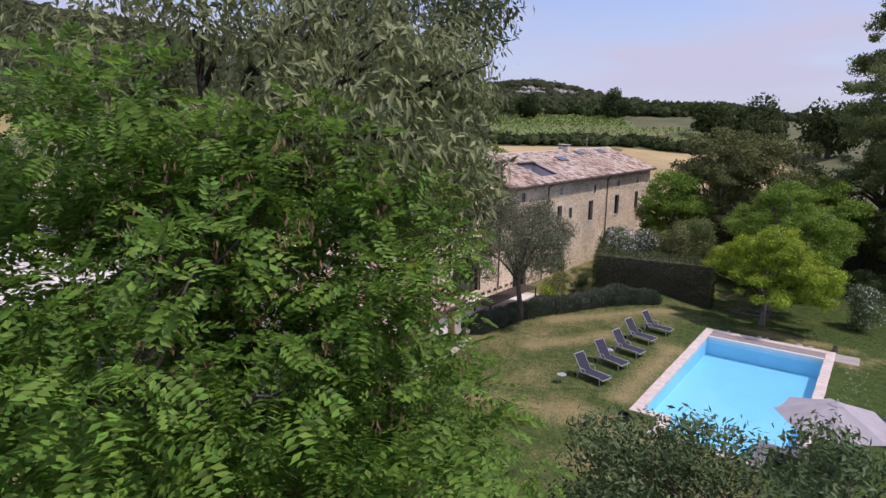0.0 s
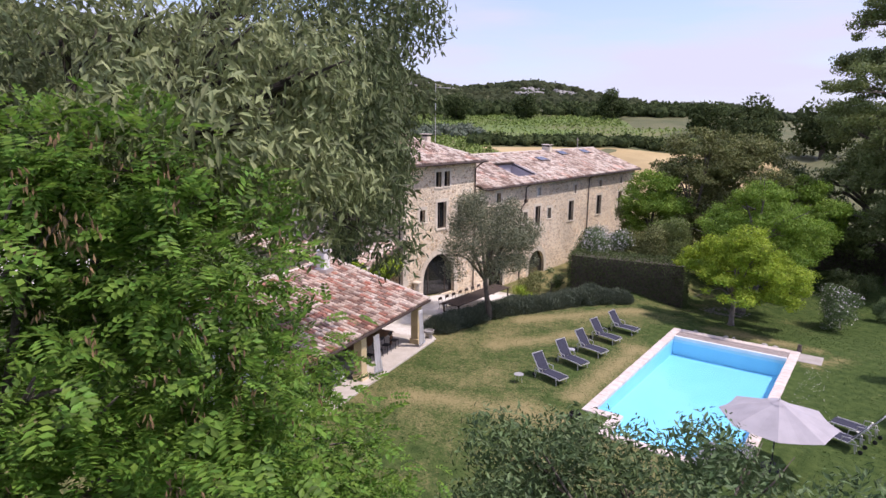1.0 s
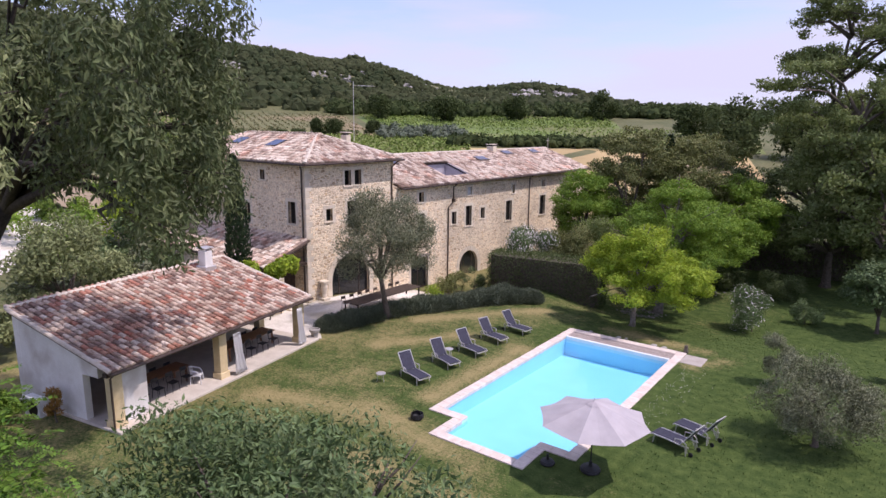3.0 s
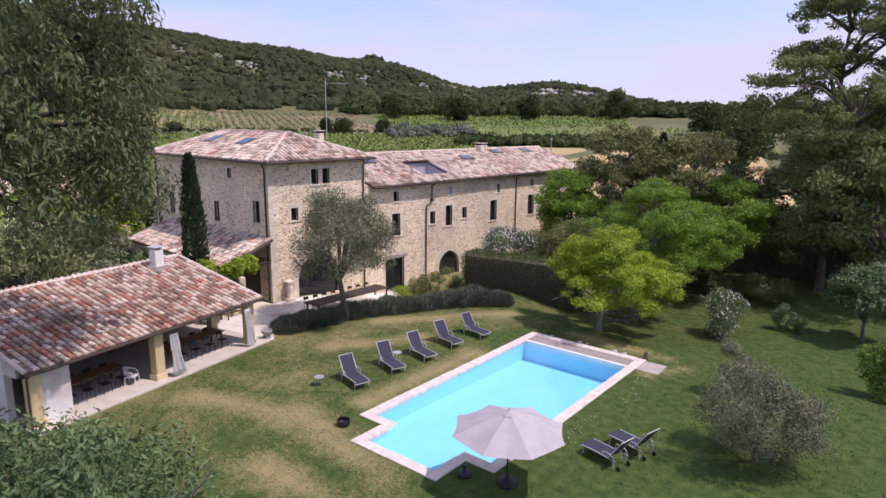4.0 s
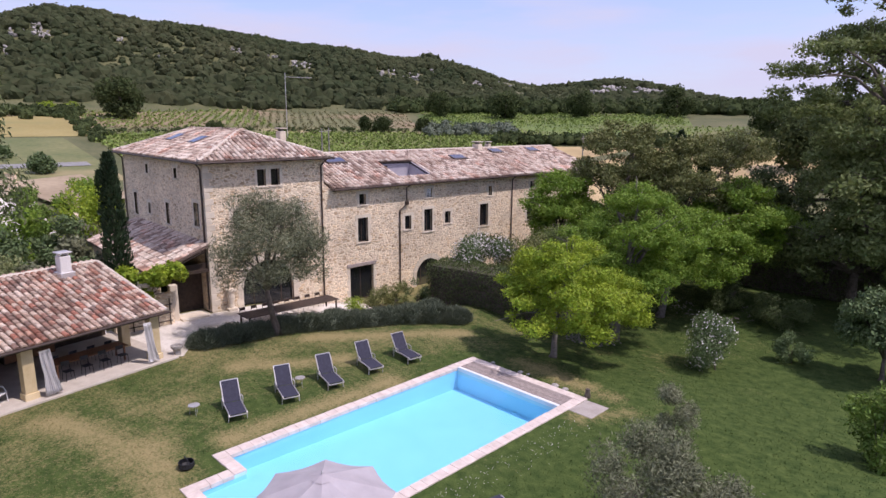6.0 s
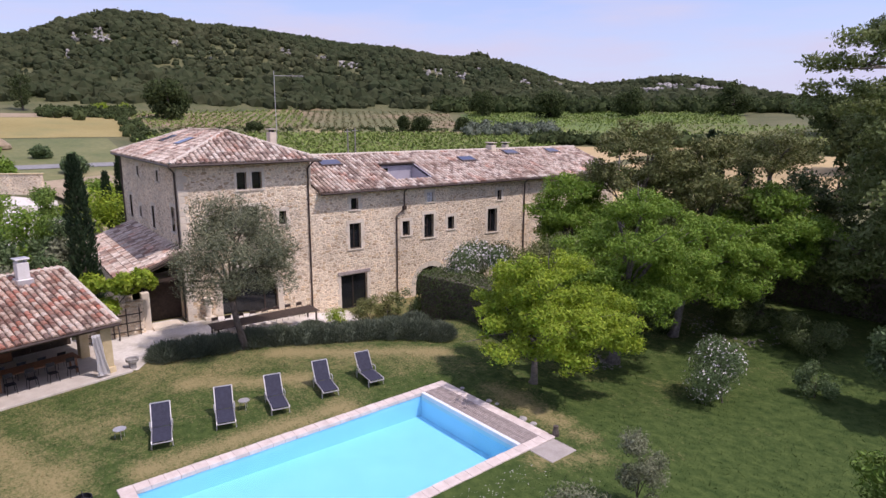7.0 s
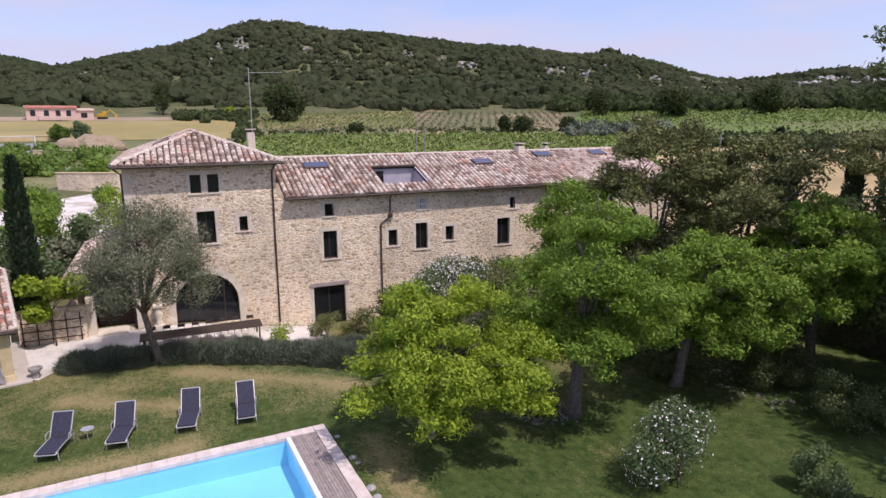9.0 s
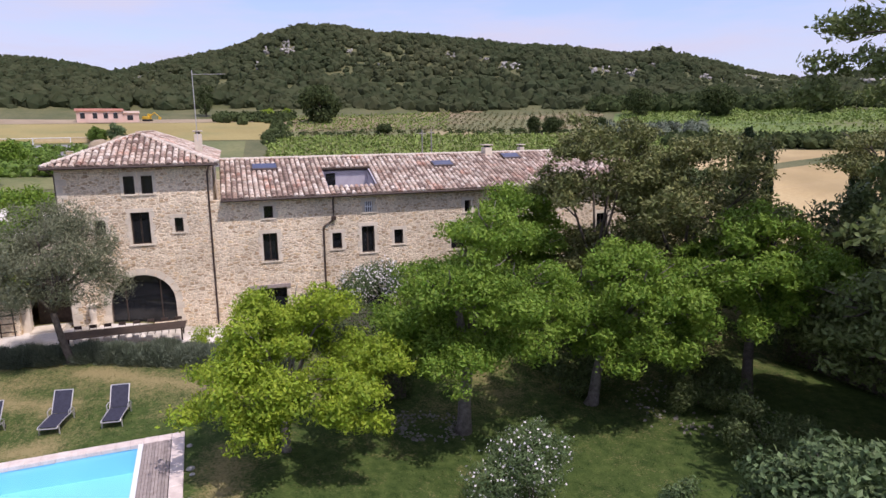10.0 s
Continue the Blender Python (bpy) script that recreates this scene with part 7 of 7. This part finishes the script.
def leafy_cloud(name, places, mat, label, category, seed=1, each=12, leaf=0.46, core=0.8, rough=0.14):
    """Scrub canopies: rounded cores with ragged leaf sprays over them, in one mesh."""
    rng = np.random.default_rng(seed)
    bm = bmesh.new()
    bmesh.ops.create_icosphere(bm, subdivisions=1, radius=1)
    base = np.array([v.co[:] for v in bm.verts])
    fs = [tuple(v.index for v in f.verts) for f in bm.faces]
    bm.free()
    P = np.array(places)
    R = P[:, [3, 3, 4]]
    n, m = len(P), len(base)
    turn = np.linalg.qr(rng.normal(size=(n, 3, 3)))[0]
    q = np.einsum("ij,njk->nik", base, turn) * (1 + rough * rng.normal(size=(n, m, 1)).clip(-1.4, 1.4))
    cores = (q * R[:, None, :] * core + P[:, None, :3]).reshape(-1, 3)
    faces = (np.array(fs)[None] + (np.arange(n) * m)[:, None, None]).reshape(-1, 3).tolist()
    d = rng.normal(size=(n * each, 3))
    d[:, 2] = np.abs(d[:, 2]) * 1.2 - 0.35
    d = unit(d)
    RR, PP = np.repeat(R, each, axis=0), np.repeat(P[:, :3], each, axis=0)
    p = PP + d * RR * (0.72 + 0.3 * rng.random((n * each, 1)))
    L = RR[:, 0] * leaf * (0.7 + 0.7 * rng.random(n * each))
    run = unit(d * 0.6 + rng.normal(size=(n * each, 3)) * 0.6 + np.array([0, 0, 0.25]))
    v, f = leaf_quads(p - run * L[:, None] * 0.4, run, unit(d + rng.normal(size=(n * each, 3)) * 0.18 + np.array([0, 0, 0.55])), L, L * 0.85)
    ob = arrays(name, np.concatenate([cores, v]), faces + (f + len(cores)).tolist(), mat, smooth=False)
    return tagged(ob, label, category, kind="stuff")


def hill_reach(az):
    return 350.0 - 30 * smooth01((az - 75) / 20) + 260 * (1 - smooth01((az - 34) / 16))


def slope_at(az, el):
    """How far off the hillside lies in a direction seen from the garden."""
    r = 232.0
    while r < hill_reach(az) * 0.98:
        if ground_z(*polar(az, r)) > 12 + r * math.tan(radians(el)):
            return r
        r += 3.0
    return r


# bare limestone ledges on the slopes: direction, height of view, half width in degrees, number of rocks
LEDGES = [(83.9, 6.63, 0.35, 10), (83.5, 6.29, 0.55, 16), (85.6, 6.19, 0.3, 6), (78.5, 6.19, 0.3, 5), (86.4, 5.0, 0.2, 4), (64.4, 4.87, 0.9, 26), (66.4, 5.5, 0.4, 9), (69.4, 5.84, 0.5, 10), (54.2, 4.15, 0.6, 22), (57.2, 4.23, 0.4, 10), (56.2, 4.34, 0.4, 8), (52.3, 4.5, 0.3, 6), (48.3, 3.55, 0.45, 14), (45.1, 3.29, 0.6, 16), (46.9, 3.35, 0.3, 8), (36.4, 2.61, 0.6, 33), (35.3, 2.99, 0.7, 46), (33.6, 2.5, 1.0, 78), (31.8, 2.67, 0.9, 65), (30.3, 2.19, 0.7, 39), (35.8, 3.8, 0.5, 20), (32.8, 3.53, 0.5, 18), (29.0, 2.64, 0.4, 18), (38.4, 3.59, 0.4, 10)]
ledges = [(az, slope_at(az, el), w, n_) for az, el, w, n_ in LEDGES]
rng = np.random.default_rng(77)
places, rocks = [], []
while len(places) < 13500:
    az, u = rng.uniform(6, 128), rng.random()
    r = 226 + (hill_reach(az) * 1.05 - 226) * u ** 0.8
    if 86 < az < 108 and r < 232:
        continue
    if any(abs(az - a) < w * 1.1 and -11 * (1 + (a < 40) * 1.5) < r - d < 3 for a, d, w, n_ in ledges):
        continue
    x, y = polar(az, r)
    open_patch = noise.noise(Vector((x * 0.03, y * 0.03, 4.0)))
    z = ground_z(x, y)
    s = rng.uniform(1.0, 2.3) * (1.55 if u < 0.12 else 1.0) * (1 + 0.5 * (r > 400))
    if open_patch > 0.33 and u > 0.2:
        if rng.random() < 0.35 and len(rocks) < 260:
            rocks.append((x, y, z + 0.4, rng.uniform(0.5, 1.3), rng.uniform(0.4, 1.1)))
        if rng.random() < 0.12:
            continue
        s *= 0.75
    places.append((x, y, z + s * 0.38, s * 1.12, s * rng.uniform(0.8, 1.2)))
for az, d, w, n_ in ledges:
    for k in range(n_):
        x, y = polar(az + rng.normal() * w * 0.7, d + rng.uniform(-7, 1))
        big = 1.5 if az < 40 else 1.0
        rocks.append((x, y, ground_z(x, y) + rng.uniform(0.0, 0.7) * big, rng.uniform(0.35, 1.25) * big, rng.uniform(0.3, 1.0) * big))
    for k in range(n_ // (2 if az > 40 else 6)):
        x, y = polar(az + rng.uniform(-w, w), d + rng.uniform(-12, 2))
        size = rng.uniform(0.6, 1.2)
        places.append((x, y, ground_z(x, y) + size * 0.4, size, size))
# trees that stand out on the crest
for az, size in ((51.3, 2.8), (51.9, 3.4), (52.5, 3.0), (48.0, 2.2), (67.0, 1.9), (86.0, 2.4), (84.9, 2.0)):
    x, y = polar(az, hill_reach(az))
    places.append((x, y, ground_z(x, y) + size * 0.9, size, size * 1.15))
leafy_cloud("hill_forest", places, L_FOREST, "dense dark green oak scrub covering the hill", "forest", 5, each=5, leaf=0.46, core=0.97, rough=0.14)
blob_cloud("hill_rocks", rocks, M_LEDGE, "pale limestone ledges showing through the hill scrub", "rocks", 6, rough=0.3)


def field_tree(x, y, r, h, seed, mat=L_FAR, label="dark rounded tree standing in the fields", name="field_tree"):
    rg = np.random.default_rng(seed)
    z = ground_z(x, y)
    root = thing(name, Matrix.Translation((x, y, z)), label, "tree", "field trees")
    part("trunk", tube([(0, 0, -0.2), (0.1, 0, h * 0.35), (0, 0.1, h * 0.7)], [r * 0.09, r * 0.07, r * 0.03], 7), M_BARK, root)
    cl = crown_clumps((0, 0, h * 0.5), (r * 0.8, r * 0.8, h * 0.46), 34, r * 0.33, rg, 0.85, -1.1)
    n = 3600
    v, f = leaves_in(cl, n, max(0.35, r * 0.13), rg, 0.6, 0, 0.3, 0.6)
    arrays("crown", v, f, mat, root)


for k, (az, r, rad, h) in enumerate(((80.9, 192, 7.0, 10.5), (53.0, 205, 5.2, 8.5), (46.8, 198, 6.0, 9.0), (90.5, 214, 3.0, 11.0), (75.0, 158, 2.0, 2.6), (61.6, 157, 2.0, 4.0), (60.0, 157, 2.8, 4.0), (56.0, 158, 2.0, 3.8),
                                     (83.9, 207, 2.2, 3.0), (85.4, 209, 2.6, 3.2), (39.5, 205, 5.5, 8.5), (31.0, 208, 6.0, 9.5), (24.0, 160, 6.0, 10.0), (21.0, 140, 7.0, 12.0), (15.0, 130, 7.5, 13.0), (9.0, 120, 8.0, 14.0), (23.0, 110, 6.0, 10.0),
                                     (97.0, 148, 2.2, 4.0), (98.4, 150, 2.0, 3.5), (104.0, 118, 2.6, 4.2), (107.0, 121, 3.2, 5.0), (101.5, 107, 2.0, 3.2), (97.0, 103, 1.8, 2.4), (93.0, 121, 1.6, 2.0), (109.0, 104, 3.0, 5.0), (105.6, 100, 2.4, 3.8), (92.0, 105, 1.8, 2.6))):
    fresh = az > 91 and h < 6
    field_tree(*polar(az, r), rad, h, 200 + k, (L_VINE, L_GREEN, L_BUSH)[k % 3] if fresh else L_YELLOW if 83.5 < az < 86 else L_FAR, "rounded fresh green bush in the rough meadow" if fresh else "dark rounded tree standing in the fields")
pl, grove = [], []
for k in range(46):
    az, r = 47.5 + 8.5 * rng.random(), 146 + 5 * (k % 4) + rng.normal()
    x, y = polar(az, r)
    s = rng.uniform(1.1, 1.9)
    grove.append((x, y, ground_z(x, y) + s * 0.7, s, s * 0.95))
leafy_cloud("olive_grove", grove, L_LAVENDER, "rows of grey-green olive trees at the field's edge", "olive grove", 9, each=60, leaf=0.3)
for k in range(230):
    az, r = 24 + 26 * rng.random(), 133 + rng.normal() * 1.6
    x, y = polar(az, r)
    s = rng.uniform(0.9, 1.9)
    pl.append((x, y, ground_z(x, y) + s * 0.6, s, s * 0.95))
for k in range(150):
    az, r = 83.2 + 6.5 * rng.random(), 203 + rng.normal() * 4.0
    x, y = polar(az, r)
    s = rng.uniform(0.8, 2.0)
    pl.append((x, y, ground_z(x, y) + s * 0.5, s, s))
for k in range(70):
    az, r = 84.6 + rng.normal() * 0.5, 140 + 60 * rng.random()
    x, y = polar(az, r)
    s = rng.uniform(0.5, 1.3)
    pl.append((x, y, ground_z(x, y) + s * 0.5, s, s))
for k in range(110):
    az, r = 56 + 28 * rng.random(), 160 + rng.normal() * 3.0
    x, y = polar(az, r)
    s = rng.uniform(0.25, 0.8)
    pl.append((x, y, ground_z(x, y) + s * 0.4, s * 1.3, s * 0.8))
for k in range(460):
    az, r = 20 + 37 * rng.random(), 225 + rng.normal() * 4.0
    x, y = polar(az, r)
    s = rng.uniform(1.5, 3.2)
    pl.append((x, y, ground_z(x, y) + s * 0.6, s, s))
leafy_cloud("hedgerow", pl, L_FAR, "dark green hedgerow between the fields", "hedgerow", 8, each=26, leaf=0.4)
# rough shrubs behind the pool house and beside the tower
for k, (x, y, r, h, m) in enumerate(((-30.5, 22.5, 2.2, 3.2, L_OLIVE), (-34.0, 25.5, 2.0, 3.0, L_BUSH), (-37.5, 27.5, 1.8, 3.2, L_OLIVE), (-42.5, 27.0, 2.4, 3.6, L_BUSH), (-47.5, 30.0, 3.0, 6.0, L_YELLOW), (-44.0, 24.0, 3.0, 4.4, L_GREEN), (-38.5, 22.5, 2.8, 4.2, L_BUSH), (-54.0, 22.0, 3.0, 4.6, L_GREEN), (-60.0, 33.0, 3.0, 4.0, L_GREEN), (-50.5, 26.0, 2.4, 3.4, L_VINE), (-29.0, 16.0, 2.4, 2.6, L_GREY), (-33.0, 12.5, 2.6, 3.0, L_GREY),
                                     (-55.0, 33.5, 2.2, 3.4, L_YELLOW), (-47.0, 36.5, 2.0, 4.4, L_BUSH), (-58.0, 22.0, 2.6, 3.0, L_VINE), (-62.0, 29.0, 2.2, 3.0, L_VINE), (-28.0, 10.0, 2.6, 3.4, L_DARK), (-40.0, 20.5, 2.0, 2.2, L_LAVENDER))):
    bush("shrub", x, y, (r, r, h / 2), 3000, 0.3, m, "rough green shrub behind the pool house", seed=300 + k, slim=0.5, group="rough shrubs")

# pink house on the building ground, with a digger beside it
hx, hy = polar(98.0, 203)
hm = Matrix.Translation((hx, hy, ground_z(hx, hy) - 0.3)) @ Matrix.Rotation(radians(9), 4, "Z") @ Matrix.Scale(0.76, 4)
M_PINK = material("pink_render", (0.60, 0.42, 0.35), (0.70, 0.50, 0.42), scale=0.5, fine=6, bump=0.1)
M_YELLOW = material("yellow_painted_steel", (0.55, 0.33, 0.03), (0.66, 0.42, 0.05), scale=2, rough=0.5, bump=0.05)
pk = thing("villa", hm, "low unfinished pink rendered villa with a flat terrace", "house")
part("wall", box(-4, 4, -9.5, 5.5, 0, 4.3, 0.03), M_PINK, pk)
part("wing_wall", box(-4, 3, 5.52, 11.0, 0, 3.5, 0.03), M_PINK, pk)
part("roof", slab_from((Vector((4.5, -10, 4.32)), Vector((4.5, 6, 4.32)), Vector((0, 6, 5.2)), Vector((0, -10, 5.2))), 0.25), M_TILE_RED, pk)
part("roof", slab_from((Vector((3.4, 5.6, 3.52)), Vector((3.4, 11.4, 3.52)), Vector((-0.5, 11.4, 4.3)), Vector((-0.5, 5.6, 4.3))), 0.2), M_TILE_RED, pk)
part("terrace_wall", box(4.02, 7.5, -6, 3, 0, 1.4, 0.02), M_PINK, pk)
for y in (-7.5, -3.5, 0.0, 3.2):
    wn_ = part("window", box(4.0, 4.05, y - 0.75, y + 0.75, 1.5, 3.5), M_GLASS, pk)
    part("frame", box(4.05, 4.09, y - 0.85, y + 0.85, 3.5, 3.62), M_WHITE, wn_)
part("window", box(3.0, 3.05, 7.0, 9.0, 0.9, 2.6), M_GLASS, pk)
ex, ey = polar(95.0, 203)
dg = thing("digger", Matrix.Translation((ex, ey, ground_z(ex, ey))) @ Matrix.Rotation(radians(70), 4, "Z") @ Matrix.Scale(0.7, 4), "yellow tracked digger on bare earth", "digger")
for s in (-1, 1):
    part("track", box(-1.6, 1.6, s * 1.1 - 0.3, s * 1.1 + 0.3, 0, 0.8, 0.2), M_BLACK, dg)
part("body", box(-1.7, 1.2, -1.2, 1.2, 0.9, 2.1, 0.12), M_YELLOW, dg)
part("cab", box(0.0, 1.2, 0.1, 1.15, 2.1, 3.1, 0.1), M_YELLOW, dg)
part("arm", tube([(1.0, 0, 1.8), (3.2, 0, 3.6), (5.2, 0, 1.8)], [0.28, 0.24, 0.18], 6), M_YELLOW, dg)
part("bucket", box(4.8, 5.7, -0.5, 0.5, 0.7, 1.7, 0.12), M_YELLOW, dg)
# courtyard wall and poles
for k, (az, r) in enumerate(((70.6, 92), (69.8, 93), (44.0, 92))):
    x, y = polar(az, r)
    po = thing("pole", Matrix.Translation((x, y, ground_z(x, y))), "pale concrete pole standing in the fields", "pole", "poles")
    part("shaft", tube([(0, 0, -0.3), (0, 0, 7.5)], [0.14, 0.09], 7), M_ROCK, po)
    part("crossarm", box(-0.05, 0.05, -0.5, 0.5, 7.0, 7.1), M_ROCK, po)
cw = tagged(part("courtyard_wall", box(-58, -46, 31.0, 31.4, ground_z(-52, 31) - 0.5, ground_z(-52, 31) + 1.6), M_STONE), "low golden stone courtyard wall", "wall", kind="structure")

# tufts of grass over the lawn
rng = np.random.default_rng(91)
n = 90000
gx, gy = rng.uniform(-18, 12, n), rng.uniform(16, 62, n)
q = np.stack([gx * PU.x + gy * PU.y, gx * PV.x + gy * PV.y], 1)
free = ~((q[:, 0] > -6.6) & (q[:, 0] < 1.9) & (q[:, 1] > 23.4) & (q[:, 1] < 39.8))
ax = (gx + 15.94) * PA.x + (gy - 15.19) * PA.y
by = (gx + 15.94) * PB.x + (gy - 15.19) * PB.y
free &= ~((ax > -0.3) & (ax < 12.9) & (by > -0.85))
gx, gy = gx[free], gy[free]
n = len(gx)
gp = np.stack([gx, gy, np.array([ground_z(a, b) for a, b in zip(gx, gy)]) - 0.01], 1)
v, f = leaf_quads(gp, unit(rng.normal(size=(n, 3)) + np.array([0, 0, 0.55])), unit(rng.normal(size=(n, 3)) * 0.5 + np.array([0, 0, 1.0])), 0.04 + 0.06 * rng.random(n), 0.02 + 0.025 * rng.random(n))
tagged(arrays("grass", v, f, M_LAWN), "short uneven grass of the lawn", "grass", kind="stuff")

# white clover in the grass beside the pool
rng = np.random.default_rng(93)
n = 240
cu, cv = 1.1 + np.abs(rng.normal(size=n)) * 0.6, rng.uniform(28.5, 37.5, n)
cp = np.stack([cu * PU.x + cv * PV.x, cu * PU.y + cv * PV.y, np.full(n, 0.05)], 1)
v, f = leaf_quads(cp, unit(rng.normal(size=(n, 3)) + np.array([0, 0, 0.3])), unit(rng.normal(size=(n, 3)) * 0.4 + np.array([0, 0, 1.0])), 0.03 + 0.025 * rng.random(n), 0.028 * np.ones(n))
tagged(arrays("clover", v, f, L_FLOWER), "white clover flowers scattered in the grass by the pool", "flowers", kind="stuff")

# air conditioner and a dry bush at the pool house's end wall
ac = thing("air_conditioner", PH @ pose(-0.55, 4.3, -0.12, 0, 0, 90), "white outdoor air conditioner beside the pool house wall", "air conditioner")
part("casing", box(-0.5, 0.5, -0.2, 0.2, 0.08, 0.95, 0.02), M_WHITE, ac)
part("fan_grille", tube([(-0.12, 0.2, 0.5), (-0.12, 0.225, 0.5)], 0.33, 18), M_BLACK, ac)
for s in (-0.38, 0.38):
    part("foot", box(s - 0.05, s + 0.05, -0.2, 0.2, 0, 0.08), M_BLACK, ac)
L_DRY = foliage("dry_orange_leaf", (0.24, 0.13, 0.035), (0.40, 0.23, 0.06), 0.3, 0.015, 0.2)
dx_, dy_, _z = (PH @ Vector((-0.6, 2.9, 0)))[:]
bush("dry_bush", dx_, dy_, (0.38, 0.38, 0.75), 1500, 0.12, L_DRY, "withered orange-brown bush at the pool house wall", seed=401)
gx_, gy_, _z = (PH @ Vector((-2.0, 4.6, 0)))[:]
bush("shrub", gx_, gy_, (0.9, 0.9, 0.7), 3000, 0.16, L_GREEN, "green shrub at the pool house corner", seed=402)

# white posts and nets of the hard court
cx_, cy_ = polar(102.7, 137)
ct = thing("court_net", Matrix.Translation((cx_, cy_, ground_z(cx_, cy_) + 0.16)) @ Matrix.Rotation(radians(12), 4, "Z"), "white net posts on the grey hard court", "net")
for y in (-6.0, 0.0, 6.0):
    part("post", tube([(0, y, 0), (0, y, 2.4)], 0.08, 6), M_WHITE, ct)
part("rail", tube([(0, -6, 2.3), (0, 6, 2.3)], 0.05, 6), M_WHITE, ct)
for k, (az, r, w) in enumerate(((98.4, 128, 5.0), (100.5, 152, 6.0), (105.0, 124, 4.5))):
    x, y = polar(az, r)
    lw = thing("low_wall", Matrix.Translation((x, y, ground_z(x, y))) @ Matrix.Rotation(radians(80 + 9 * k), 4, "Z"), "low pale stone wall in the rough meadow", "wall")
    part("masonry", box(-w, w, -0.25, 0.25, -0.3, 0.9, 0.05), M_GOLD, lw)
    part("coping", box(-w - 0.05, w + 0.05, -0.32, 0.32, 0.904, 1.0, 0.03), M_DRESSED, lw)

# golden garden wall beside the drive, heap of earth, and wild green growth
gwl = thing("garden_boundary_wall", Matrix.Translation((-76.0, 25.5, ground_z(-76.0, 25.5))) @ Matrix.Rotation(radians(60), 4, "Z"), "golden stone boundary wall beside the gravel drive", "wall")
part("masonry", box(-4.2, 4.2, -0.25, 0.25, -0.4, 2.3, 0.05), M_STONE, gwl)
part("coping", box(-4.3, 4.3, -0.33, 0.33, 2.304, 2.42, 0.03), M_GOLD, gwl)
rng = np.random.default_rng(91)
heap = [(-120 + rng.normal() * 3.2, 23 + rng.normal() * 2.0) for k in range(26)]
heap = [(x, y, ground_z(x, y) + 0.5, 1.6 + rng.random(), 1.0 + 1.3 * rng.random()) for x, y in heap]
blob_cloud("earth_heap", heap, M_EARTH, "heap of bare orange earth beside the road", "earth heap", 12, sub=2, rough=0.06)
growth = []
for k in range(170):
    x, y = -88 - 34 * rng.random(), 4 + 22 * rng.random()
    s = rng.uniform(0.5, 1.5)
    growth.append((x, y, ground_z(x, y) + s * 0.4, s * 1.2, s))
leafy_cloud("wild_growth", growth, L_VINE, "wild bright green growth on the rough meadow", "undergrowth", 13, each=40, leaf=0.34)
